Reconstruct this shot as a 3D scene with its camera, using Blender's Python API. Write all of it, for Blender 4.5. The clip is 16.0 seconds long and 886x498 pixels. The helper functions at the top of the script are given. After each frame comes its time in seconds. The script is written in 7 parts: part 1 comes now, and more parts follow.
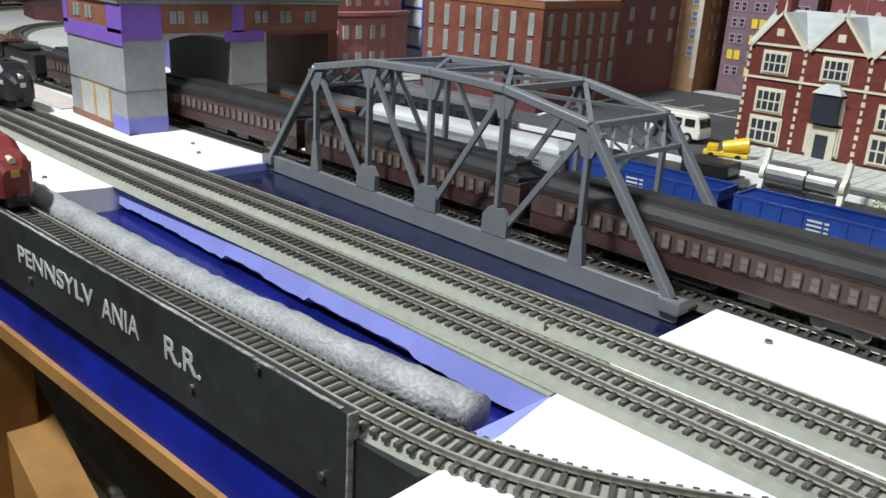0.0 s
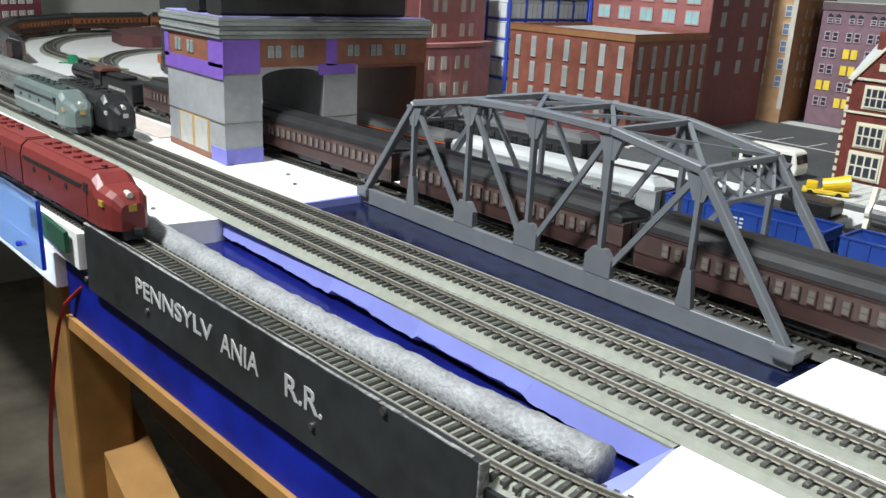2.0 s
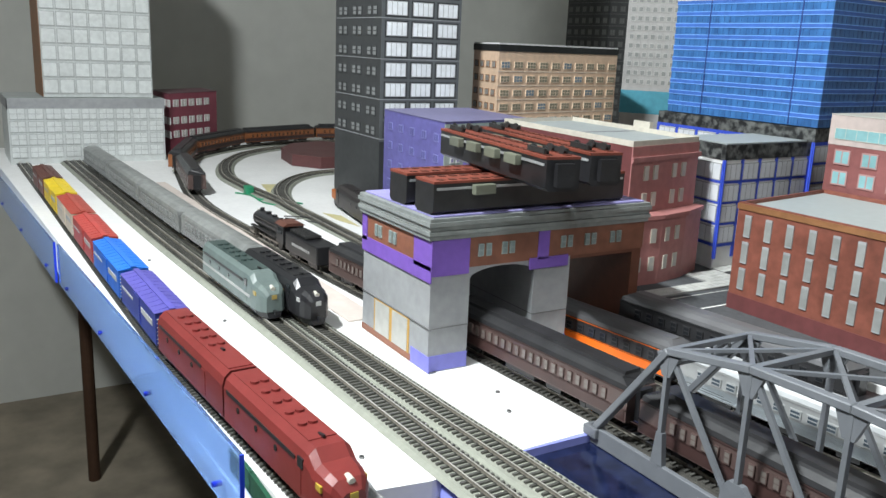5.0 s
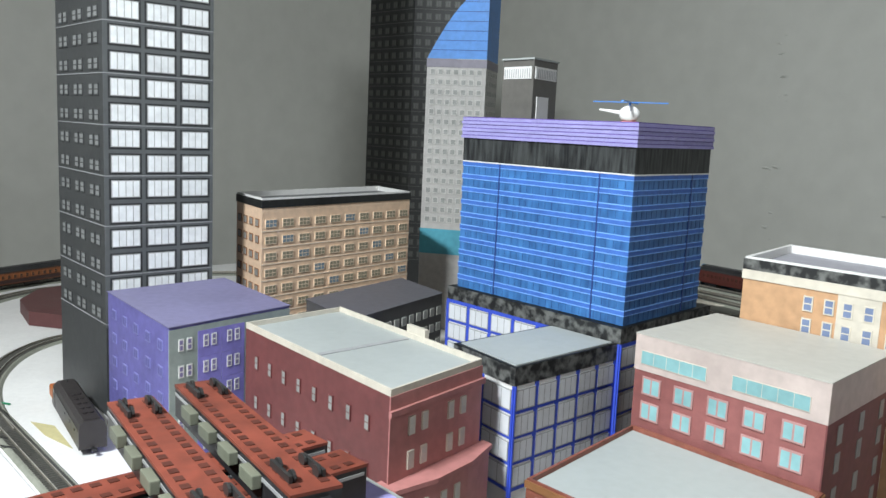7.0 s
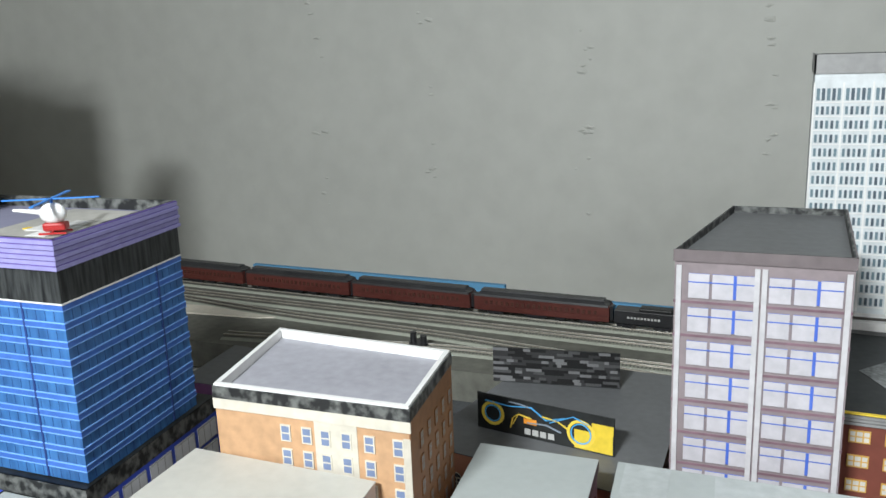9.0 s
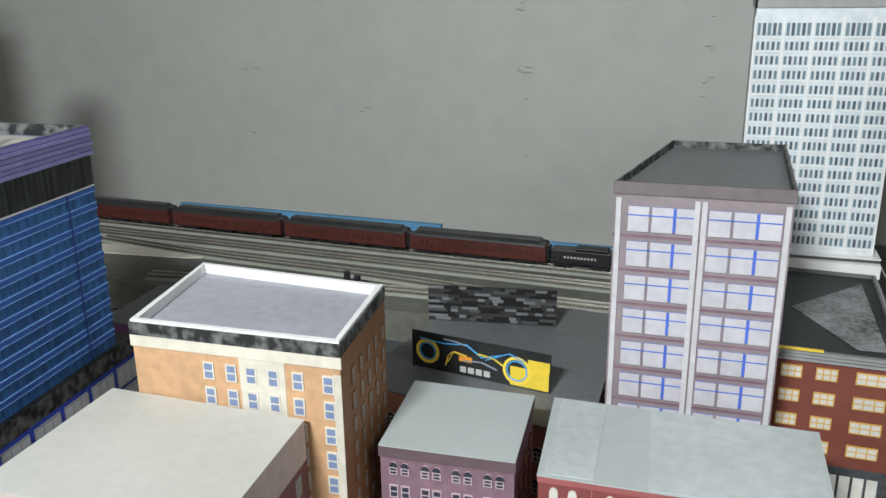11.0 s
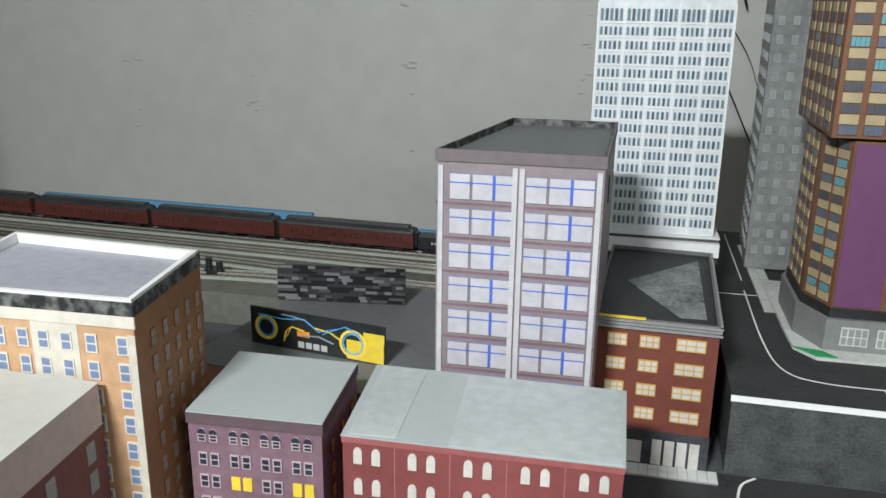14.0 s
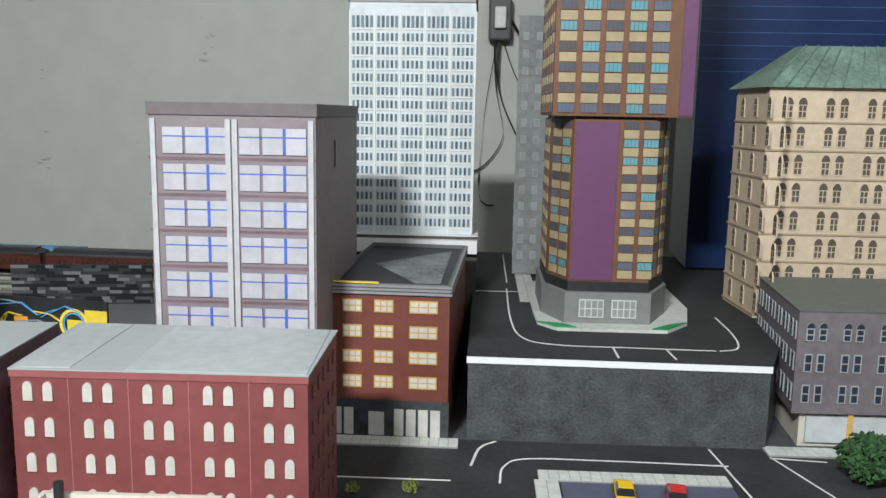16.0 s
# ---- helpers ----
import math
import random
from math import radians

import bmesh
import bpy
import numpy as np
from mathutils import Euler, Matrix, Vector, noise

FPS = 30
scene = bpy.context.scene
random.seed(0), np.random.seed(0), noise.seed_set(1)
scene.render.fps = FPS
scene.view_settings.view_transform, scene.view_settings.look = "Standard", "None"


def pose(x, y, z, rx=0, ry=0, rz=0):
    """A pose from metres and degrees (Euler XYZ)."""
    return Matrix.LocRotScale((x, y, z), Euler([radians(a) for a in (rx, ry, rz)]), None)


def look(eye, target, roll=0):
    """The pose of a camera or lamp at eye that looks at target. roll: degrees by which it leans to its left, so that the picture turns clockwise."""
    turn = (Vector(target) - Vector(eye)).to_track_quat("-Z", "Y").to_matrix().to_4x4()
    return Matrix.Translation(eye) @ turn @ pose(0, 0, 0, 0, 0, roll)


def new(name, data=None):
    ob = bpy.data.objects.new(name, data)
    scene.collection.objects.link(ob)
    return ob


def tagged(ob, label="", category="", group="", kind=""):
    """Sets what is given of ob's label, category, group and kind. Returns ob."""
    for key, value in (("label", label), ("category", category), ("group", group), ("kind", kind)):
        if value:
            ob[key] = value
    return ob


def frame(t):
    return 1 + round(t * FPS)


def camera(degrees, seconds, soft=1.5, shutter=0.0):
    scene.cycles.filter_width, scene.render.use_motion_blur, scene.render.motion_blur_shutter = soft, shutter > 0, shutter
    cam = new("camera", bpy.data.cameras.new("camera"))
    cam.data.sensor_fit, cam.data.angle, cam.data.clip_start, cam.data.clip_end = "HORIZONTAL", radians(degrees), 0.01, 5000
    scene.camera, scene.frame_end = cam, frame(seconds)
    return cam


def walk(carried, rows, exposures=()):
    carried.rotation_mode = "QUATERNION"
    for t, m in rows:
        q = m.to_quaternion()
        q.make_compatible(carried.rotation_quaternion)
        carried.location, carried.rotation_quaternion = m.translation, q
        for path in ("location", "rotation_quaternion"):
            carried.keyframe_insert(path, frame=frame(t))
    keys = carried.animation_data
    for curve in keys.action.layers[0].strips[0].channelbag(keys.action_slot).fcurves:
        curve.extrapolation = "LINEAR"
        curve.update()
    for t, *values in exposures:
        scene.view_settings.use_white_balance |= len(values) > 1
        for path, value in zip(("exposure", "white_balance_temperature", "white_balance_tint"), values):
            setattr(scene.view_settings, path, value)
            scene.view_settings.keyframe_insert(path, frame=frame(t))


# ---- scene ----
cam = camera(55.6, 16.0)
PATH = [
    (0, (0.089, 0.114, 1.094), (-1.26, 1.438, 0.442), 3.3),
    (0.5, (0.087, 0.102, 1.1), (-1.302, 1.389, 0.457), 3.3),
    (1, (0.082, 0.094, 1.105), (-1.342, 1.35, 0.477), 3.2),
    (1.5, (0.075, 0.092, 1.106), (-1.363, 1.335, 0.484), 3.0),
    (2, (0.067, 0.089, 1.107), (-1.385, 1.319, 0.49), 2.9),
    (2.5, (0.056, 0.087, 1.108), (-1.406, 1.306, 0.496), 2.9),
    (3, (0.042, 0.084, 1.114), (-1.45, 1.277, 0.523), 2.7),
    (3.5, (0.03, 0.073, 1.121), (-1.516, 1.208, 0.554), 2.2),
    (4, (-0.004, 0.055, 1.148), (-1.636, 1.084, 0.622), 1.7),
    (4.2, (-0.015, 0.053, 1.165), (-1.676, 1.043, 0.653), 1.9),
    (6.3, (-0.267, 0.258, 1.278), (-1.891, 1.37, 0.923), 2.5),
    (6.5, (-0.278, 0.285, 1.294), (-1.877, 1.436, 0.955), 2.6),
    (7, (-0.282, 0.351, 1.349), (-1.757, 1.671, 1.06), 2.6),
    (7.5, (-0.28, 0.412, 1.408), (-1.585, 1.906, 1.151), 1.9),
    (8, (-0.278, 0.486, 1.464), (-1.389, 2.128, 1.2), 0.7),
    (8.5, (-0.272, 0.562, 1.506), (-1.19, 2.308, 1.176), -1.1),
    (9, (-0.266, 0.622, 1.523), (-0.999, 2.421, 1.048), -2.2),
    (9.2, (-0.271, 0.632, 1.524), (-0.96, 2.434, 0.994), -2.2),
    (11.3, (-0.275, 0.653, 1.496), (-0.858, 2.47, 0.894), -0.8),
    (11.5, (-0.27, 0.654, 1.495), (-0.853, 2.47, 0.893), -0.8),
    (12, (-0.26, 0.657, 1.489), (-0.834, 2.476, 0.889), -0.7),
    (12.5, (-0.241, 0.658, 1.483), (-0.787, 2.486, 0.88), -0.5),
    (13, (-0.222, 0.658, 1.478), (-0.729, 2.495, 0.871), -0.1),
    (13.5, (-0.209, 0.658, 1.475), (-0.686, 2.502, 0.864), 0.3),
    (14, (-0.175, 0.667, 1.456), (-0.581, 2.539, 0.879), 0.7),
    (14.5, (-0.139, 0.684, 1.425), (-0.442, 2.604, 0.951), 0.8),
    (15, (-0.112, 0.685, 1.38), (-0.369, 2.628, 0.985), 0.6),
    (15.5, (-0.073, 0.681, 1.333), (-0.263, 2.641, 0.982), 1.0),
    (16, (-0.027, 0.653, 1.303), (-0.112, 2.625, 0.981), 1.0),
]
EXPOSURES = [(0.0, -0.4), (3.5, 0.0), (6.5, -0.05), (7.2, 0.12), (8.0, 0.27), (8.5, 0.25), (12.0, 0.04), (16.0, 0.1)]
walk(cam, [(t, look(eye, target, roll)) for t, eye, target, roll in PATH], EXPOSURES)

# ---- light ----
world = bpy.data.worlds.new("basement_air")
scene.world = world
world.use_nodes = True
world.node_tree.nodes["Background"].inputs[0].default_value = (0.55, 0.57, 0.6, 1)
world.node_tree.nodes["Background"].inputs[1].default_value = 0.10
scene.view_settings.exposure = 0.0


def area_lamp(x, y, z, lx, ly, watts, turn=0, tilt=0):
    d = bpy.data.lights.new("unseen_light", "AREA")
    d.shape, d.size, d.size_y, d.energy, d.color = "RECTANGLE", lx, ly, watts, (0.93, 0.985, 1.0)
    ob = new("unseen_light", d)
    ob.matrix_world = pose(x, y, z, tilt, 0, turn)
    return ob


# first lamp placed from the cast shadows; second is added fill for east faces
LAMPS = [(-0.66, -0.44, 2.47, 0.34, 0.12, 88.0, -10, 45), (0.75, 0.25, 2.42, 1.15, 0.1, 15.0, 40, 22)]
for row in LAMPS:
    area_lamp(*row)

# ---- materials ----
MATS = {}


def mat(name, col, rough=0.6, metal=0.0, var=0.12, grain=60.0, bump=0.08, col2=None, stain=0.0, spec=0.5, alpha=None):
    """A surface with fine grain, broad stains and a light relief. col: linear RGB."""
    if name in MATS:
        return MATS[name]
    m = bpy.data.materials.new(name)
    m.use_nodes = True
    nt = m.node_tree
    b = nt.nodes["Principled BSDF"]
    tc = nt.nodes.new("ShaderNodeTexCoord")
    geo = nt.nodes.new("ShaderNodeNewGeometry")
    n1, n2 = nt.nodes.new("ShaderNodeTexNoise"), nt.nodes.new("ShaderNodeTexNoise")
    n1.inputs["Scale"].default_value, n1.inputs["Detail"].default_value = grain, 5
    n2.inputs["Scale"].default_value, n2.inputs["Detail"].default_value = grain / 9, 3
    info = nt.nodes.new("ShaderNodeObjectInfo")
    add = nt.nodes.new("ShaderNodeVectorMath")
    nt.links.new(tc.outputs["Object"], add.inputs[0])
    scl = nt.nodes.new("ShaderNodeMath")
    scl.operation, scl.inputs[1].default_value = "MULTIPLY", 7.0
    nt.links.new(info.outputs["Random"], scl.inputs[0])
    nt.links.new(scl.outputs[0], add.inputs[1])
    for n in (n1, n2):
        nt.links.new(add.outputs[0], n.inputs["Vector"])
    mix = nt.nodes.new("ShaderNodeMix")
    mix.data_type = "RGBA"
    dark = col2 or tuple(c * (1 - 2.2 * var) for c in col)
    lite = tuple(min(1, c * (1 + var)) for c in col)
    mix.inputs[6].default_value, mix.inputs[7].default_value = (*dark, 1), (*lite, 1)
    sm = nt.nodes.new("ShaderNodeMath")
    sm.operation = "ADD"
    r1, r2 = nt.nodes.new("ShaderNodeMapRange"), nt.nodes.new("ShaderNodeMapRange")
    r1.inputs[1].default_value, r1.inputs[2].default_value, r1.inputs[4].default_value = 0.3, 0.7, 0.5
    r2.inputs[1].default_value, r2.inputs[2].default_value, r2.inputs[4].default_value = 0.3, 0.7, 0.5
    nt.links.new(n1.outputs[0], r1.inputs[0])
    nt.links.new(n2.outputs[0], r2.inputs[0])
    nt.links.new(r1.outputs[0], sm.inputs[0])
    nt.links.new(r2.outputs[0], sm.inputs[1])
    nt.links.new(sm.outputs[0], mix.inputs[0])
    nt.links.new(mix.outputs[2], b.inputs["Base Color"])
    rr = nt.nodes.new("ShaderNodeMapRange")
    rr.inputs[3].default_value, rr.inputs[4].default_value = max(0.02, rough - 0.1), min(1, rough + 0.1)
    nt.links.new(n2.outputs[0], rr.inputs[0])
    nt.links.new(rr.outputs[0], b.inputs["Roughness"])
    b.inputs["Metallic"].default_value = metal
    b.inputs["Specular IOR Level"].default_value = spec
    if alpha is not None:
        b.inputs["Transmission Weight"].default_value = alpha
        b.inputs["IOR"].default_value = 1.45
    if bump:
        bp = nt.nodes.new("ShaderNodeBump")
        bp.inputs["Strength"].default_value, bp.inputs["Distance"].default_value = min(1, bump * 4), 0.0012
        nt.links.new(n1.outputs[0], bp.inputs["Height"])
        nt.links.new(bp.outputs[0], b.inputs["Normal"])
    MATS[name] = m
    return m


def card(name, r, g, b, **k):
    """Printed card or paper."""
    k = {"rough": 0.55, "grain": 90, "var": 0.10, "bump": 0.04, **k}
    return mat(name, (r, g, b), **k)


WALL = mat("grey_wall_paint", (0.52, 0.525, 0.49), 0.62, var=0.05, grain=14, bump=0.12)
CONC = mat("concrete_floor", (0.21, 0.18, 0.135), 0.8, var=0.3, grain=9, bump=0.1)
# ceiling and unseen walls: tone picked for how much light they bounce
CEIL = mat("unseen_bounce_ceiling", (0.30, 0.28, 0.25), 0.8)
BOUNCEW = mat("unseen_bounce_wall", (0.34, 0.32, 0.28), 0.8)
FOAM = mat("white_foam_board", (0.80, 0.80, 0.79), 0.7, var=0.04, grain=120, bump=0.06)
WOOD = mat("pine_timber", (0.40, 0.20, 0.055), 0.6, var=0.2, grain=30)
BLUEP = mat("blue_paint", (0.008, 0.022, 0.36), 0.55, var=0.35, grain=25, bump=0.1, spec=0.12)
LILAC = mat("lilac_paint", (0.27, 0.30, 0.72), 0.5, var=0.08, grain=30)
WATER = mat("gloss_water", (0.011, 0.017, 0.055), 0.12, var=0.42, grain=700, bump=0.015, spec=1.0)
TRENCH = mat("navy_trench_paint", (0.006, 0.010, 0.13), 0.25, var=0.3, grain=80, bump=0.03, spec=0.6)
ROADBED = mat("grey_roadbed", (0.27, 0.28, 0.235), 0.8, var=0.1, grain=140, bump=0.25)
TIE = mat("tie_plastic", (0.085, 0.083, 0.075), 0.36, var=0.25, grain=200, spec=0.7)
RAIL = mat("nickel_rail", (0.72, 0.70, 0.64), 0.3, 0.6, grain=90)
RAILSIDE = mat("rail_side", (0.26, 0.24, 0.20), 0.45, 0.5, grain=90)
BRIDGE = mat("bridge_grey_plastic", (0.15, 0.16, 0.175), 0.4, var=0.08, grain=80)
BLACKW = mat("black_board", (0.026, 0.029, 0.031), 0.5, var=0.3, grain=60)
LETTER = mat("white_lettering", (0.44, 0.44, 0.43), 0.6)
SILVERFOAM = mat("grey_foam_tube", (0.33, 0.335, 0.345), 0.5, var=0.25, grain=420, bump=0.5, spec=0.5)
ASPH = mat("street_black_card", (0.028, 0.03, 0.031), 0.75, var=0.25, grain=160, bump=0.1)
STREETG = mat("street_grey_card", (0.075, 0.08, 0.085), 0.75, var=0.2, grain=160)
CURB = mat("pavement_card", (0.55, 0.56, 0.53), 0.7, var=0.12, grain=100)
LINE = mat("road_line_white", (0.75, 0.75, 0.72), 0.7)
ROOFG = card("roof_grey_card", 0.36, 0.39, 0.385, var=0.04)
ROOFT = card("roof_warm_grey_card", 0.47, 0.46, 0.42, var=0.05)
ROOFD = card("roof_dark_grey", 0.13, 0.135, 0.14)
WHITE = card("white_card", 0.72, 0.72, 0.71, var=0.05)
BLACK = card("black_print", 0.018, 0.02, 0.02, var=0.4)
PLATM = mat("black_textured_foam", (0.07, 0.075, 0.075), 0.55, var=0.3, grain=320, bump=0.35)


# ---- mesh helpers ----
def part(name, bm, materials, parent, label="", smooth=False):
    me = bpy.data.meshes.new(name)
    bm.normal_update()
    bm.to_mesh(me)
    bm.free()
    return part_of(name, me, materials, parent, label, smooth)


def part_of(name, me, materials, parent, label="", smooth=False):
    if not me.materials:
        for m in materials if isinstance(materials, (list, tuple)) else [materials]:
            me.materials.append(m)
    if smooth:
        me.polygons.foreach_set("use_smooth", [True] * len(me.polygons))
    ob = new(name, me)
    ob.parent = parent
    if label:
        ob["label"] = label
    return ob


def thing(name, label, category, m=None, group="", kind=""):
    ob = new(name)
    ob.matrix_world = m or Matrix()
    return tagged(ob, label, category, group, kind)


def solid(name, bm, materials, label="", category="", kind="", group=""):
    ob = part(name, bm, materials, None)
    return tagged(ob, label, category, group, kind)


def hexa(bm, c, mi=0):
    """A six-sided block from 8 corners: bottom four round, then top four."""
    v = [bm.verts.new(p) for p in c]
    for f in ((3, 2, 1, 0), (4, 5, 6, 7), (0, 1, 5, 4), (1, 2, 6, 5), (2, 3, 7, 6), (3, 0, 4, 7)):
        bm.faces.new([v[i] for i in f]).material_index = mi
    return v


def box(bm, x0, x1, y0, y1, z0, z1, mi=0):
    return hexa(bm, [(x0, y0, z0), (x1, y0, z0), (x1, y1, z0), (x0, y1, z0), (x0, y0, z1), (x1, y0, z1), (x1, y1, z1), (x0, y1, z1)], mi)


def new_box(*a):
    bm = bmesh.new()
    box(bm, *a)
    return bm


def bevel(bm, r, seg=2):
    bmesh.ops.bevel(bm, geom=list(bm.edges), offset=r, segments=seg, affect="EDGES", profile=0.6)
    return bm


def beam(bm, p, q, w, h, mi=0, up=(0, 0, 1)):
    """A square bar from p to q."""
    p, q = Vector(p), Vector(q)
    d = (q - p).normalized()
    s = d.cross(Vector(up))
    s = s.normalized() if s.length > 1e-4 else Vector((1, 0, 0))
    t = s.cross(d).normalized()
    c = []
    for e in (p, q):
        c.append([e - s * w / 2 - t * h / 2, e + s * w / 2 - t * h / 2, e + s * w / 2 + t * h / 2, e - s * w / 2 + t * h / 2])
    hexa(bm, c[0] + c[1], mi)


def prism(bm, prof, x0, x1, mi=0, axis="x"):
    """A closed profile of (a, z) drawn out along x (or y)."""
    rings = []
    for x in (x0, x1):
        rings.append([bm.verts.new((x, a, z) if axis == "x" else (a, x, z)) for a, z in prof])
    n = len(prof)
    for i in range(n):
        bm.faces.new([rings[0][i], rings[0][(i + 1) % n], rings[1][(i + 1) % n], rings[1][i]]).material_index = mi
    for r in rings:
        bm.faces.new(r).material_index = mi
    return rings


def rod(bm, p, q, r, seg=10, mi=0, r2=None):
    p, q = Vector(p), Vector(q)
    d = (q - p)
    m = Matrix.Translation((p + q) / 2) @ d.to_track_quat("Z", "Y").to_matrix().to_4x4()
    res = bmesh.ops.create_cone(bm, cap_ends=True, segments=seg, radius1=r, radius2=r if r2 is None else r2, depth=d.length, matrix=m)
    for v in res["verts"]:
        for f in v.link_faces:
            f.material_index = mi


def slab(bm, pts, z0, z1, mi=0):
    """A flat polygon with thickness."""
    lo, hi = [bm.verts.new((x, y, z0)) for x, y in pts], [bm.verts.new((x, y, z1)) for x, y in pts]
    n = len(pts)
    bm.faces.new(hi).material_index = mi
    bm.faces.new(lo[::-1]).material_index = mi
    for i in range(n):
        bm.faces.new([lo[i], lo[(i + 1) % n], hi[(i + 1) % n], hi[i]]).material_index = mi


def sweep(bm, path, prof, mi=0, caps=True):
    """Sweep a closed profile of (side, up) along a path of 3D points, kept upright."""
    rings = []
    n = len(path)
    for i, p in enumerate(path):
        d = Vector(path[min(i + 1, n - 1)]) - Vector(path[max(i - 1, 0)])
        d.z = 0
        d.normalize()
        s = Vector((-d.y, d.x, 0))
        rings.append([bm.verts.new(Vector(p) + s * a + Vector((0, 0, b))) for a, b in prof])
    k = len(prof)
    for a, b in zip(rings, rings[1:]):
        for i in range(k):
            bm.faces.new([a[i], a[(i + 1) % k], b[(i + 1) % k], b[i]]).material_index = mi
    if caps:
        bm.faces.new(rings[0]).material_index = mi
        bm.faces.new(rings[-1]).material_index = mi


def smooth_path(pts, step=0.02):
    """A Catmull-Rom line through points, at even steps."""
    P = [Vector(p) for p in pts]
    P = [2 * P[0] - P[1]] + P + [2 * P[-1] - P[-2]]
    fine = []
    for a, b, c, d in zip(P, P[1:], P[2:], P[3:]):
        for k in range(40):
            t = k / 40
            fine.append(0.5 * (2 * b + (c - a) * t + (2 * a - 5 * b + 4 * c - d) * t * t + (3 * b - a - 3 * c + d) * t ** 3))
    fine.append(P[-2])
    out, left = [fine[0]], step
    for a, b in zip(fine, fine[1:]):
        seg = (b - a).length
        while seg >= left > 0:
            a = a + (b - a).normalized() * left
            out.append(a)
            seg = (b - a).length
            left = step
        left -= seg
    return out


# ---- room ----
GROUND, CITY, BACK, LOW = 0.90, 0.93, 0.985, 0.884
solid("floor", new_box(-3.3, 3.2, -2.4, 3.1, -0.1, 0.0), CONC, "bare concrete basement floor with dark stains", "floor", "structure")
solid("wall_north", new_box(-3.3, 3.2, 2.96, 3.1, 0.0, 2.5), WALL, "grey painted basement wall with chipped plaster marks", "wall", "structure")
solid("wall_west", new_box(-3.3, -3.05, -2.4, 2.96, 0.0, 2.5), WALL, "grey painted basement wall", "wall", "structure")
# east wall, south wall and ceiling stay out of view and shape the fill
solid("wall_east", new_box(3.05, 3.2, -2.4, 2.96, 0.0, 2.5), BOUNCEW, "grey painted basement wall", "wall", "structure")
solid("wall_south", new_box(-3.05, 3.05, -2.4, -2.25, 0.0, 2.5), BOUNCEW, "grey painted basement wall", "wall", "structure")
solid("ceiling", new_box(-3.3, 3.2, -2.4, 3.1, 2.5, 2.6), CEIL, "unseen basement ceiling toned to set the bounce light", "ceiling", "structure")

# ---- table ----
table = thing("layout_table", "white foam board tabletop on a pine frame", "table")
bm = bmesh.new()
slab(bm, [(-2.62, 0.185), (-1.4, 0.232), (-0.655, 0.272), (-0.60, 0.275), (-0.585, 0.384), (-0.596, 0.47), (-0.60, 0.60), (-0.95, 0.63), (-0.95, 0.76), (-0.585, 0.84), (-0.585, 2.25), (-2.62, 2.25)], 0.87, GROUND)
part("tabletop", bm, FOAM, table, "white foam board top")
bm = bmesh.new()
slab(bm, [(-0.108, 0.20), (1.2, 0.2), (1.2, 0.63), (-0.135, 0.612), (-0.133, 0.53), (-0.133, 0.49), (-0.126, 0.40), (-0.118, 0.36)], 0.87, GROUND)
part("tabletop", bm, FOAM, table, "white foam board top")
bm = bmesh.new()
slab(bm, [(-0.5845, 0.84), (1.2, 0.84), (1.2, 2.25), (-0.5845, 2.25)], 0.87, GROUND)
part("tabletop", bm, FOAM, table, "white foam board top")
bm = bmesh.new()
slab(bm, [(-1.0, 0.585), (1.2, 0.585), (1.2, 0.86), (-1.0, 0.86)], 0.853, LOW)
part("lower_board", bm, FOAM, table, "lower white foam board behind the bridge")

# ---- printed card buildings ----
WIN = {}


def window_mesh(w, h, frame_m, pane_m, nx=2, nz=2, arch=0.0, bar=0.12, lintel=None):
    """A printed window: pane, frame and bars, a fraction of a millimetre proud of the card."""
    key = (round(w, 5), round(h, 5), frame_m.name, pane_m.name, nx, nz, arch, bar, lintel.name if lintel else "")
    if key in WIN:
        return WIN[key]
    bm = bmesh.new()
    b = bar * min(w, h)
    a = arch * h
    body = h - a

    def cuts(lo, hi, n):
        if b <= 0:
            return [(lo, hi, 1)]
        out, at = [], lo
        for i in range(n + 1):
            c = min(max(lo + (hi - lo) * i / n, lo + b / 2), hi - b / 2)
            if c - b / 2 > at + 1e-7:
                out.append((at, c - b / 2, 1))
            out.append((c - b / 2, c + b / 2, 0))
            at = c + b / 2
        return out

    cx, cz = cuts(-w / 2, w / 2, nx), cuts(0, body, nz)
    if lintel:
        cz = [(-0.07 * h, 0, 2)] + cz + [(body, body + 0.12 * h, 2)]
    xs, zs = [cx[0][0]] + [c[1] for c in cx], [cz[0][0]] + [c[1] for c in cz]
    front = [[bm.verts.new((x, -0.0006, z)) for x in xs] for z in zs]
    for k, (_, _, mz) in enumerate(cz):
        for i, (_, _, mx) in enumerate(cx):
            f = bm.faces.new([front[k][i], front[k][i + 1], front[k + 1][i + 1], front[k + 1][i]])
            f.material_index = 2 if mz == 2 else 1 if mx and mz else 0
    rim = [front[0][i] for i in range(len(xs))] + [r[-1] for r in front[1:]]
    if a and not lintel:
        arc = [bm.verts.new((w / 2 * math.cos(math.pi * i / 8), -0.0006, body + a * math.sin(math.pi * i / 8))) for i in range(1, 8)]
        bm.faces.new(front[-1] + arc).material_index = 1
        rim += arc + [front[-1][0]]
    else:
        rim += front[-1][-2::-1]
    rim += [r[0] for r in front[-2:0:-1]]
    back = [bm.verts.new((v.co.x, 0.0016, v.co.z)) for v in rim]
    for i in range(len(rim)):
        n_ = (i + 1) % len(rim)
        bm.faces.new([rim[i], back[i], back[n_], rim[n_]]).material_index = 2 if lintel else 0
    me = bpy.data.meshes.new("window")
    bm.normal_update()
    bm.to_mesh(me)
    bm.free()
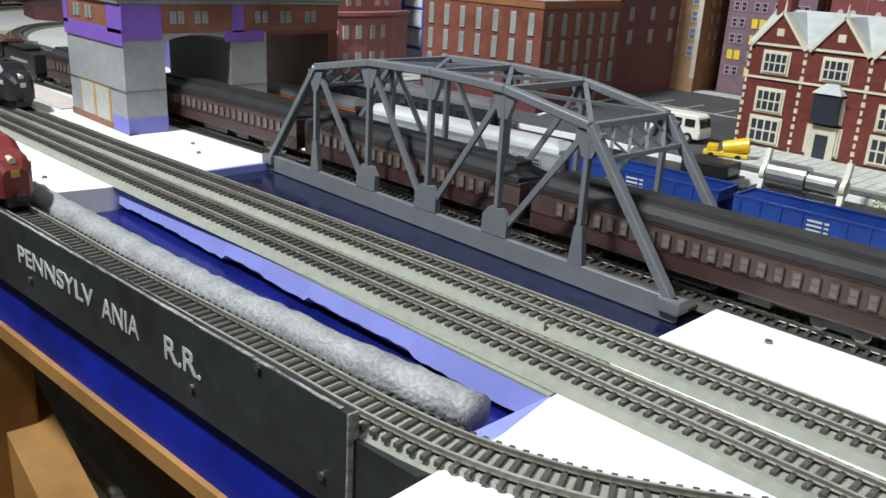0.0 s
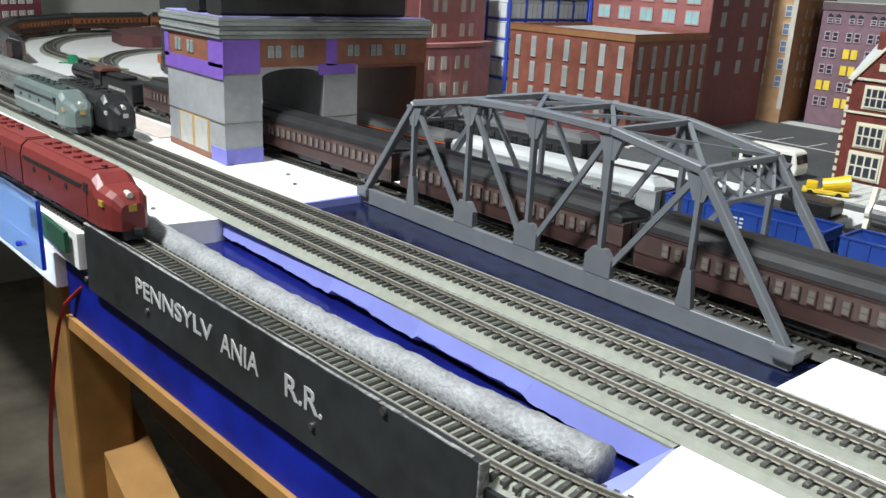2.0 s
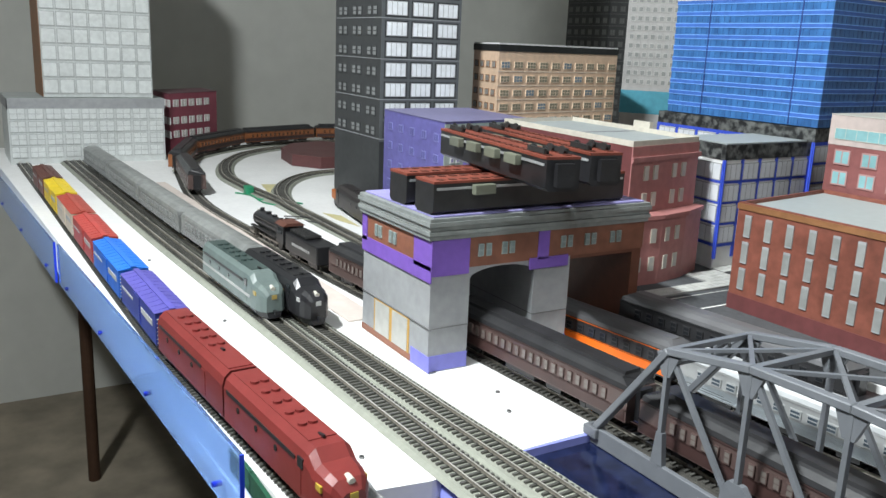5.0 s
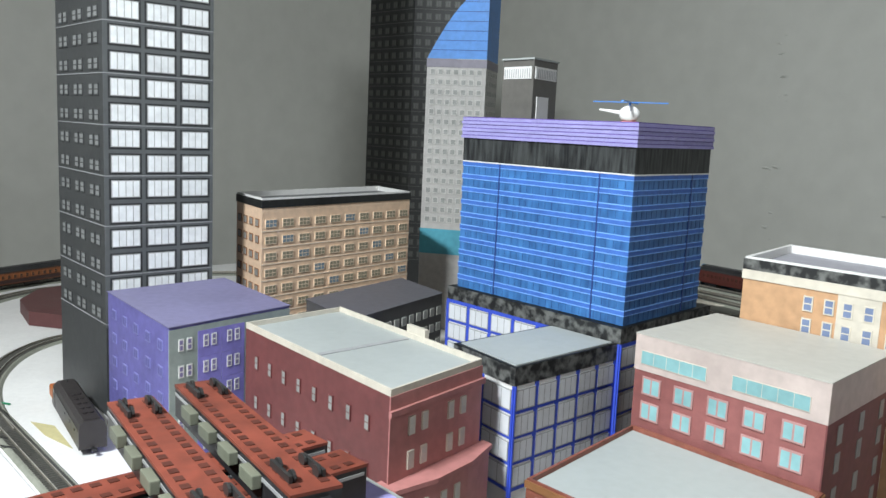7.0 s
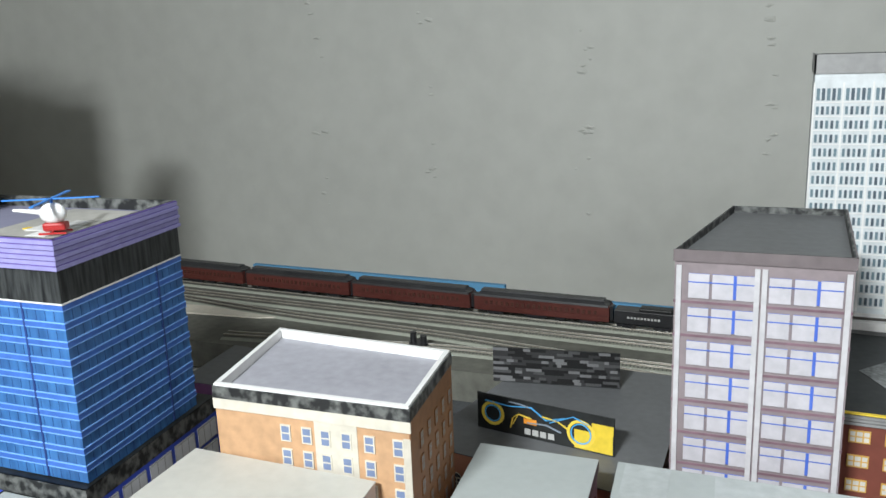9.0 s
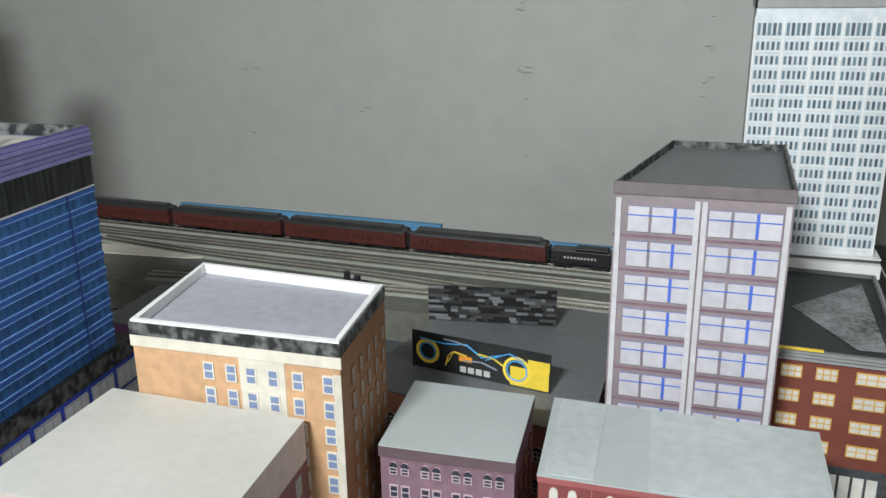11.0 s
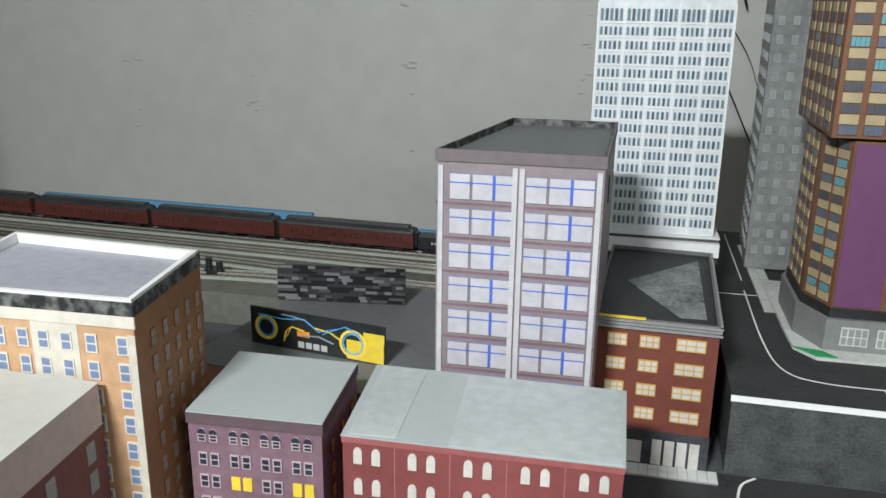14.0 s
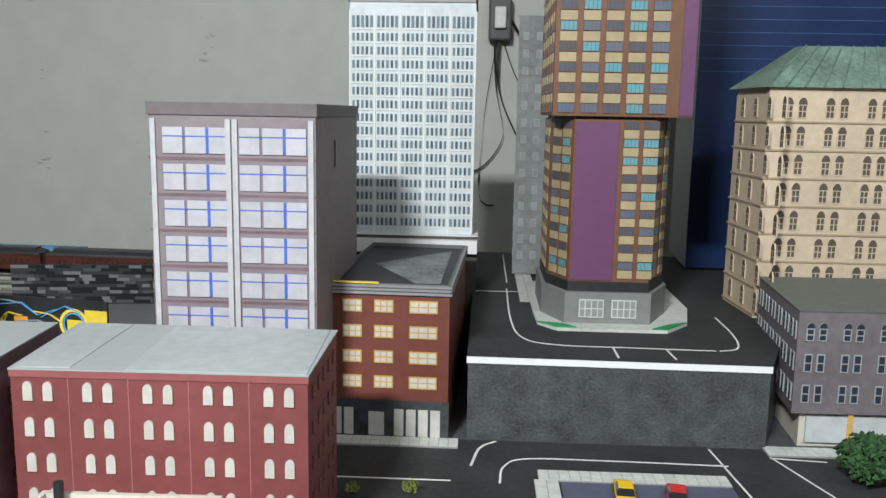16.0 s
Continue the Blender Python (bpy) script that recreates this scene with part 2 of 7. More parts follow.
    for m in (frame_m, pane_m, lintel or frame_m):
        me.materials.append(m)
    WIN[key] = me
    return me


class Face:
    """One upright face of a building, between two plan points seen from outside left to right."""

    def __init__(self, p, q, z0, z1):
        self.p, self.q = Vector((*p, 0)), Vector((*q, 0))
        self.d = (self.q - self.p).normalized()
        self.w, self.z0, self.z1 = (self.q - self.p).length, z0, z1
        self.out = Vector((self.d.y, -self.d.x, 0))

    def at(self, u, z, off=0.0):
        o = self.p + self.d * u + self.out * off
        return Matrix(((self.d.x, -self.out.x, 0, o.x), (self.d.y, -self.out.y, 0, o.y), (0, 0, 1, z), (0, 0, 0, 1)))

    def block(self, bm, u0, u1, z0, z1, off0, off1, mi=0):
        """A slab on the face, from off0 to off1 metres proud."""
        c = []
        for z in (z0, z1):
            for u, o in ((u0, off1), (u1, off1), (u1, off0), (u0, off0)):
                c.append(self.p + self.d * u + self.out * o + Vector((0, 0, z)))
        hexa(bm, c, mi)


def grid(parent, face, cols, rows, us, zs, w, h, frame_m, pane_m, nx=2, nz=2, arch=0.0, bar=0.12, lintel=None, name="window", skip=()):
    """Windows on a face: us = first and last centre along it, zs = first and last sill."""
    me = window_mesh(w, h, frame_m, pane_m, nx, nz, arch, bar, lintel)
    for i in range(cols):
        u = us[0] + (us[1] - us[0]) * (i / (cols - 1) if cols > 1 else 0)
        for k in range(rows):
            if (i, k) in skip:
                continue
            z = zs[0] + (zs[1] - zs[0]) * (k / (rows - 1) if rows > 1 else 0)
            ob = new(name, me)
            ob.parent = parent
            ob.matrix_local = face.at(u, z, 0.0009)


def building(label, quad, z0, z1, wall, roof, parapet=0.0, rim=None, lip=0.0025, name="card_building", sink=0.0):
    """A hollow card box on a four-cornered plan (south-west, south-east, north-east, north-west). Returns the thing and its faces."""
    b = thing(name, label, "model building", group="card city buildings")
    bm = bmesh.new()
    slab(bm, quad, z0, z1 - (parapet or 0.0012))
    part("wall", bm, wall, b)
    cx, cy = sum(p[0] for p in quad) / 4, sum(p[1] for p in quad) / 4

    def inset(d):
        return [(x + d * (1 if x < cx else -1), y + d * (1 if y < cy else -1)) for x, y in quad]

    if parapet:
        inn = inset(lip)
        for i in range(4):
            bm = bmesh.new()
            a, c, e, g = quad[i], quad[(i + 1) % 4], inn[(i + 1) % 4], inn[i]
            lo, hi = z1 - parapet, z1 + random.uniform(-0.0006, 0.0006)
            hexa(bm, [(*a, lo), (*c, lo), (*e, lo), (*g, lo), (*a, hi), (*c, hi), (*e, hi), (*g, hi)])
            part("parapet", bm, rim or WHITE, b)
        bm = bmesh.new()
        slab(bm, inset(lip + 0.0002), z1 - parapet, z1 - parapet + 0.0012)
        part("roof", bm, roof, b)
    else:
        bm = bmesh.new()
        slab(bm, inset(-0.0012), z1 - 0.0012, z1)
        part("roof", bm, roof, b)
    sides = {k: Face(quad[i], quad[j], z0, z1) for k, i, j in (("S", 0, 1), ("E", 1, 2), ("N", 2, 3), ("W", 3, 0))}
    return b, sides


def band(parent, faces, z0, z1, m, off=0.0008, name="band", label=""):
    bm = bmesh.new()
    for f in faces:
        f.block(bm, -off, f.w + off, z0, z1, -0.0005, off)
    return part(name, bm, m, parent, label)


def strips(parent, face, us, z0, z1, w, m, off=0.0006, name="pilaster"):
    for u in us:
        bm = bmesh.new()
        face.block(bm, u - w / 2, u + w / 2, z0, z1, -0.0004, off)
        part(name, bm, m, parent)


BRICKR = card("red_brick_print", 0.23, 0.075, 0.05, var=0.22)
MAROON = card("maroon_print", 0.15, 0.045, 0.045, var=0.15)
PINKBR = card("rose_brick_print", 0.26, 0.095, 0.09, var=0.14)
ROSELIT = card("lit_rose_front_print", 0.42, 0.18, 0.17, var=0.12)
CREAM = card("cream_print", 0.58, 0.54, 0.46)
PALEW = card("pale_window_print", 0.54, 0.52, 0.48, var=0.1)
GREYW = card("grey_window_print", 0.28, 0.29, 0.28, var=0.15)
TEAL = card("teal_window_print", 0.22, 0.42, 0.44, var=0.12)
OFFP = card("bright_office_pane", 0.64, 0.66, 0.69, var=0.06)
BLUED = card("blue_frame_print", 0.045, 0.09, 0.56)
LAVEN = card("lavender_print", 0.31, 0.29, 0.57, var=0.1)
VIOLET = card("violet_paint", 0.20, 0.10, 0.47)
CARDG = card("grey_stone_print", 0.34, 0.35, 0.36, var=0.1)
TOWER_SHADE = card("shaded_grey_tower", 0.05, 0.053, 0.055, var=0.12)
TOWER_LIT = card("lit_grey_tower", 0.11, 0.118, 0.122, var=0.08)
TAN = card("tan_print", 0.76, 0.55, 0.39, var=0.1)
ORANGE = card("orange_brick_print", 0.50, 0.30, 0.165, var=0.14)
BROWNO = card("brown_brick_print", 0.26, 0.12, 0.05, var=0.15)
LILACB = card("lilac_brick_print", 0.20, 0.12, 0.15, var=0.18)
REDB = card("dull_red_print", 0.21, 0.055, 0.055, var=0.1)
TAUPE = card("taupe_print", 0.24, 0.20, 0.21, var=0.1)
YELLOW = card("yellow_print", 0.75, 0.55, 0.05)
GLASSD = card("dark_pane_print", 0.03, 0.035, 0.05, rough=0.3)
GLASSB = card("blue_pane_print", 0.25, 0.35, 0.6, rough=0.3)
PURPLE = card("purple_panel", 0.14, 0.05, 0.125, var=0.06)
SANDC = card("sand_panel_print", 0.40, 0.32, 0.185)
BROWNC = card("brown_column_print", 0.17, 0.075, 0.04)
NAVY = card("navy_glass_print", 0.012, 0.03, 0.10, rough=0.35)
STONEW = card("sandstone_print", 0.60, 0.48, 0.35, var=0.1)
GREENR = card("green_roof_print", 0.18, 0.27, 0.22, var=0.3, grain=160)
GREYB = card("grey_brick_print", 0.17, 0.15, 0.16, var=0.15)



def streaked(name, dark, lite, across=260.0, along=14.0, rough=0.4, contrast=(0.35, 0.65)):
    """Printed card with narrow upright streaks between two tones."""
    m = bpy.data.materials.new(name)
    m.use_nodes = True
    nt = m.node_tree
    bs = nt.nodes["Principled BSDF"]
    tc, mp = nt.nodes.new("ShaderNodeTexCoord"), nt.nodes.new("ShaderNodeMapping")
    mp.inputs["Scale"].default_value = (across, across, along)
    nz, fine = nt.nodes.new("ShaderNodeTexNoise"), nt.nodes.new("ShaderNodeTexNoise")
    nz.inputs["Scale"].default_value, nz.inputs["Detail"].default_value = 1.0, 3
    fine.inputs["Scale"].default_value, fine.inputs["Detail"].default_value = 40.0, 3
    ramp = nt.nodes.new("ShaderNodeMapRange")
    ramp.inputs[1].default_value, ramp.inputs[2].default_value = contrast
    mx, mx2 = nt.nodes.new("ShaderNodeMix"), nt.nodes.new("ShaderNodeMix")
    mx.data_type = mx2.data_type = "RGBA"
    mx.inputs[6].default_value, mx.inputs[7].default_value = (*dark, 1), (*lite, 1)
    mx2.blend_type, mx2.inputs[0].default_value = "OVERLAY", 0.35
    nt.links.new(tc.outputs["Object"], mp.inputs[0])
    nt.links.new(mp.outputs[0], nz.inputs["Vector"])
    nt.links.new(tc.outputs["Object"], fine.inputs["Vector"])
    nt.links.new(nz.outputs[0], ramp.inputs[0])
    nt.links.new(ramp.outputs[0], mx.inputs[0])
    nt.links.new(mx.outputs[2], mx2.inputs[6])
    nt.links.new(fine.outputs[0], mx2.inputs[7])
    nt.links.new(mx2.outputs[2], bs.inputs["Base Color"])
    bs.inputs["Roughness"].default_value = rough
    return m


GLASSP = streaked("blue_glass_streaks", (0.028, 0.10, 0.27), (0.055, 0.19, 0.46), 110.0, 22.0, 0.4, (0.3, 0.7))
STREAKB = streaked("black_streaked_band", (0.006, 0.007, 0.008), (0.05, 0.055, 0.055), 220.0, 25.0, 0.5)
DARKSP = streaked("dark_speckled_card", (0.01, 0.011, 0.012), (0.13, 0.135, 0.13), 90.0, 90.0, 0.6, (0.42, 0.62))
ROOFSL = card("slate_lavender_roof", 0.22, 0.22, 0.31, var=0.06)

# red brick block by the tracks
b, F = building("red brick card building with grey shuttered windows and pale roof", [(-0.737, 0.866), (-0.54, 0.868), (-0.566, 1.052), (-0.765, 1.055)], CITY, 1.055, BRICKR, ROOFG, 0.006, BRICKR)
for k, n in (("S", 7), ("E", 6)):
    grid(b, F[k], n, 3, (F[k].w * 0.08, F[k].w * 0.92), (0.957, 1.018), 0.0085, 0.021, GREYW, GREYW, 1, 2, 0.0, 0.0, CARDG)
band(b, [F["S"], F["E"]], 1.047, 1.0535, BROWNO, 0.0012, "cornice")
band(b, [F["S"], F["E"]], 0.93, 0.948, MAROON, 0.0006, "plinth")

# maroon block with stepped front
b, F = building("maroon card building with pale windows and cream parapet", [(-1.155, 0.826), (-0.859, 0.812), (-0.888, 0.955), (-1.17, 0.97)], CITY, 1.11, MAROON, ROOFG, 0.007, CREAM)
grid(b, F["S"], 8, 3, (0.03, 0.26), (0.965, 1.06), 0.008, 0.016, MAROON, GREYW, 1, 2)
# rose print of the east front is lightened to carry the light on it
band(b, [F["E"]], 0.93, 1.103, ROSELIT, 0.001, "facade", "rose-red printed front, brightened as lit from the east")
E = Face((-0.8575, 0.812), (-0.8865, 0.955), 0.93, 1.11)
for z in (1.026, 1.06):
    for u in (0.03, 0.05, 0.092, 0.113):
        grid(b, E, 1, 1, (u, u), (z, z), 0.009, 0.018, CREAM, PALEW, 1, 2)
band(b, [E], 1.084, 1.09, ROSELIT, 0.003, "cornice")
bm = bmesh.new()
slab(bm, [(-0.866, 0.806), (-0.846, 0.812), (-0.845, 0.86), (-0.856, 0.912), (-0.876, 0.961), (-0.887, 0.961)], 0.93, 1.014)
part("lower_front", bm, ROSELIT, b, "bowed rose-red lower storeys")
for p, q in (((-0.846, 0.812), (-0.845, 0.86)), ((-0.845, 0.86), (-0.856, 0.912))):
    f = Face(p, q, 0.93, 1.014)
    for z in (0.948, 0.984):
        grid(b, f, 2, 1, (0.012, 0.034), (z, z), 0.009, 0.018, CREAM, PALEW, 1, 2)
bm = bmesh.new()
slab(bm, [(-0.868, 0.803), (-0.843, 0.809), (-0.842, 0.86), (-0.853, 0.914), (-0.875, 0.964), (-0.889, 0.964)], 1.014, 1.019)
part("ledge", bm, ROSELIT, b)
# raised centre of the parapet and the seam between two roof sheets
bm = bmesh.new()
hexa(bm, [(-1.02, 0.9605, 1.104), (-0.985, 0.9585, 1.104), (-0.985, 0.9645, 1.104), (-1.02, 0.9665, 1.104), (-1.02, 0.9605, 1.119), (-0.985, 0.9585, 1.119), (-0.985, 0.9645, 1.119), (-1.02, 0.9665, 1.119)])
part("parapet_block", bm, CREAM, b)
bm = bmesh.new()
hexa(bm, [(-1.012, 0.824, 1.1042), (-1.004, 0.824, 1.1042), (-1.008, 0.955, 1.1042), (-1.016, 0.955, 1.1042), (-1.012, 0.824, 1.1052), (-1.004, 0.824, 1.1052), (-1.008, 0.955, 1.1052), (-1.016, 0.955, 1.1052)])
part("roof_seam", bm, CARDG, b)

# blue and white offices that carry the glass tower
b, F = building("white card offices with blue grid frames and black trim", [(-0.978, 1.0), (-0.868, 0.986), (-0.8735, 1.166), (-0.978, 1.166)], CITY, 1.1, WHITE, BLACK, 0)
for k in ("S", "E"):
    n = 5 if k == "E" else 2
    grid(b, F[k], n, 4, (F[k].w / n / 2, F[k].w * (1 - 0.5 / n)), (0.966, 1.052), F[k].w / n * 0.86, 0.023, CARDG, OFFP, 3, 1, 0, 0.05)
    strips(b, F[k], [F[k].w * i / n for i in range(n + 1)], 0.945, 1.08, 0.0058, BLUED, 0.0011)
    for z in (0.962, 0.992, 1.021, 1.049):
        band(b, [F[k]], z - 0.0006, z + 0.0046, BLUED, 0.0010, "spandrel")
band(b, [F["S"], F["E"]], 1.08, 1.1, DARKSP, 0.0013, "fascia")
bm = bmesh.new()
slab(bm, [(-0.973, 1.005), (-0.872, 0.991), (-0.8775, 1.163), (-0.973, 1.163)], 1.1, 1.1015)
part("roof_sheet", bm, ROOFG, b)
b, F = building("white card office base with blue grid frames below the glass tower", [(-1.178, 1.1685), (-0.8695, 1.1685), (-0.8885, 1.395), (-1.185, 1.385)], CITY, 1.1185, WHITE, BLACK, 0)
for k, n in (("S", 7), ("E", 5)):
    grid(b, F[k], n, 4, (F[k].w / n / 2, F[k].w * (1 - 0.5 / n)), (0.984, 1.07), F[k].w / n * 0.86, 0.023, CARDG, OFFP, 3, 1, 0, 0.05)
    strips(b, F[k], [F[k].w * i / n for i in range(n + 1)], 0.955, 1.099, 0.0058, BLUED, 0.0011)
    for z in (0.98, 1.01, 1.039, 1.067, 1.095):
        band(b, [F[k]], z - 0.0006, z + 0.0046, BLUED, 0.0010, "spandrel")
band(b, [F["S"], F["E"]], 1.0995, 1.1185, DARKSP, 0.0013, "fascia")

# blue glass tower
b, F = building("blue glass card tower with black top band and lavender rim", [(-1.166, 1.174), (-0.8745, 1.178), (-0.891, 1.366), (-1.176, 1.358)], 1.1195, 1.364, GLASSP, ROOFSL, 0.013, DARKSP, 0.003, "glass_tower")
MULL = card("blue_mullion", 0.02, 0.06, 0.2)
for k, n in (("S", 26), ("E", 16)):
    f = F[k]
    for r in range(10):
        z = 1.1205 + r * 0.0182
        bm = bmesh.new()
        f.block(bm, -0.0006, f.w + 0.0006, z + 0.0112, z + 0.0172, -0.0004, 0.0007)
        part("spandrel", bm, card("spandrel_blue", 0.05, 0.15, 0.52, var=0.15), b)
        for dz in (0.0106, 0.0166):
            bm = bmesh.new()
            f.block(bm, -0.0007, f.w + 0.0007, z + dz, z + dz + 0.0011, -0.0004, 0.0009)
            part("spandrel_line", bm, card("pale_blue_line", 0.20, 0.42, 0.86), b)
    strips(b, f, [f.w * i / n for i in range(1, n)], 1.1205, 1.302, 0.0005, MULL, 0.0003, "mullion")
    strips(b, f, [f.w * 0.25, f.w * 0.83] if k == "S" else [f.w * 0.76], 1.1205, 1.302, 0.0022, card("joint_blue", 0.02, 0.05, 0.2), 0.001, "joint")
    bm = bmesh.new()
    f.block(bm, -0.0008, f.w + 0.0008, 1.301, 1.3026, -0.0004, 0.0012)
    part("white_edge", bm, WHITE, b)
for side in ("S", "E", "W"):
    band(b, [F[side]], 1.3026, 1.3345, STREAKB, 0.0006, "top_band")
for i in range(6):
    for side in ("S", "E"):
        band(b, [F[side]], 1.3345 + 0.0049 * i, 1.3383 + 0.0049 * i, LAVEN, 0.0034 - 0.0008 * (i % 2), "rim_layer")
        band(b, [F[side]], 1.3383 + 0.0049 * i, 1.3394 + 0.0049 * i, card("rim_violet_line", 0.12, 0.08, 0.32), 0.0022, "rim_line")

# brick and teal block
b, F = building("brick card building with teal windows and warm grey roof", [(-0.772, 1.062), (-0.572, 1.058), (-0.583, 1.218), (-0.777, 1.222)], CITY, 1.15, PINKBR, ROOFT, 0)
band(b, [F["S"], F["E"]], 1.112, 1.1485, card("rosy_cream", 0.5, 0.42, 0.39), 0.0007, "top_storey", "cream printed top storey")
grid(b, F["S"], 2, 1, (0.045, 0.147), (1.119,) * 2, 0.075, 0.014, CREAM, TEAL, 5, 1, 0, 0.04)
for z in (1.088, 1.062, 1.03, 1.0):
    grid(b, F["S"], 5, 1, (0.022, 0.172), (z, z), 0.022, 0.0185, card("pink_frame", 0.42, 0.24, 0.23), TEAL, 2, 1, 0, 0.1)
    grid(b, F["E"], 3, 1, (0.03, 0.14), (z, z), 0.012, 0.018, GREYW, GREYW, 1, 2)
band(b, [F["E"]], 0.93, 1.112, MAROON, 0.0009, "side_wall")

# orange apartment block
b, F = building("orange brick card apartments with white parapet and black trim", [(-0.750, 1.224), (-0.551, 1.229), (-0.566, 1.366), (-0.776, 1.380)], CITY, 1.221, ORANGE, card("lavender_grey_roof", 0.33, 0.33, 0.37), 0.011, WHITE, 0.005)
band(b, [F["S"], F["E"]], 1.2065, 1.2185, DARKSP, 0.0012, "trim")
band(b, [F["S"]], 1.196, 1.2065, CREAM, 0.0014, "cornice")
bm = bmesh.new()
F["S"].block(bm, 0.105, 0.148, 0.95, 1.196, -0.0004, 0.0006)
part("centre_bay", bm, CREAM, b)
for r in range(9):
    z = 1.172 - r * 0.024
    for u in (0.075, 0.097, 0.116, 0.137, 0.16, 0.188):
        grid(b, F["S"], 1, 1, (u, u), (z, z), 0.0105, 0.0165, CREAM, card("slate_blue_pane", 0.16, 0.21, 0.34, rough=0.3), 1, 2, 0, 0.13)
    grid(b, F["E"], 5, 1, (0.03, 0.125), (z - 0.003,) * 2, 0.009, 0.016, BROWNO, GREYW, 2, 2)
# east side's shade put into the colour: darker brown over the orange
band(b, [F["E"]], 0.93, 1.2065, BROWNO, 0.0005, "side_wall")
strips(b, F["S"], [F["S"].w - 0.003], 0.95, 1.19, 0.007, CREAM, 0.0009, "quoin")

# taupe tall block
b, F = building("tall taupe card building with blue-framed white windows and dark roof", [(-0.361, 1.49), (-0.192, 1.49), (-0.187, 1.735), (-0.318, 1.735)], CITY, 1.308, TAUPE, ROOFD, 0.009, DARKSP, 0.002)
COBALT, HAZY = card("cobalt_print", 0.06, 0.13, 0.52), card("hazy_window_print", 0.48, 0.465, 0.50)
for r in range(9):
    z = 1.2575 - r * 0.0368
    for c in (0.0245, 0.048, 0.0715, 0.1025, 0.126, 0.1495):
        grid(b, F["S"], 1, 1, (c, c), (z, z), 0.0205, 0.0262, COBALT, HAZY, 1, 1, 0, 0.0)
    band(b, [F["S"]], z - 0.0062, z - 0.0035, LILACB, 0.0006, "ledge")
    for u0, u1 in ((0.014, 0.082), (0.092, 0.160)):
        bm = bmesh.new()
        F["S"].block(bm, u0, u1, z + 0.0165, z + 0.0178, 0, 0.0016)
        part("window_bar", bm, COBALT, b)
    for u in (0.0598, 0.1378):
        bm = bmesh.new()
        F["S"].block(bm, u - 0.0016, u + 0.0016, z + 0.001, z + 0.0255, 0, 0.0015)
        part("window_bar", bm, COBALT, b)
strips(b, F["S"], [0.0045, 0.0808, 0.0878, 0.1645], 0.95, 1.292, 0.0052, card("white_column_print", 0.5, 0.49, 0.51), 0.0022)
band(b, [F["S"], F["E"]], 1.296, 1.3085, card("taupe_dark", 0.15, 0.125, 0.13), 0.0016, "cornice")
grid(b, F["E"], 1, 1, (0.1, 0.1), (1.24, 1.24), 0.006, 0.03, GLASSD, GLASSD, 1, 1)

# lilac brick block with lit windows
b, F = building("lilac brick card building with arched and yellow-lit windows", [(-0.539, 1.278), (-0.415, 1.284), (-0.424, 1.409), (-0.55, 1.408)], CITY, 1.10, LILACB, ROOFG, 0)
f = F["S"]
for i, c in enumerate((0.018, 0.048, 0.077, 0.106)):
    for dx in (-0.0055, 0.0055):
        grid(b, f, 1, 1, (c + dx,) * 2, (1.071,) * 2, 0.008, 0.013, card("mauve_frame", 0.45, 0.35, 0.38), GLASSD, 1, 2, 0.4, 0.14)
        for r in range(5):
            lit = (i in (1, 3) and r in (1, 2, 4)) or (i == 0 and r == 3)
            z = 1.047 - r * 0.0225
            grid(b, f, 1, 1, (c + dx,) * 2, (z, z), 0.0085, 0.013, YELLOW if lit else card("mauve_frame", 0.45, 0.35, 0.38), YELLOW if lit else GLASSD, 1, 2, 0, 0.14)
band(b, [f, F["E"]], 1.0885, 1.0985, card("mauve_dark", 0.12, 0.08, 0.09), 0.0014, "cornice")
grid(b, F["E"], 3, 5, (0.03, 0.1), (0.96, 1.055), 0.01, 0.015, MAROON, YELLOW, 2, 2)

# long dull red block
b, F = building("long dull red card building with arched pale windows and grey roof", [(-0.391, 1.27), (-0.157, 1.274), (-0.158, 1.41), (-0.402, 1.411)], CITY, 1.10, REDB, ROOFG, 0)
f = F["S"]
for i in range(5):
    for dx in (-0.008, 0.008):
        for r in range(5):
            z = 1.074 - r * 0.0295
            grid(b, f, 1, 1, (0.0215 + i * 0.0475 + dx,) * 2, (z, z), 0.0075, 0.0155, CREAM, PALEW, 1, 2, 0.3, 0.12)
strips(b, f, [0.0455 + i * 0.0475 for i in range(4)], 0.93, 1.095, 0.0006, card("rose_line", 0.4, 0.17, 0.17), 0.0003)
band(b, [f], 1.093, 1.0985, card("red_cornice", 0.3, 0.09, 0.09), 0.0008, "cornice")
grid(b, F["E"], 5, 5, (0.02, 0.115), (0.955, 1.075), 0.008, 0.012, MAROON, BROWNO, 1, 1)
for u0, u1, m in ((0.003, 0.045, card("roof_seam_a", 0.42, 0.45, 0.45)), (0.09, 0.232, card("roof_seam_b", 0.41, 0.44, 0.44))):
    bm = bmesh.new()
    slab(bm, [(-0.39 + u0, 1.272), (-0.39 + u1, 1.274), (-0.395 + u1, 1.409), (-0.398 + u0, 1.41)], 1.10, 1.1006)
    part("roof_sheet", bm, m, b)

# small flat-roofed block with a vent pipe
b, F = building("small cream-rimmed card building with flat roof and black vent pipe", [(-0.335, 1.10), (-0.205, 1.102), (-0.205, 1.208), (-0.335, 1.206)], CITY, 1.03, TAN, ROOFT, 0.006, CREAM, 0.004)
grid(b, F["S"], 4, 2, (0.02, 0.11), (0.955, 0.99), 0.012, 0.018, CREAM, GLASSD, 2, 2)
bm = bmesh.new()
rod(bm, (-0.318, 1.196, 1.024), (-0.318, 1.196, 1.042), 0.0035, 10)
part("vent_pipe", bm, BLACK, b, "black vent pipe")

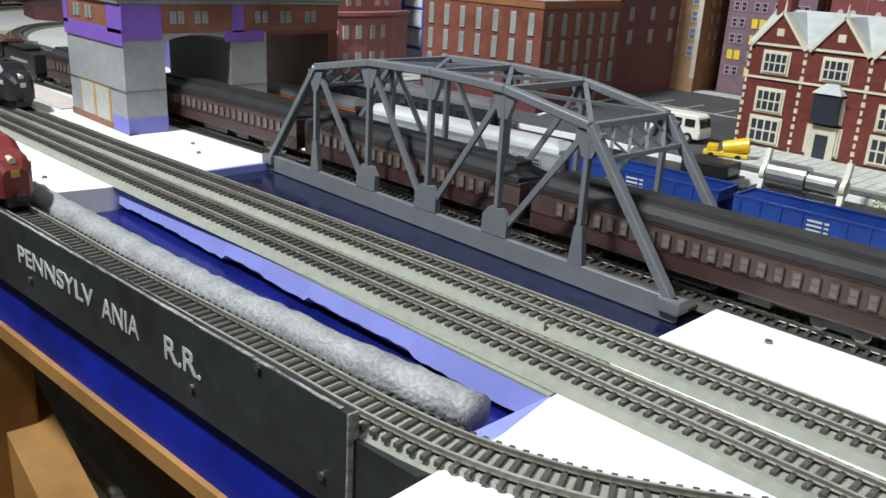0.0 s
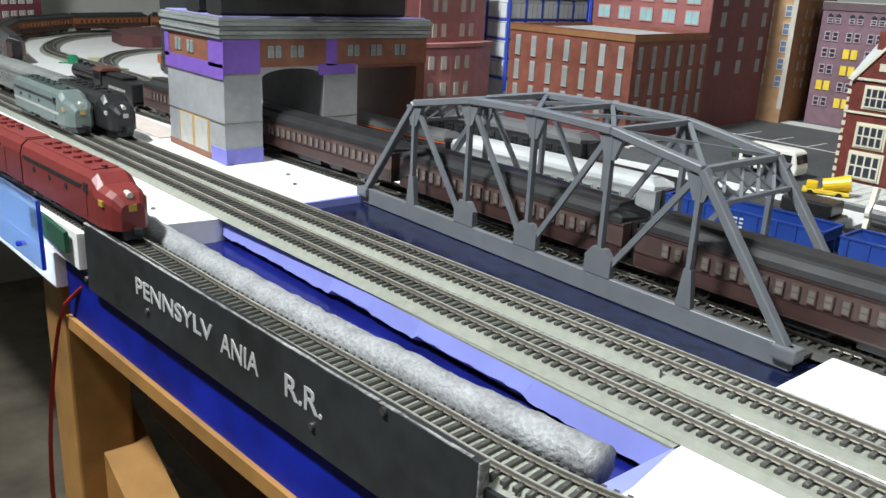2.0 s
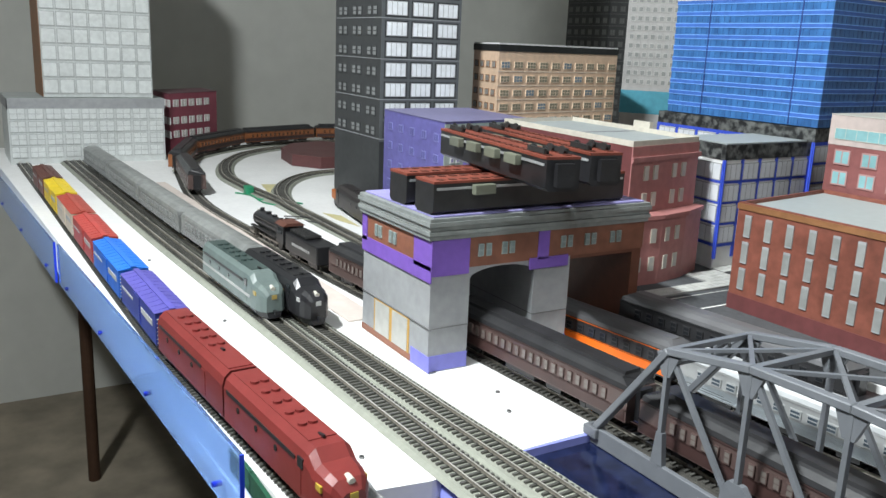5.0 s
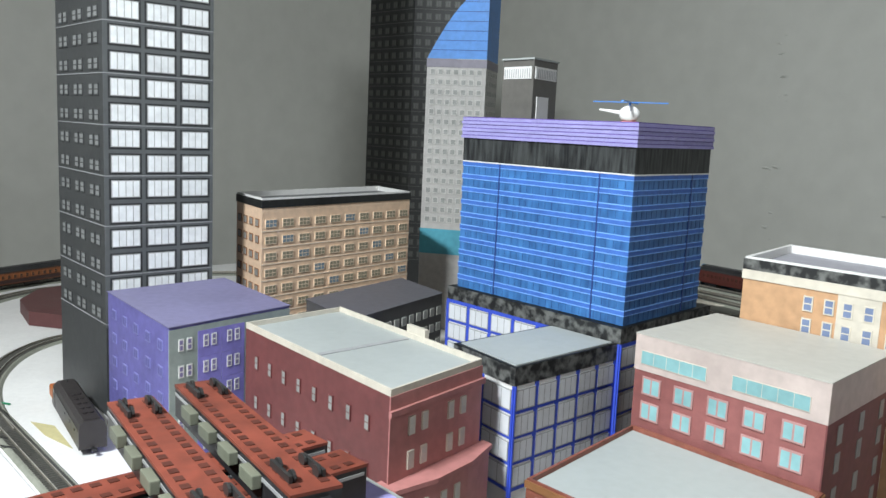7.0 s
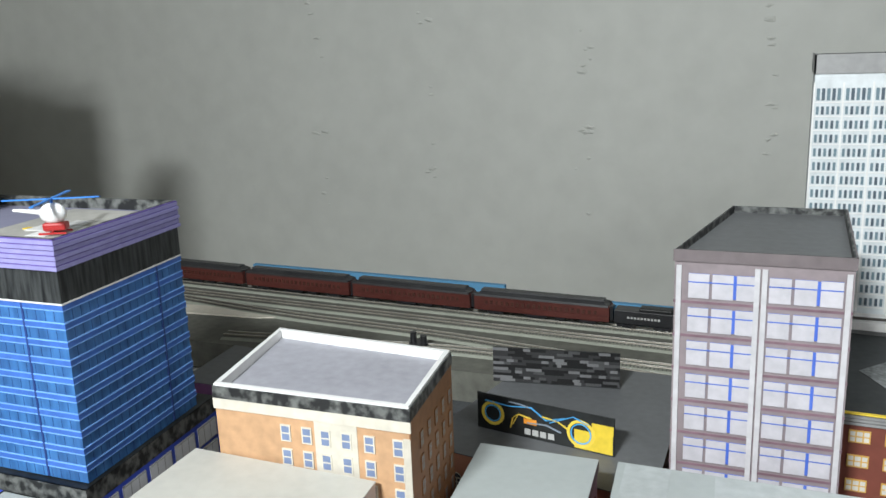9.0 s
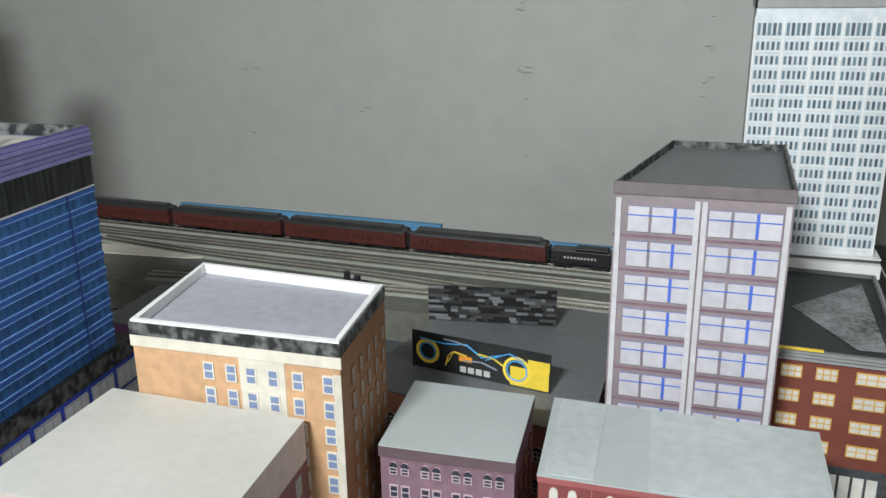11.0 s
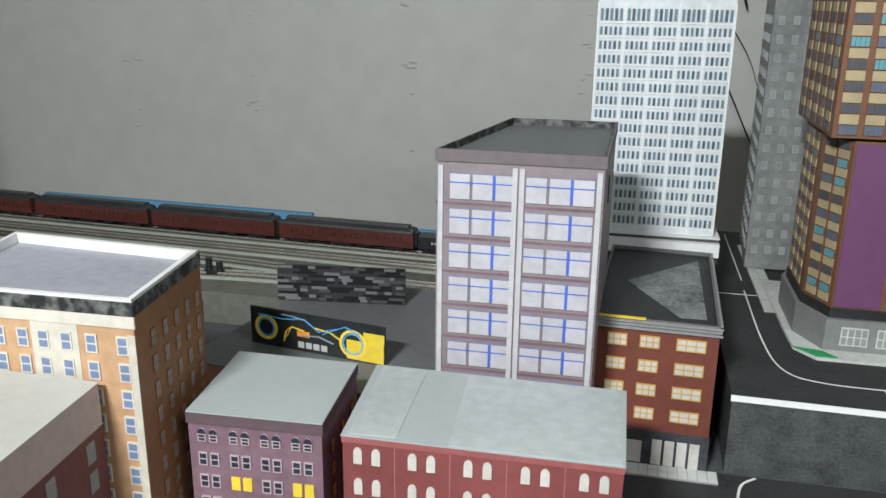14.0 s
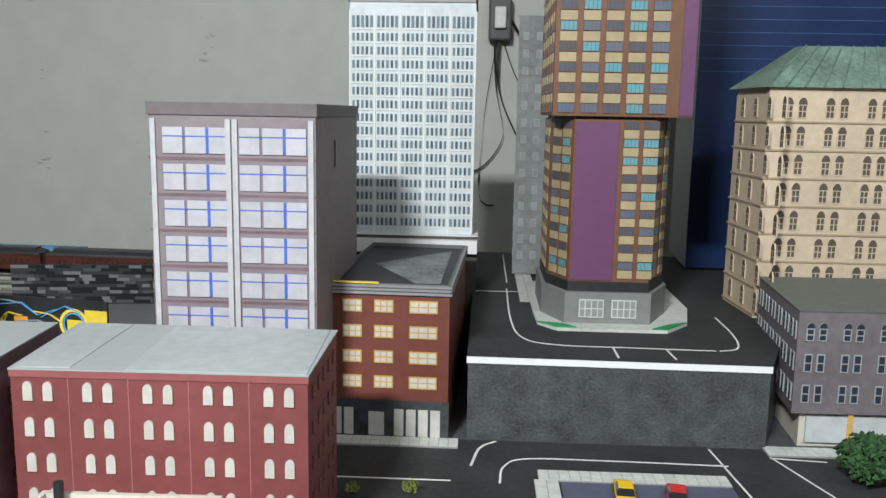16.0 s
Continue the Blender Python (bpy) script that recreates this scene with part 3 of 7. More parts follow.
# brown brick corner shop
b, F = building("brown brick card building with amber windows over a stone shopfront", [(-0.198, 1.575), (-0.058, 1.57), (-0.046, 1.86), (-0.182, 1.87)], CITY, 1.112, card("brown_red_print", 0.16, 0.045, 0.03), BLACK, 0.006, card("dark_rim", 0.12, 0.12, 0.12), 0.003)
f = F["S"]
AMB = card("amber_frame_print", 0.55, 0.33, 0.08)
for r in range(4):
    z = 1.079 - r * 0.0295
    for u, w in ((0.03, 0.022), (0.066, 0.022), (0.111, 0.032)):
        grid(b, f, 1, 1, (u, u), (z, z), w, 0.0145, AMB, PALEW, 3, 2, 0, 0.1)
for i in range(3):
    band(b, [f, F["E"]], 1.1 + 0.004 * i, 1.103 + 0.004 * i, card("grey_trim", 0.25, 0.25, 0.25), 0.003 - 0.0008 * (i % 2), "cornice")
band(b, [f], 0.932, 0.976, card("black_stone_print", 0.05, 0.055, 0.06, var=0.4), 0.0012, "shopfront")
for u, w in ((0.012, 0.011), (0.026, 0.011), (0.058, 0.018), (0.084, 0.011), (0.098, 0.011), (0.112, 0.011), (0.126, 0.011)):
    bm = bmesh.new()
    f.block(bm, u - w / 2, u + w / 2, 0.934, 0.966 if w < 0.015 else 0.962, 0.0005, 0.0018)
    part("shop_window", bm, PALEW, b)
bm = bmesh.new()
slab(bm, [(-0.10, 1.60), (-0.07, 1.60), (-0.065, 1.83), (-0.16, 1.72)], 1.1075, 1.108)
part("roof_patch", bm, card("grey_speckle", 0.2, 0.21, 0.21, var=0.5, grain=200), b)
bm = bmesh.new()
F["S"].block(bm, 0.0, 0.06, 1.112, 1.1135, -0.003, 0.002)
part("yellow_edge", bm, YELLOW, b)

# grey low-roofed block that carries the hoardings
b, F = building("low brick card building with broad grey roof", [(-0.665, 1.49), (-0.372, 1.44), (-0.372, 1.79), (-0.60, 1.80)], CITY, 1.045, card("salmon_brick_print", 0.38, 0.17, 0.11), ROOFD, 0)
grid(b, F["S"], 8, 2, (0.02, 0.28), (0.96, 1.0), 0.012, 0.018, CREAM, GLASSD, 2, 2, 0.3)

# white gridded tower
b, F = building("white gridded card tower with grey top", [(-0.226, 1.93), (-0.039, 1.93), (-0.039, 2.04), (-0.226, 2.04)], 1.118, 1.487, card("white_tower_print", 0.62, 0.66, 0.68), ROOFD, 0)
f = F["S"]
for r in range(16):
    z = 1.13 + r * 0.0197
    big_row = r == 15
    for i in range(5):
        u = f.w * (i + 0.5) / 5
        for k in range(5):
            uu = u + (k - 2) * 0.0067
            grid(b, f, 1, 1, (uu, uu), (z, z), 0.0036 if not big_row else 0.0042, 0.0112 if not big_row else 0.0165, GREYW, card("slate_pane_print", 0.07, 0.10, 0.13) if k % 2 else card("teal_pane_print", 0.14, 0.21, 0.25), 1, 1, 0, 0)
    band(b, [f], z - 0.0035, z - 0.002, WHITE, 0.0012, "ledge")
strips(b, f, [f.w * i / 5 for i in range(6)], 1.12, 1.45, 0.0024, WHITE, 0.0014)
band(b, [F["S"], F["W"], F["E"]], 1.462, 1.4885, card("tower_rim", 0.3, 0.3, 0.3), 0.002, "rim")
base, FB = building("white canopy block below the gridded tower", [(-0.255, 1.915), (-0.03, 1.915), (-0.03, 2.05), (-0.255, 2.05)], CITY, 1.118, card("dark_base", 0.06, 0.055, 0.05), WHITE, 0)
bm = bmesh.new()
FB["S"].block(bm, 0.0, FB["S"].w, 1.092, 1.112, -0.001, 0.012)
part("canopy", bm, WHITE, base)

# raised street block
b, F = building("black textured foam terrace with white edge", [(-0.036, 1.58), (0.303, 1.574), (0.62, 2.3), (-0.03, 2.3)], CITY, 1.03, PLATM, ASPH, 0, name="street_terrace")
band(b, [F["S"]], 1.021, 1.0285, FOAM, 0.0015, "edge_strip", "white foam edge")

# octagonal brown and purple tower
oct_ = [(0.065, 1.79), (0.09, 1.735), (0.195, 1.735), (0.226, 1.80), (0.226, 1.90), (0.195, 1.955), (0.09, 1.955), (0.065, 1.90)]
b = thing("octagon_tower", "brown card tower with yellow panels, teal windows and purple panel", "model building", group="card city buildings")
for nm, sc, z0, z1, m in (("ground_storey", 1.06, 1.034, 1.075, card("stone_base_print", 0.20, 0.205, 0.20)), ("dark_ledge", 1.0, 1.075, 1.088, BLACK), ("lower_shaft", 0.985, 1.088, 1.297, BROWNC), ("gap", 0.95, 1.297, 1.301, BLACK)):
    bm = bmesh.new()
    slab(bm, [(0.151 + (x - 0.151) * sc, 1.845 + (y - 1.845) * sc) for x, y in oct_], z0, z1)
    part(nm, bm, m, b)
lo = [(0.151 + (x - 0.151) * 0.985, 1.845 + (y - 1.845) * 0.985) for x, y in oct_]
faces = [Face(lo[0], lo[1], 1.088, 1.318), Face(lo[1], lo[2], 1.088, 1.318), Face(lo[2], lo[3], 1.088, 1.318), Face(lo[7], lo[0], 1.088, 1.318)]
rng = random.Random(3)
PP = [card("teal_window_b", 0.10, 0.32, 0.38), card("steel_window", 0.09, 0.13, 0.19), card("slate_window", 0.06, 0.075, 0.10)]
for f, spans in ((faces[0], [0.018, 0.043]), (faces[1], [0.072, 0.097]), (faces[2], [0.02, 0.055]), (faces[3], [0.02, 0.05, 0.08])):
    for u in spans:
        for r in range(9):
            z = 1.093 + r * 0.0226
            grid(b, f, 1, 1, (u, u), (z, z), 0.019, 0.0105, SANDC, SANDC, 3, 2, 0, 0.06, name="panel")
            grid(b, f, 1, 1, (u, u), (z + 0.0112,) * 2, 0.019, 0.0105, BROWNC, PP[rng.randrange(3)], 4, 1, 0, 0.06)
bm = bmesh.new()
faces[1].block(bm, 0.002, 0.056, 1.09, 1.294, -0.0003, 0.0015)
part("purple_panel", bm, PURPLE, b)
up = [(0.062, 1.732), (0.236, 1.732), (0.236, 1.95), (0.062, 1.95)]
bm = bmesh.new()
slab(bm, up, 1.301, 1.66)
part("upper_shaft", bm, BROWNC, b)
fu, fw = Face(up[0], up[1], 1.322, 1.66), Face(up[3], up[0], 1.322, 1.66)
for f, us in ((fu, [0.016 + 0.0285 * i for i in range(6)]), (fw, [0.03 + 0.04 * i for i in range(5)])):
    for u in us[: 6]:
        if f is fu and u > 0.15:
            continue
        for r in range(14):
            z = 1.305 + r * 0.0252
            grid(b, f, 1, 1, (u, u), (z + 0.0125,) * 2, 0.021, 0.0115, SANDC, SANDC, 3, 2, 0, 0.06, name="panel")
            grid(b, f, 1, 1, (u, u), (z,) * 2, 0.021, 0.0118, BROWNC, PP[rng.randrange(3)], 4, 1, 0, 0.06)
bm = bmesh.new()
fu.block(bm, 0.157, 0.174, 1.303, 1.66, -0.0003, 0.0015)
part("purple_panel", bm, PURPLE, b)
for z in (1.042,):
    grid(b, Face((0.086, 1.728), (0.203, 1.728), 1, 1.1), 2, 1, (0.035, 0.077), (z, z), 0.032, 0.024, CURB, GREYW, 4, 2, 0, 0.06)

# grey slim tower behind
b, F = building("slim grey stone card tower", [(0.03, 2.06), (0.10, 2.06), (0.10, 2.26), (0.045, 2.26)], 1.034, 1.46, card("grey_tower_stone", 0.22, 0.23, 0.225, var=0.2), ROOFG, 0)
grid(b, F["W"], 5, 14, (0.03, 0.17), (1.06, 1.42), 0.012, 0.013, CARDG, GREYW, 1, 1)
grid(b, F["S"], 3, 14, (0.012, 0.055), (1.06, 1.42), 0.009, 0.013, CARDG, GREYW, 1, 1)

# navy glass tower
b, F = building("dark navy glass card tower", [(0.345, 2.16), (0.66, 2.16), (0.66, 2.36), (0.36, 2.36)], 1.034, 1.80, NAVY, BLACK, 0, name="glass_tower")
for i in range(18):
    band(b, [F["S"]], 1.38 + i * 0.022, 1.381 + i * 0.022, card("navy_line", 0.05, 0.12, 0.3), 0.0008, "spandrel")
bm = bmesh.new()
F["W"].block(bm, 0, F["W"].w, 1.034, 1.8, 0.0, 0.001)
part("side_wall", bm, card("pale_grey_side", 0.3, 0.33, 0.33), b)

# grey brick block with shopfront
b, F = building("grey brick card building with dark roof over a cream shop storey", [(0.332, 1.583), (0.66, 1.59), (0.66, 1.79), (0.352, 1.78)], 0.972, 1.092, GREYB, card("roof_green_grey", 0.12, 0.14, 0.13), 0)
for k, n in (("S", 8), ("W", 6)):
    for r, z in enumerate((0.985, 1.021, 1.057)):
        for i in range(n):
            u = (i + 0.5) * F[k].w / n
            for dx in (-0.007, 0.007):
                grid(b, F[k], 1, 1, (u + dx,) * 2, (z, z), 0.009, 0.021, CARDG, GLASSD, 1, 2, 0.3 if r == 2 else 0, 0.14)
bm = bmesh.new()
slab(bm, [(0.345, 1.592), (0.655, 1.6), (0.655, 1.78), (0.36, 1.77)], CITY, 0.972)
part("shop_storey", bm, CREAM, b)
for i in range(4):
    bm = bmesh.new()
    box(bm, 0.352 + i * 0.052, 0.398 + i * 0.052, 1.588, 1.5935, 0.936, 0.967)
    part("shop_window", bm, card("shop_pane", 0.5, 0.52, 0.53), b)
    bm = bmesh.new()
    box(bm, 0.398 + i * 0.052, 0.404 + i * 0.052, 1.587, 1.5935, 0.932, 0.971)
    part("post", bm, card("ochre_print", 0.55, 0.33, 0.08), b)

# sandstone building with green hipped roof
b, F = building("sandstone card building with arched windows and green hipped roof", [(0.352, 1.80), (0.70, 1.80), (0.70, 2.1), (0.345, 1.92)], CITY, 1.343, STONEW, STONEW, 0)
for r in range(9):
    z = 1.303 - r * 0.0375
    for i in range(6):
        for dx in (-0.009, 0.009):
            grid(b, F["S"], 1, 1, (0.035 + i * 0.054 + dx,) * 2, (z, z), 0.0115, 0.027, STONEW, card("umber_pane", 0.10, 0.075, 0.06), 2, 2, 0.35, 0.1)
    for i in range(4):
        grid(b, F["W"], 1, 1, (0.03 + i * 0.048,) * 2, (z, z), 0.0115, 0.027, STONEW, card("umber_pane", 0.10, 0.075, 0.06), 2, 2, 0.35, 0.1)
    band(b, [F["S"], F["W"]], z - 0.0065, z - 0.004, card("stone_ledge", 0.42, 0.33, 0.23), 0.0018, "ledge")
bm = bmesh.new()
o, t = [(0.344, 1.792), (0.712, 1.792), (0.712, 2.11), (0.336, 1.935)], [(0.42, 1.87), (0.66, 1.87), (0.66, 1.99), (0.415, 1.90)]
hexa(bm, [(*p, 1.343) for p in o] + [(*p, 1.402) for p in t])
part("hipped_roof", bm, GREENR, b)
for i in range(16):
    u = i / 15
    bm = bmesh.new()
    beam(bm, (0.346 + 0.364 * u, 1.792, 1.344), (0.42 + 0.24 * u, 1.869, 1.4025), 0.002, 0.0018)
    part("roof_seam", bm, GREENR, b)

# lavender block; south wall and windows coloured darker to hold that side's shade
b, F = building("lavender card building with violet window prints", [(-1.45, 0.772), (-1.213, 0.757), (-1.25, 0.942), (-1.468, 0.957)], GROUND, 1.1, card("lavender_shaded_print", 0.14, 0.13, 0.38, var=0.15), card("lavender_roof", 0.20, 0.19, 0.33), 0)
band(b, [F["E"]], GROUND + 0.002, 1.096, card("pale_green_print", 0.34, 0.40, 0.38), 0.0006, "facade")
for r in range(5):
    for i in range(5):
        u = 0.022 + i * 0.036
        z = 1.068 - r * 0.033
        bm = bmesh.new()
        if i in (1, 2):
            F["E"].block(bm, u - 0.0178, u + 0.0178, z - 0.012, z + 0.0208, 0, 0.0009)
            part("bay", bm, card("violet_print", 0.28, 0.25, 0.68), b)
        else:
            bm.free()
        for dx in (-0.006, 0.006):
            grid(b, F["E"], 1, 1, (u + dx,) * 2, (z, z), 0.0075, 0.015, WHITE, card("mauve_pane", 0.25, 0.22, 0.42), 1, 2, 0, 0.2)
    grid(b, F["S"], 5, 1, (0.03, 0.21), (1.066 - r * 0.033,) * 2, 0.016, 0.013, card("shaded_frame", 0.2, 0.2, 0.45), card("shaded_pane", 0.1, 0.1, 0.3), 2, 1)

# grey tower; white-windowed east front coloured lighter as lit, south side darker as shaded
b, F = building("tall dark grey card tower with white windows", [(-1.712, 0.79), (-1.497, 0.786), (-1.499, 0.952), (-1.70, 0.96)], GROUND, 2.05, TOWER_SHADE, TOWER_SHADE, 0)
band(b, [F["E"]], 1.035, 2.05, TOWER_LIT, 0.0006, "facade")
for r in range(27):
    z = 1.045 + r * 0.0362
    for i in range(3):
        grid(b, F["E"], 1, 1, (0.030 + i * 0.0535,) * 2, (z, z), 0.042, 0.025, card("steel_frame_print", 0.4, 0.41, 0.41), card("lit_window_print", 0.85, 0.88, 0.9), 4, 1, 0, 0.05)
        bm = bmesh.new()
        F["E"].block(bm, 0.030 + i * 0.0535 - 0.024, 0.030 + i * 0.0535 + 0.024, z - 0.003, z + 0.0275, 0, 0.0007)
        part("window_field", bm, card("black_reveal", 0.03, 0.032, 0.034), b)
    for u in (0.04, 0.108, 0.176):
        grid(b, F["S"], 2, 1, (u - 0.012, u + 0.012), (z, z), 0.017, 0.017, TOWER_SHADE, card("shaded_window_print", 0.24, 0.25, 0.25), 1, 2, 0, 0.1)
for r in range(14):
    band(b, [F["E"], F["S"]], 1.0395 + r * 0.0724, 1.0407 + r * 0.0724, CARDG, 0.0009, "joint")

# tan apartment block
b, F = building("tan card apartments with black trim and pale roof", [(-1.585, 1.04), (-1.467, 1.022), (-1.531, 1.377), (-1.655, 1.395)], GROUND, 1.222, TAN, ROOFD, 0.010, WHITE, 0.004)
band(b, [F["S"], F["E"]], 1.207, 1.2195, BLACK, 0.0012, "trim")
for r in range(9):
    z = 1.175 - r * 0.027
    n = 10
    for i in range(n):
        u = (i + 0.5) * F["E"].w / n
        grid(b, F["E"], 1, 1, (u, u), (z, z), 0.024, 0.013, card("peach_frame", 0.80, 0.63, 0.47), card("olive_pane", 0.26, 0.24, 0.17) if (i * 7 + r * 3) % 5 else card("steel_pane", 0.18, 0.25, 0.3), 3, 2, 0, 0.08)
    band(b, [F["E"]], z - 0.007, z - 0.005, card("peach_ledge", 0.82, 0.68, 0.54), 0.0007, "ledge")
    grid(b, F["S"], 4, 1, (0.018, 0.10), (z, z), 0.016, 0.013, BROWNO, GREYW, 2, 1, 0, 0.1)

# grey low offices
b, F = building("low grey card offices with pale windows and slate roof", [(-1.415, 1.075), (-1.262, 1.055), (-1.345, 1.305), (-1.49, 1.33)], GROUND, 1.064, card("grey_office", 0.09, 0.09, 0.095), card("slate_roof", 0.11, 0.11, 0.13), 0)
for k, n in (("S", 9), ("E", 12)):
    for z in (1.028, 1.0, 0.972, 0.944):
        grid(b, F[k], n, 1, (F[k].w / n / 2, F[k].w * (1 - 0.5 / n)), (z, z), F[k].w / n * 0.6, 0.014, CURB, card("ash_pane", 0.4, 0.41, 0.4), 1, 1, 0, 0.1)

# slant-roofed white tower and dark tower in the corner
SLQ = [(-1.692, 1.543), (-1.585, 1.617), (-1.66, 1.725), (-1.767, 1.65)]
b, F = building("pale grey card tower with slanted blue roof", SLQ, GROUND, 1.492, card("pale_tower_print", 0.42, 0.41, 0.40), ROOFG, 0)
f = F["S"]
for r in range(16):
    z = 1.14 + r * 0.0212
    grid(b, f, 7, 1, (0.014, f.w - 0.014), (z, z), 0.012, 0.0125, card("pale_frame", 0.5, 0.5, 0.48), GREYW, 1, 1, 0, 0.12)
    grid(b, F["E"], 6, 1, (0.018, F["E"].w - 0.018), (z, z), 0.012, 0.0125, card("pale_frame", 0.5, 0.5, 0.48), GREYW, 1, 1, 0, 0.12)
band(b, [F["S"], F["E"]], 1.07, 1.125, card("turquoise_print", 0.07, 0.32, 0.42), 0.001, "plinth", "turquoise lower band")
band(b, [F["S"], F["E"]], 1.474, 1.492, card("mauve_band", 0.22, 0.21, 0.26), 0.001, "band")
bm = bmesh.new()
cols = []
for i in range(9):
    u = i / 8
    h_ = 1.493 + 0.152 * (1 - (1 - u) ** 1.7)
    p, q = Vector(SLQ[0]).lerp(Vector(SLQ[1]), u), Vector(SLQ[3]).lerp(Vector(SLQ[2]), u)
    cols.append([bm.verts.new((*p, 1.492)), bm.verts.new((*p, h_)), bm.verts.new((*q, h_)), bm.verts.new((*q, 1.492))])
for a_, c_ in zip(cols, cols[1:]):
    for i in range(4):
        bm.faces.new([a_[i], c_[i], c_[(i + 1) % 4], a_[(i + 1) % 4]])
bm.faces.new(cols[0])
bm.faces.new(cols[-1][::-1])
bmesh.ops.recalc_face_normals(bm, faces=bm.faces)
part("slanted_roof", bm, card("sky_roof", 0.08, 0.26, 0.66), b, "curved sky-blue roof front")
for i in range(6):
    z = 1.51 + 0.02 * i
    bm = bmesh.new()
    F["S"].block(bm, F["S"].w * (1 - (1 - (z - 1.493) / 0.152) ** 0.588 * 1.0), F["S"].w, z, z + 0.001, -0.0004, 0.0007)
    part("roof_line", bm, card("navy_roof_line", 0.03, 0.07, 0.25), b)
b, F = building("tall dark grey card tower with faint windows", [(-2.183, 1.75), (-2.0, 1.755), (-1.907, 1.866), (-2.09, 1.9)], GROUND, 1.705, card("charcoal_tower", 0.045, 0.047, 0.048), BLACK, 0)
for r in range(24):
    z = 1.0 + r * 0.0325
    for k in ("S", "E"):
        n = 6
        grid(b, F[k], n, 1, (F[k].w / n / 2, F[k].w * (1 - 0.5 / n)), (z, z), F[k].w / n * 0.6, 0.016, card("charcoal_frame", 0.09, 0.095, 0.09), card("charcoal_pane", 0.13, 0.135, 0.13), 2, 1, 0, 0.12)
    band(b, [F["S"], F["E"]], z - 0.007, z - 0.0055, card("charcoal_ledge", 0.12, 0.125, 0.12), 0.0008, "ledge")

# white building at the far end of the tracks
b, F = building("white gridded card block, wide lower storeys", [(-2.50, 0.225), (-2.30, 0.225), (-2.30, 0.578), (-2.50, 0.578)], GROUND, 1.055, card("white_block_print", 0.6, 0.63, 0.62), ROOFG, 0)
grid(b, F["E"], 9, 4, (0.02, 0.333), (0.915, 1.005), 0.034, 0.026, card("white_line", 0.45, 0.47, 0.47), card("white_pane", 0.68, 0.71, 0.7), 2, 2, 0, 0.05)
band(b, [F["E"], F["S"]], 1.03, 1.054, CARDG, 0.0014, "cornice")
b, F = building("white gridded card tower with brown side", [(-2.48, 0.305), (-2.312, 0.305), (-2.312, 0.555), (-2.48, 0.555)], 1.0562, 1.62, card("white_block_print", 0.6, 0.63, 0.62), ROOFG, 0)
grid(b, F["E"], 7, 14, (0.018, 0.232), (1.065, 1.57), 0.033, 0.034, card("white_line", 0.45, 0.47, 0.47), card("white_pane", 0.68, 0.71, 0.7), 1, 1, 0, 0.06)
band(b, [F["S"]], 1.057, 1.62, BROWNO, 0.0008, "side_wall")
b, F = building("small maroon card building with pale windows", [(-2.49, 0.59), (-2.34, 0.60), (-2.455, 0.755), (-2.59, 0.75)], GROUND, 1.065, card("wine_print", 0.24, 0.06, 0.085), card("wine_roof", 0.12, 0.06, 0.07), 0)
for k in ("S", "E"):
    for z in (0.95, 0.985, 1.03):
        for i in range(5):
            for dx in (-0.006, 0.006):
                grid(b, F[k], 1, 1, (0.025 + i * 0.031 + dx,) * 2, (z, z), 0.009, 0.018, WHITE, PALEW, 1, 2)
# small purple block near the yard
b, F = building("small purple card building with slate roof", [(-1.13, 1.62), (-0.985, 1.62), (-0.97, 1.76), (-1.14, 1.78)], CITY, 1.02, card("plum_print", 0.16, 0.06, 0.16), ROOFD, 0)
for z in (0.995, 0.965):
    grid(b, F["E"], 4, 1, (0.02, 0.115), (z, z), 0.008, 0.012, WHITE, card("rose_pane", 0.6, 0.4, 0.45), 1, 1)

# ---- table front, water, decks ----
def sign_y(x):
    return 0.298 + 0.07 * (x + 0.281)


bm = bmesh.new()
box(bm, -0.64, -0.10, 0.405, 0.645, 0.845, 0.8925)
tagged(part("river_base", bm, WATER, None), "glossy dark blue speckled river bed below the bridge", "water", kind="structure")
bm = bmesh.new()
box(bm, -0.655, -0.10, 0.346, 0.4045, 0.845, 0.8795)
tagged(part("river_base", bm, TRENCH, None), "deep navy painted trench beside the track deck", "water", kind="structure")
bm = bmesh.new()
hexa(bm, [(-0.655, sign_y(-0.655) + 0.008, 0.812), (-0.115, sign_y(-0.115) + 0.006, 0.812), (-0.115, 0.335, 0.812), (-0.655, 0.335, 0.812),
          (-0.655, sign_y(-0.655) + 0.008, 0.866), (-0.115, sign_y(-0.115) + 0.006, 0.866), (-0.115, 0.335, 0.866), (-0.655, 0.335, 0.866)])
part("front_beam", bm, BLUEP, table, "blue painted front beam")
bm = bmesh.new()
hexa(bm, [(-0.655, sign_y(-0.655) + 0.004, 0.800), (-0.05, sign_y(-0.05) + 0.002, 0.800), (-0.05, 0.335, 0.800), (-0.655, 0.335, 0.800),
          (-0.655, sign_y(-0.655) + 0.004, 0.8118), (-0.05, sign_y(-0.05) + 0.002, 0.8118), (-0.05, 0.335, 0.8118), (-0.655, 0.335, 0.8118)])
part("edge_batten", bm, WOOD, table, "raw pine edge strip")
for x, y in ((-0.79, 0.30), (0.9, 0.4), (-2.4, 2.1), (0.9, 2.1), (-0.8, 2.1)):
    bm = bevel(new_box(x - 0.035, x + 0.035, y, y + 0.06, 0.0, 0.869), 0.003)
    part("leg", bm, WOOD, table)
bm = bmesh.new()
beam(bm, (-0.82, 0.35, 0.60), (-0.30, 0.36, 0.34), 0.05, 0.07)
part("brace", bm, WOOD, table)
bm = bmesh.new()
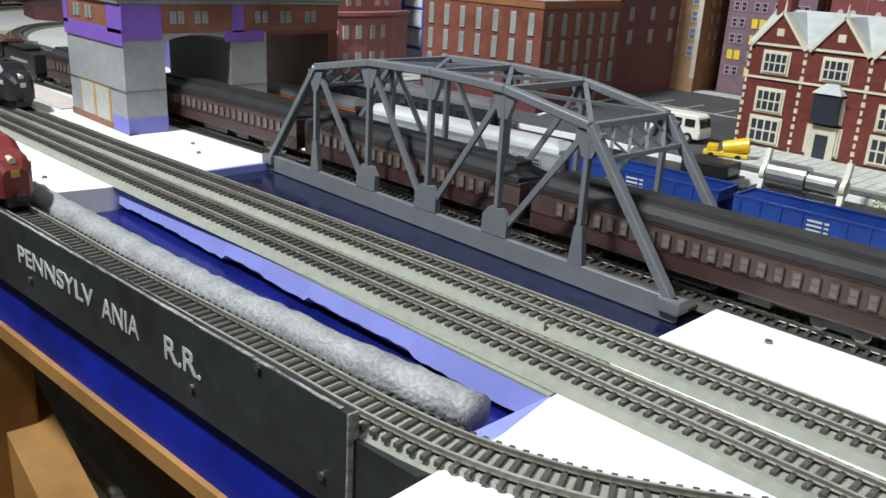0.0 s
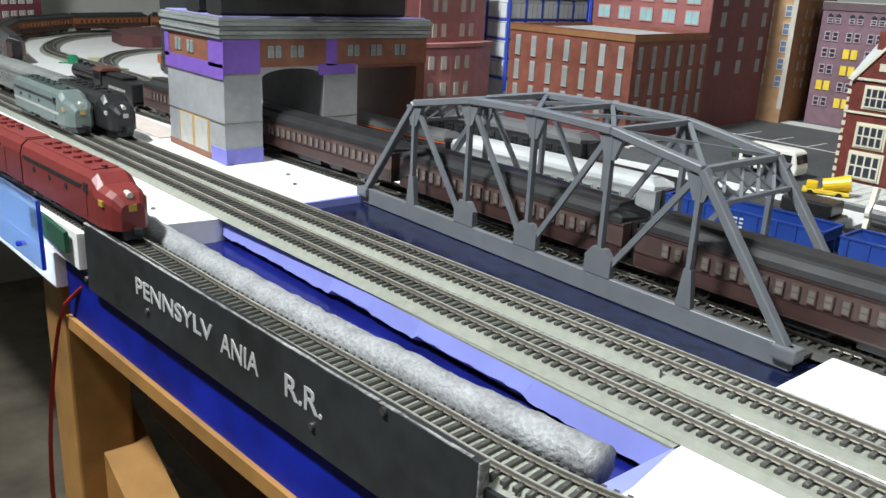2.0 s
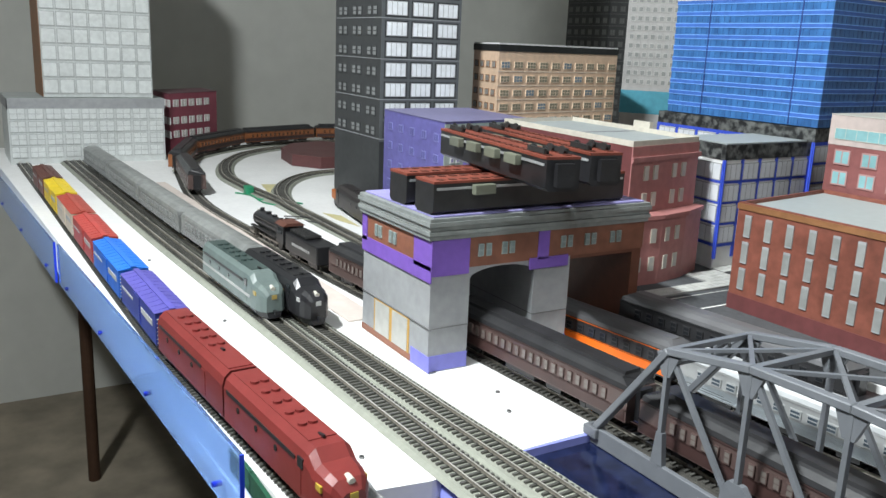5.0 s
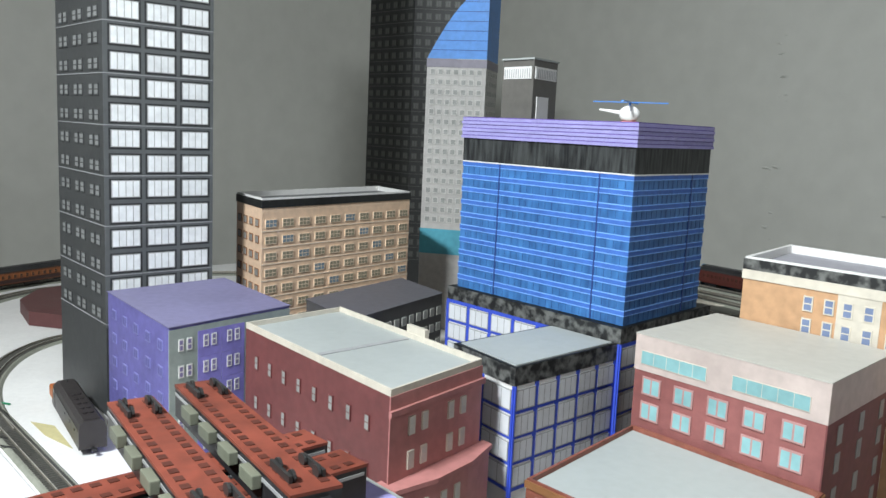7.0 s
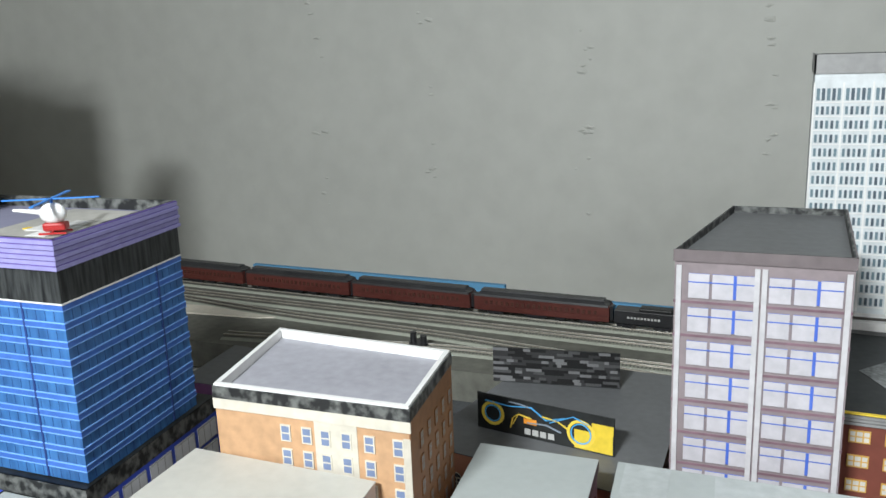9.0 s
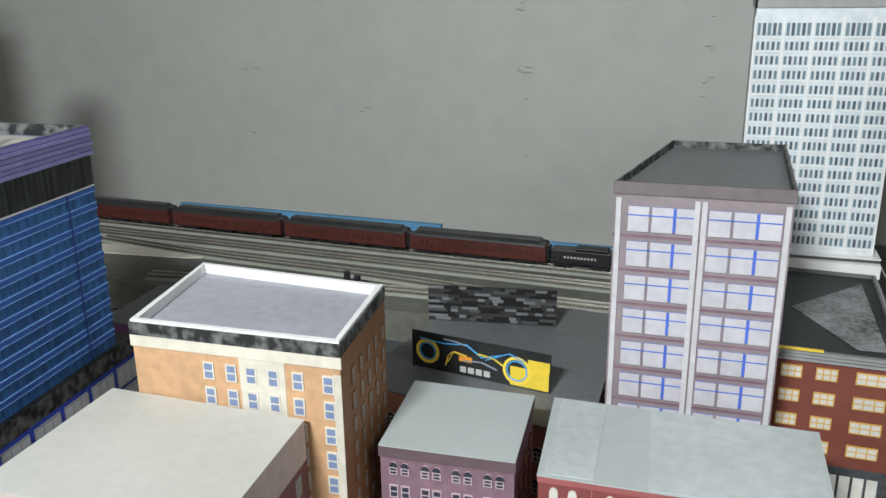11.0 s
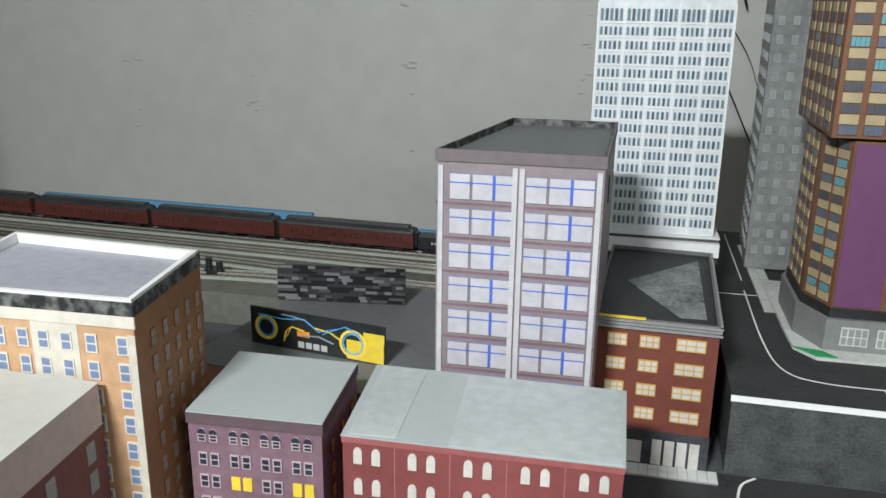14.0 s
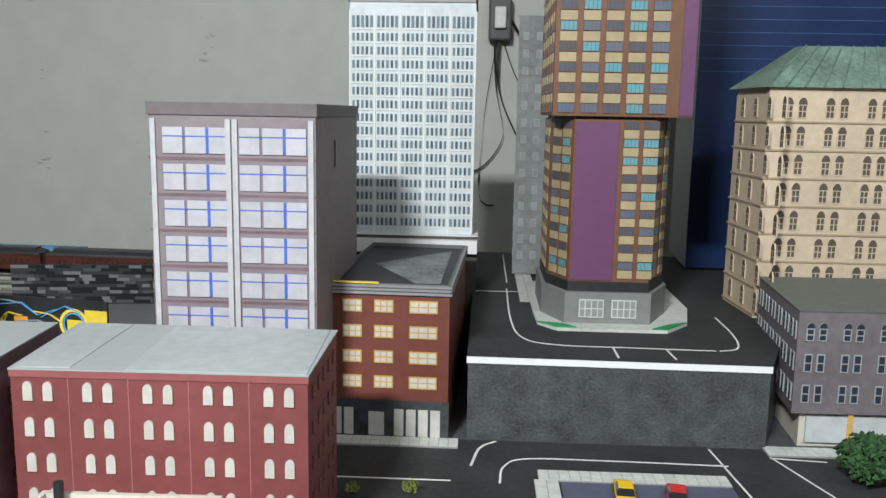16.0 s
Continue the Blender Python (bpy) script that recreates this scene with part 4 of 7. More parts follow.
box(bm, -2.6, 1.18, 0.33, 0.37, 0.79, 0.869)
box(bm, -2.6, 1.18, 2.14, 2.18, 0.79, 0.869)
part("joist", bm, WOOD, table)
bm = bmesh.new()
hexa(bm, [(-2.62, 0.183, 0.838), (-0.655, 0.2705, 0.838), (-0.655, 0.30, 0.838), (-2.62, 0.21, 0.838), (-2.62, 0.183, 0.869), (-0.655, 0.2705, 0.869), (-0.655, 0.30, 0.869), (-2.62, 0.21, 0.869)])
part("white_fascia", bm, FOAM, table, "white front edge board")

# lilac bank with a torn lower edge
rng = random.Random(8)
bm = bmesh.new()
n = 90
top, bot, foot = [], [], []
notch = 0.0
for i in range(n + 1):
    x = -0.612 + 0.492 * i / n
    y = 0.3945 + 0.01 * i / n
    if i % 9 == 0:
        notch = rng.choice((0.0, 0.001, 0.0035))
    top.append(bm.verts.new((x, y - 0.0015, 0.8985)))
    bot.append(bm.verts.new((x, y - 0.004, 0.8845 + notch + rng.uniform(-0.0007, 0.0007))))
    foot.append(bm.verts.new((x, y + 0.006, 0.8796)))
for i in range(n):
    bm.faces.new([bot[i], bot[i + 1], top[i + 1], top[i]])
    bm.faces.new([foot[i], foot[i + 1], bot[i + 1], bot[i]])
tagged(part("river_bank", bm, LILAC, None), "lilac painted foam bank below the track deck", "river bank", kind="structure")
bm = bmesh.new()
for x0, x1, y0, y1 in ((-0.64, -0.594, 0.335, 0.60), (-0.128, -0.10, 0.345, 0.54)):
    box(bm, x0, x1, y0, y1, 0.866, 0.8995)
tagged(part("river_bank", bm, LILAC, None), "lilac painted cut edge of the foam board", "river bank", kind="structure")
bm = bmesh.new()
slab(bm, [(-0.66, 0.392), (-0.1, 0.404), (-0.1, 0.5005), (-0.66, 0.4705)], 0.893, 0.8995)
tagged(part("track_deck", bm, ROADBED, None), "grey plank deck carrying two tracks over the river", "deck", kind="structure")
bm = bmesh.new()
slab(bm, [(-0.66, 0.278), (-0.42, 0.289), (-0.12, 0.312), (-0.112, 0.345), (-0.3, 0.334), (-0.66, 0.32)], 0.866, 0.8975)
tagged(part("track_deck", bm, BLACKW, None), "black ledge behind the lettered board", "deck", kind="structure")

# foam tube
path = smooth_path([(-0.60, 0.3285, 0.899), (-0.5, 0.3315, 0.899), (-0.35, 0.340, 0.899), (-0.22, 0.353, 0.899), (-0.135, 0.3655, 0.898)], 0.008)
bm = bmesh.new()
rng = random.Random(4)
prof = [(0.0102 * math.cos(a * math.pi / 7), 0.0102 * math.sin(a * math.pi / 7)) for a in range(14)]
sweep(bm, path, prof)
for v in bm.verts:
    v.co += Vector((0, rng.uniform(-0.0009, 0.0009), rng.uniform(-0.0009, 0.0009)))
tagged(part("foam_tube", bm, SILVERFOAM, None, smooth=True), "grey closed-cell foam pipe lagging laid along the track", "foam tube")

# lettered board
board = thing("lettered_board", "black painted board with white railroad lettering", "sign")
bm = bmesh.new()
c = []
for z in (0.858, 0.9125):
    for x, o in ((-0.586, 0.0), (-0.158, 0.0), (-0.158, 0.005), (-0.586, 0.005)):
        c.append((x, sign_y(x) + o, z - (0.002 if x > -0.2 and z > 0.9 else 0)))
hexa(bm, c)
bevel(bm, 0.0008)
part("board", bm, BLACKW, board)
bm = bmesh.new()
rng = random.Random(41)
x = -0.5855
while x < -0.165:
    step = rng.uniform(0.006, 0.02)
    q = min(x + step, -0.1585)
    za, zb = (0.9127 - 0.002 * (t_ + 0.5855) / 0.427 for t_ in (x, q))
    beam(bm, (x, sign_y(x) + 0.0008, za + rng.uniform(-0.0002, 0.0003)), (q, sign_y(q) + 0.0008, zb + rng.uniform(-0.0002, 0.0003)), rng.uniform(0.0008, 0.0022), 0.0006)
    x = q
box(bm, -0.1588, -0.1576, sign_y(-0.158) - 0.0004, sign_y(-0.158) + 0.0052, 0.8585, 0.9105)
part("worn_edge", bm, mat("worn_white_edge", (0.32, 0.32, 0.31), 0.7, var=0.45, grain=300), board)
for x, z in ((-0.479, 0.8745), (-0.281, 0.873), (-0.588, 0.866), (-0.175, 0.872), (-0.222, 0.908)):
    bm = bmesh.new()
    rod(bm, (x, sign_y(x) - 0.0014, z), (x, sign_y(x) + 0.001, z), 0.0022, 10)
    part("screw", bm, mat("steel_screw", (0.25, 0.25, 0.25), 0.4, 0.9), board)


def lettering(text, m, height, width, material, parent, label=""):
    cu = bpy.data.curves.new("lettering", "FONT")
    cu.body, cu.size, cu.extrude, cu.offset = text, 1.0, 0.02, 0.012
    tmp = bpy.data.objects.new("lettering", cu)
    scene.collection.objects.link(tmp)
    bpy.context.view_layer.update()
    me = bpy.data.meshes.new_from_object(tmp.evaluated_get(bpy.context.evaluated_depsgraph_get()))
    bpy.data.objects.remove(tmp)
    bpy.data.curves.remove(cu)
    xs, ys = [v.co.x for v in me.vertices], [v.co.y for v in me.vertices]
    sx, sy = width / (max(xs) - min(xs)), height / (max(ys) - min(ys))
    me.transform(Matrix.Diagonal((sx, sy, 0.012, 1)) @ Matrix.Translation((-min(xs), -min(ys), 0)))
    me.name = "lettering"
    ob = part_of("lettering", me, material, parent, label)
    ob.matrix_local = m
    return ob


slope = math.degrees(math.atan(0.07))
for word, x0, w, hgt, dz in (("PENNSYLV", -0.4955, 0.108, 0.0128, 0), ("ANIA", -0.378, 0.044, 0.0135, -0.0015), ("R.R.", -0.307, 0.035, 0.014, -0.002)):
    lettering(word, pose(x0, sign_y(x0) - 0.0002, 0.8825 + dz, 90, 0, slope), hgt, w, LETTER, board, "white capital letters")

# blue acrylic screens
ACRYL = mat("blue_acrylic", (0.32, 0.52, 0.9), 0.06, var=0.03, bump=0, alpha=0.9)
ACRYLE = mat("blue_acrylic_edge", (0.02, 0.06, 0.7), 0.2, var=0.05, bump=0)
for (x0, y0), (x1, y1) in (((-1.386, 0.220), (-0.657, 0.261)), ((-2.35, 0.168), (-1.395, 0.216))):
    scr = thing("acrylic_screen", "clear blue acrylic strip screwed to the table edge", "screen", group="acrylic screens")
    bm = bmesh.new()
    hexa(bm, [(x0, y0, 0.855), (x1, y1, 0.855), (x1, y1 + 0.003, 0.855), (x0, y0 + 0.003, 0.855), (x0, y0, 0.915), (x1, y1, 0.915), (x1, y1 + 0.003, 0.915), (x0, y0 + 0.003, 0.915)])
    ob = part("pane", bm, ACRYL, scr)
    ob.visible_shadow = False
    bm = bmesh.new()
    box(bm, x1 + 0.0002, x1 + 0.0016, y1 - 0.0002, y1 + 0.0032, 0.855, 0.9155)
    part("edge", bm, ACRYLE, scr, "bright blue cut edge")
    for k in range(4):
        u = 0.08 + 0.28 * k
        x, y = x0 + (x1 - x0) * u, y0 + (y1 - y0) * u
        bm = bmesh.new()
        rod(bm, (x, y - 0.002, 0.863), (x, y + 0.008, 0.863), 0.0025, 8)
        part("screw", bm, BLUEP, scr)

# ---- tracks ----
RAILTOP = 0.9085
TIEME = {}


def track(label, pts, z=GROUND, near=None, bed=0.022, bed_m=None, ties=True):
    """Sectional track on grey roadbed. near: ties with x above this are single parts."""
    th = thing("model_track", label, "model railway track", group="model tracks")
    fine = smooth_path([(x, y, 0) for x, y in pts], 0.012)
    bm = bmesh.new()
    sweep(bm, [(p.x, p.y, z) for p in fine], [(-bed, 0.0), (bed, 0.0), (bed - 0.004, 0.004), (-bed + 0.004, 0.004)])
    part("roadbed", bm, bed_m or ROADBED, th)
    for s in (-0.00825, 0.00825):
        bm = bmesh.new()
        line = [(p.x, p.y, z) for p in fine]
        sweep(bm, line, [(s - 0.0011, 0.0058), (s + 0.0011, 0.0058), (s + 0.0006, 0.0066), (s + 0.0006, 0.0083), (s - 0.0006, 0.0083), (s - 0.0006, 0.0066)], 0)
        sweep(bm, line, [(s - 0.00065, 0.0083), (s + 0.00065, 0.0083), (s + 0.00055, 0.0086), (s - 0.00055, 0.0086)], 1)
        part("rail", bm, [RAILSIDE, RAIL], th)
    if not ties:
        return fine
    if "tie" not in TIEME:
        bm = bmesh.new()
        box(bm, -0.00125, 0.00125, -0.0148, 0.0148, 0.0036, 0.0058)
        for s in (-0.00825, 0.00825):
            for d in (-0.0016, 0.0016):
                box(bm, -0.0008, 0.0008, s + d - 0.0005, s + d + 0.0005, 0.0058, 0.0066)
        me = bpy.data.meshes.new("tie")
        bm.to_mesh(me)
        bm.free()
        me.materials.append(TIE)
        TIEME["tie"] = me
    verts, faces = [], []
    count = 0
    even = smooth_path([(x, y, 0) for x, y in pts], 0.0066)
    for i, p in enumerate(even):
        d = even[min(i + 1, len(even) - 1)] - even[max(i - 1, 0)]
        ang = math.atan2(d.y, d.x)
        if near is not None and p.x > near and count < 290:
            count += 1
            ob = new("tie", TIEME["tie"])
            ob.parent = th
            ob.matrix_local = Matrix.Translation((p.x, p.y, z)) @ Matrix.Rotation(ang, 4, "Z")
        else:
            c, s = math.cos(ang), math.sin(ang)
            k = len(verts)
            for zz in (0.0036, 0.0058):
                for a, b in ((-0.00125, -0.0148), (0.00125, -0.0148), (0.00125, 0.0148), (-0.00125, 0.0148)):
                    verts.append((p.x + a * c - b * s, p.y + a * s + b * c, z + zz))
            faces += [(k + a, k + b, k + e, k + f) for a, b, e, f in ((4, 5, 6, 7), (0, 1, 5, 4), (1, 2, 6, 5), (2, 3, 7, 6), (3, 0, 4, 7))]
    if verts:
        me = bpy.data.meshes.new("tie_rest")
        me.from_pydata(verts, [], faces)
        me.materials.append(TIE)
        tagged(part_of("tie_rest", me, TIE, th), kind="stuff")
    return fine


MID = [(-2.3, 0.352), (-1.5, 0.372), (-1.0, 0.393), (-0.7, 0.405), (-0.495, 0.4135), (-0.158, 0.4285), (0.1, 0.436), (0.5, 0.44), (1.15, 0.44)]
FAR = [(-2.3, 0.372 + 0.01), (-1.5, 0.405), (-1.0, 0.427), (-0.7, 0.443), (-0.563, 0.4525), (-0.196, 0.4745), (0.1, 0.486), (0.5, 0.49), (1.15, 0.49)]
NEAR = [(-2.5, 0.247), (-1.8, 0.258), (-1.2, 0.266), (-0.93, 0.272), (-0.7, 0.288), (-0.509, 0.3025), (-0.396, 0.3085), (-0.227, 0.322), (-0.164, 0.3265), (-0.114, 0.335), (-0.069, 0.352), (-0.034, 0.374), (-0.005, 0.396), (0.03, 0.418), (0.08, 0.433)]
BRT = [(-2.1, 0.568), (-1.7, 0.510), (-1.3, 0.525), (-0.95, 0.55), (-0.6, 0.576), (-0.35, 0.582), (-0.1, 0.590), (0.3, 0.60), (1.15, 0.605)]
SIL = [(-0.97, 0.66), (-0.85, 0.68), (-0.62, 0.708), (-0.4, 0.728), (-0.2, 0.742), (0.1, 0.752), (1.15, 0.76)]
FLT = [(-0.95, 0.71), (-0.66, 0.758), (-0.5, 0.777), (-0.3, 0.792), (0.0, 0.803), (1.15, 0.808)]
DARKBED = mat("dark_roadbed", (0.055, 0.052, 0.045), 0.8, var=0.2, grain=120, bump=0.2)
track("nickel-rail model track with black ties on grey roadbed", MID, near=-0.9)
track("nickel-rail model track with black ties on grey roadbed", FAR, near=-0.9)
track("curved model track with black ties behind the lettered board", NEAR, 0.8975, near=-0.75, bed=0.0155)
track("model track on dark roadbed running through the bridge", BRT, GROUND - 0.004, near=-0.62, bed_m=DARKBED)
track("model track under the parked silver train", SIL, LOW, bed_m=DARKBED)
track("model siding with parked flat cars", FLT, GROUND, bed_m=DARKBED)
bm = bmesh.new()
sweep(bm, smooth_path([(x, y, LOW) for x, y in FLT], 0.04), [(-0.0225, 0.0), (0.0225, 0.0), (0.0225, 0.0159), (-0.0225, 0.0159)])
tagged(part("siding_base", bm, FOAM, None), "white foam strip under the siding track", "base board", kind="structure")
LOOP1 = [(-1.2, 0.652), (-1.345, 0.653), (-1.63, 0.652), (-1.82, 0.64), (-2.0, 0.647), (-2.2, 0.709), (-2.35, 0.806), (-2.45, 0.95), (-2.46, 1.1)]
LOOP2 = [(-1.5, 0.650), (-1.634, 0.658), (-1.767, 0.693), (-1.887, 0.759), (-1.96, 0.84), (-1.99, 0.94)]
LOOP0 = [(-2.1, 0.568), (-2.28, 0.64), (-2.42, 0.76), (-2.53, 0.92), (-2.57, 1.1), (-2.52, 1.35), (-2.4, 1.6)]
for pts in (LOOP0, LOOP1, LOOP2):
    track("curved model track on grey roadbed", pts)

# ---- truss bridge ----
br = thing("truss_bridge", "grey plastic camelback truss railway bridge", "bridge")
NX = [-0.592 + 0.0737 * i for i in range(7)]
TOPZ = {1: 1.0, 2: 1.0125, 3: 1.0145, 4: 1.0125, 5: 1.0}
ZB = 0.9045
for side, y in (("near", 0.545), ("far", 0.632)):
    def tp(i):
        return Vector((NX[i], y, TOPZ[i]))

    def bt(i):
        return Vector((NX[i], y, ZB))

    for i in range(1, 5):
        bm = bmesh.new()
        beam(bm, tp(i), tp(i + 1), 0.0075, 0.006)
        part("top_chord", bevel(bm, 0.0008, 1), BRIDGE, br)
    for a, b_ in ((0, 1), (6, 5)):
        bm = bmesh.new()
        beam(bm, bt(a), tp(b_), 0.0075, 0.006)
        part("end_post", bevel(bm, 0.0008, 1), BRIDGE, br)
    bm = bmesh.new()
    box(bm, NX[0] - 0.004, NX[6] + 0.004, y - 0.0022, y + 0.0022, ZB - 0.0115, ZB + 0.004)
    part("bottom_chord", bevel(bm, 0.0006, 1), BRIDGE, br)
    for i in range(1, 6):
        bm = bmesh.new()
        beam(bm, bt(i), tp(i), 0.0035, 0.0046)
        part("vertical", bm, BRIDGE, br)
    for a, b_ in ((1, 2), (2, 3), (4, 3), (5, 4)):
        bm = bmesh.new()
        beam(bm, tp(a), bt(b_), 0.003, 0.0042)
        part("diagonal", bm, BRIDGE, br)
    for i in (2, 3, 4):
        bm = bmesh.new()
        prism(bm, [(NX[i] - 0.012, ZB + 0.004), (NX[i] + 0.012, ZB + 0.004), (NX[i] + 0.012, ZB + 0.017), (NX[i] + 0.006, ZB + 0.024), (NX[i] - 0.006, ZB + 0.024), (NX[i] - 0.012, ZB + 0.017)], y - 0.0026, y + 0.0026, axis="y")
        part("gusset", bm, BRIDGE, br)
    for i in (1, 2, 3, 4, 5):
        bm = bmesh.new()
        w = 0.011
        prism(bm, [(NX[i] - w, TOPZ[i] - 0.003), (NX[i] + w, TOPZ[i] - 0.003), (NX[i] + 0.004, TOPZ[i] - 0.02), (NX[i] - 0.004, TOPZ[i] - 0.02)], y - 0.002, y + 0.002, axis="y")
        part("gusset", bm, BRIDGE, br)
    for i in (1, 5):
        bm = bmesh.new()
        prism(bm, [(NX[i] - 0.006, ZB + 0.004), (NX[i] + 0.006, ZB + 0.004), (NX[i] + 0.003, ZB + 0.03), (NX[i] - 0.003, ZB + 0.03)], y - 0.0024, y + 0.0024, axis="y")
        part("gusset", bm, BRIDGE, br)
    for i in (0, 6):
        bm = bmesh.new()
        box(bm, NX[i] - 0.008, NX[i] + 0.008, y - 0.006, y + 0.006, 0.8995, ZB + 0.004)
        part("bearing", bevel(bm, 0.0015), BRIDGE, br)
for i in range(1, 6):
    bm = bmesh.new()
    beam(bm, (NX[i], 0.545, TOPZ[i]), (NX[i], 0.632, TOPZ[i]), 0.005, 0.004)
    part("cross_strut", bm, BRIDGE, br)
for i in range(1, 5):
    for y0, y1 in ((0.545, 0.632), (0.632, 0.545)):
        bm = bmesh.new()
        beam(bm, (NX[i], y0, TOPZ[i]), (NX[i + 1], y1, TOPZ[i + 1]), 0.0034, 0.0026 if y0 < y1 else 0.0022)
        part("lateral_brace", bm, BRIDGE, br)
for xa, xb in ((NX[1], NX[1] - 0.014), (NX[5], NX[5] + 0.014)):
    bm = bmesh.new()
    zb = TOPZ[1] - 0.0185
    beam(bm, (xb, 0.545, zb), (xb, 0.632, zb), 0.004, 0.003)
    part("portal_strut", bm, BRIDGE, br)
    for k in range(4):
        y0 = 0.549 + k * 0.0198
        for p, q in (((xa, y0, TOPZ[1]), (xb, y0 + 0.0198, zb)), ((xb, y0, zb), (xa, y0 + 0.0198, TOPZ[1]))):
            bm = bmesh.new()
            beam(bm, p, q, 0.0022, 0.0016)
            part("portal_lattice", bm, BRIDGE, br)
bm = bmesh.new()
box(bm, NX[0] - 0.004, NX[6] + 0.004, 0.548, 0.629, ZB - 0.0075, ZB - 0.0052)
part("floor", bm, DARKBED, br, "dark bridge floor")

# ---- gatehouse over the tracks ----
gate = thing("gatehouse", "grey and purple card gatehouse arched over the tracks", "model building")
GX0, GX1 = -0.918, -0.769
bm = bmesh.new()


def gate_pier(y0, y1, z1, m, name, x0=GX0, x1=GX1):
    b_ = bmesh.new()
    box(b_, x0, x1, y0, y1, GROUND, z1)
    part(name, b_, m, gate)


gate_pier(0.483, 0.5275, 1.004, CARDG, "pier")
gate_pier(0.606, 0.652, 1.004, CARDG, "pier")
gate_pier(0.739, 0.752, 1.004, card("rust_card", 0.16, 0.06, 0.035), "end_wall")
for y0, y1, m in ((0.5275, 0.606, CARDG), (0.652, 0.739, card("rust_card", 0.16, 0.06, 0.035))):
    bm = bmesh.new()
    w = (y1 - y0) / 2
    if m is CARDG:
        arc = [(y0 + w + w * math.cos(math.pi * i / 10), 0.992 + 0.010 * math.sin(math.pi * i / 10)) for i in range(11)]
    else:
        arc = [(y1, 1.0), (y0, 1.0)]
    prism(bm, [(y0, 1.004), (y1, 1.004)] + arc, GX0, GX1)
    part("arch", bm, m, gate)
bm = bmesh.new()
box(bm, GX0 - 0.001, GX1 + 0.001, 0.482, 0.753, 1.004, 1.034)
part("upper_storey", bm, card("rust_brick_print", 0.25, 0.10, 0.06, var=0.15), gate, "rust printed upper storey")
fe, fs = Face((GX1 + 0.001, 0.482), (GX1 + 0.001, 0.753), 1, 1.04), Face((GX0 - 0.001, 0.482), (GX1 + 0.001, 0.482), 1, 1.04)
for u0, u1, z0, z1, f in ((0, 0.043, 0.998, 1.0335, fe), (0.126, 0.140, 1.004, 1.0335, fe), (0.116, 0.166, 0.994, 1.006, fe), (0, 0.153, 0.992, 1.008, fs), (0.118, 0.154, 1.004, 1.0335, fs), (0, 0.012, 1.004, 1.0335, fs)):
    bm = bmesh.new()
    f.block(bm, u0, u1, z0, z1, -0.0003, 0.0008)
    part("purple_patch", bm, VIOLET, gate, "purple painted paper patch")
for z0, z1, off in ((1.034, 1.0385, 0.003), (1.0385, 1.043, 0.0045), (1.043, 1.0475, 0.0032), (1.0475, 1.052, 0.005), (1.052, 1.0555, 0.0035)):
    bm = bmesh.new()
    box(bm, GX0 - off, GX1 + off, 0.482 - off, 0.753 + off, z0, z1 - 0.0005)
    part("cornice_layer", bm, card("grey_cornice", 0.26, 0.28, 0.27, var=0.15), gate)
bm = bmesh.new()
box(bm, GX0, GX1, 0.484, 0.75, 1.0555, 1.057)
part("roof", bm, LAVEN, gate, "lavender roof")
for f, us in ((fe, (0.056, 0.065, 0.084, 0.093, 0.158, 0.167, 0.19, 0.199, 0.225, 0.234)), (fs, (0.035, 0.044, 0.068, 0.077))):
    for u in us:
        grid(gate, f, 1, 1, (u, u), (1.014, 1.014), 0.0062, 0.0125, card("sage_frame", 0.3, 0.36, 0.34), card("sage_pane", 0.2, 0.25, 0.25), 1, 2)
for f, u0, u1 in ((Face((GX1, 0.483), (GX1, 0.5275), 0.9, 1), 0, 0.0445), (Face((GX1, 0.606), (GX1, 0.652), 0.9, 1), 0, 0.046), (Face((GX0, 0.483), (GX1, 0.483), 0.9, 1), 0.115, 0.153), (Face((GX1, 0.606), (GX0, 0.606), 0.9, 1), 0.0, 0.15)):
    bm = bmesh.new()
    f.block(bm, u0, u1, 0.901, 0.917, -0.0003, 0.0009)
    part("blue_plinth", bm, card("periwinkle_paint", 0.20, 0.20, 0.60), gate, "periwinkle painted plinth")
    bm = bmesh.new()
    f.block(bm, 0, u1, 0.945, 0.9458, -0.0003, 0.0012)
    part("seam", bm, card("grey_seam", 0.15, 0.15, 0.15), gate)
bm = bmesh.new()
fs2 = Face((GX0, 0.483), (GX1, 0.483), 0.9, 1)
fs2.block(bm, 0.03, 0.11, 0.905, 0.945, -0.0003, 0.0007)
part("door_frame", bm, card("ochre_print", 0.55, 0.33, 0.08), gate)
for u in (0.05, 0.09):
    bm = bmesh.new()
    fs2.block(bm, u - 0.0165, u + 0.0165, 0.908, 0.943, 0, 0.0012)
    part("door", bm, card("pale_door", 0.5, 0.5, 0.47), gate)
bm = bmesh.new()
fs2.block(bm, 0, 0.115, 0.9008, 0.9075, -0.0003, 0.001)
part("brick_plinth", bm, card("rust_brick_print", 0.25, 0.10, 0.06, var=0.15), gate)

# ---- rolling stock ----
PLASTB = mat("black_plastic", (0.018, 0.018, 0.02), 0.35, var=0.2, grain=80, bump=0.03)
STEELB = mat("dark_steel", (0.05, 0.05, 0.05), 0.4, 0.5, grain=80)
WHEEL = mat("wheel_metal", (0.3, 0.28, 0.25), 0.35, 0.9, grain=80)
GLOSSW = mat("dark_window_glass", (0.02, 0.022, 0.025), 0.12, var=0.1, bump=0)


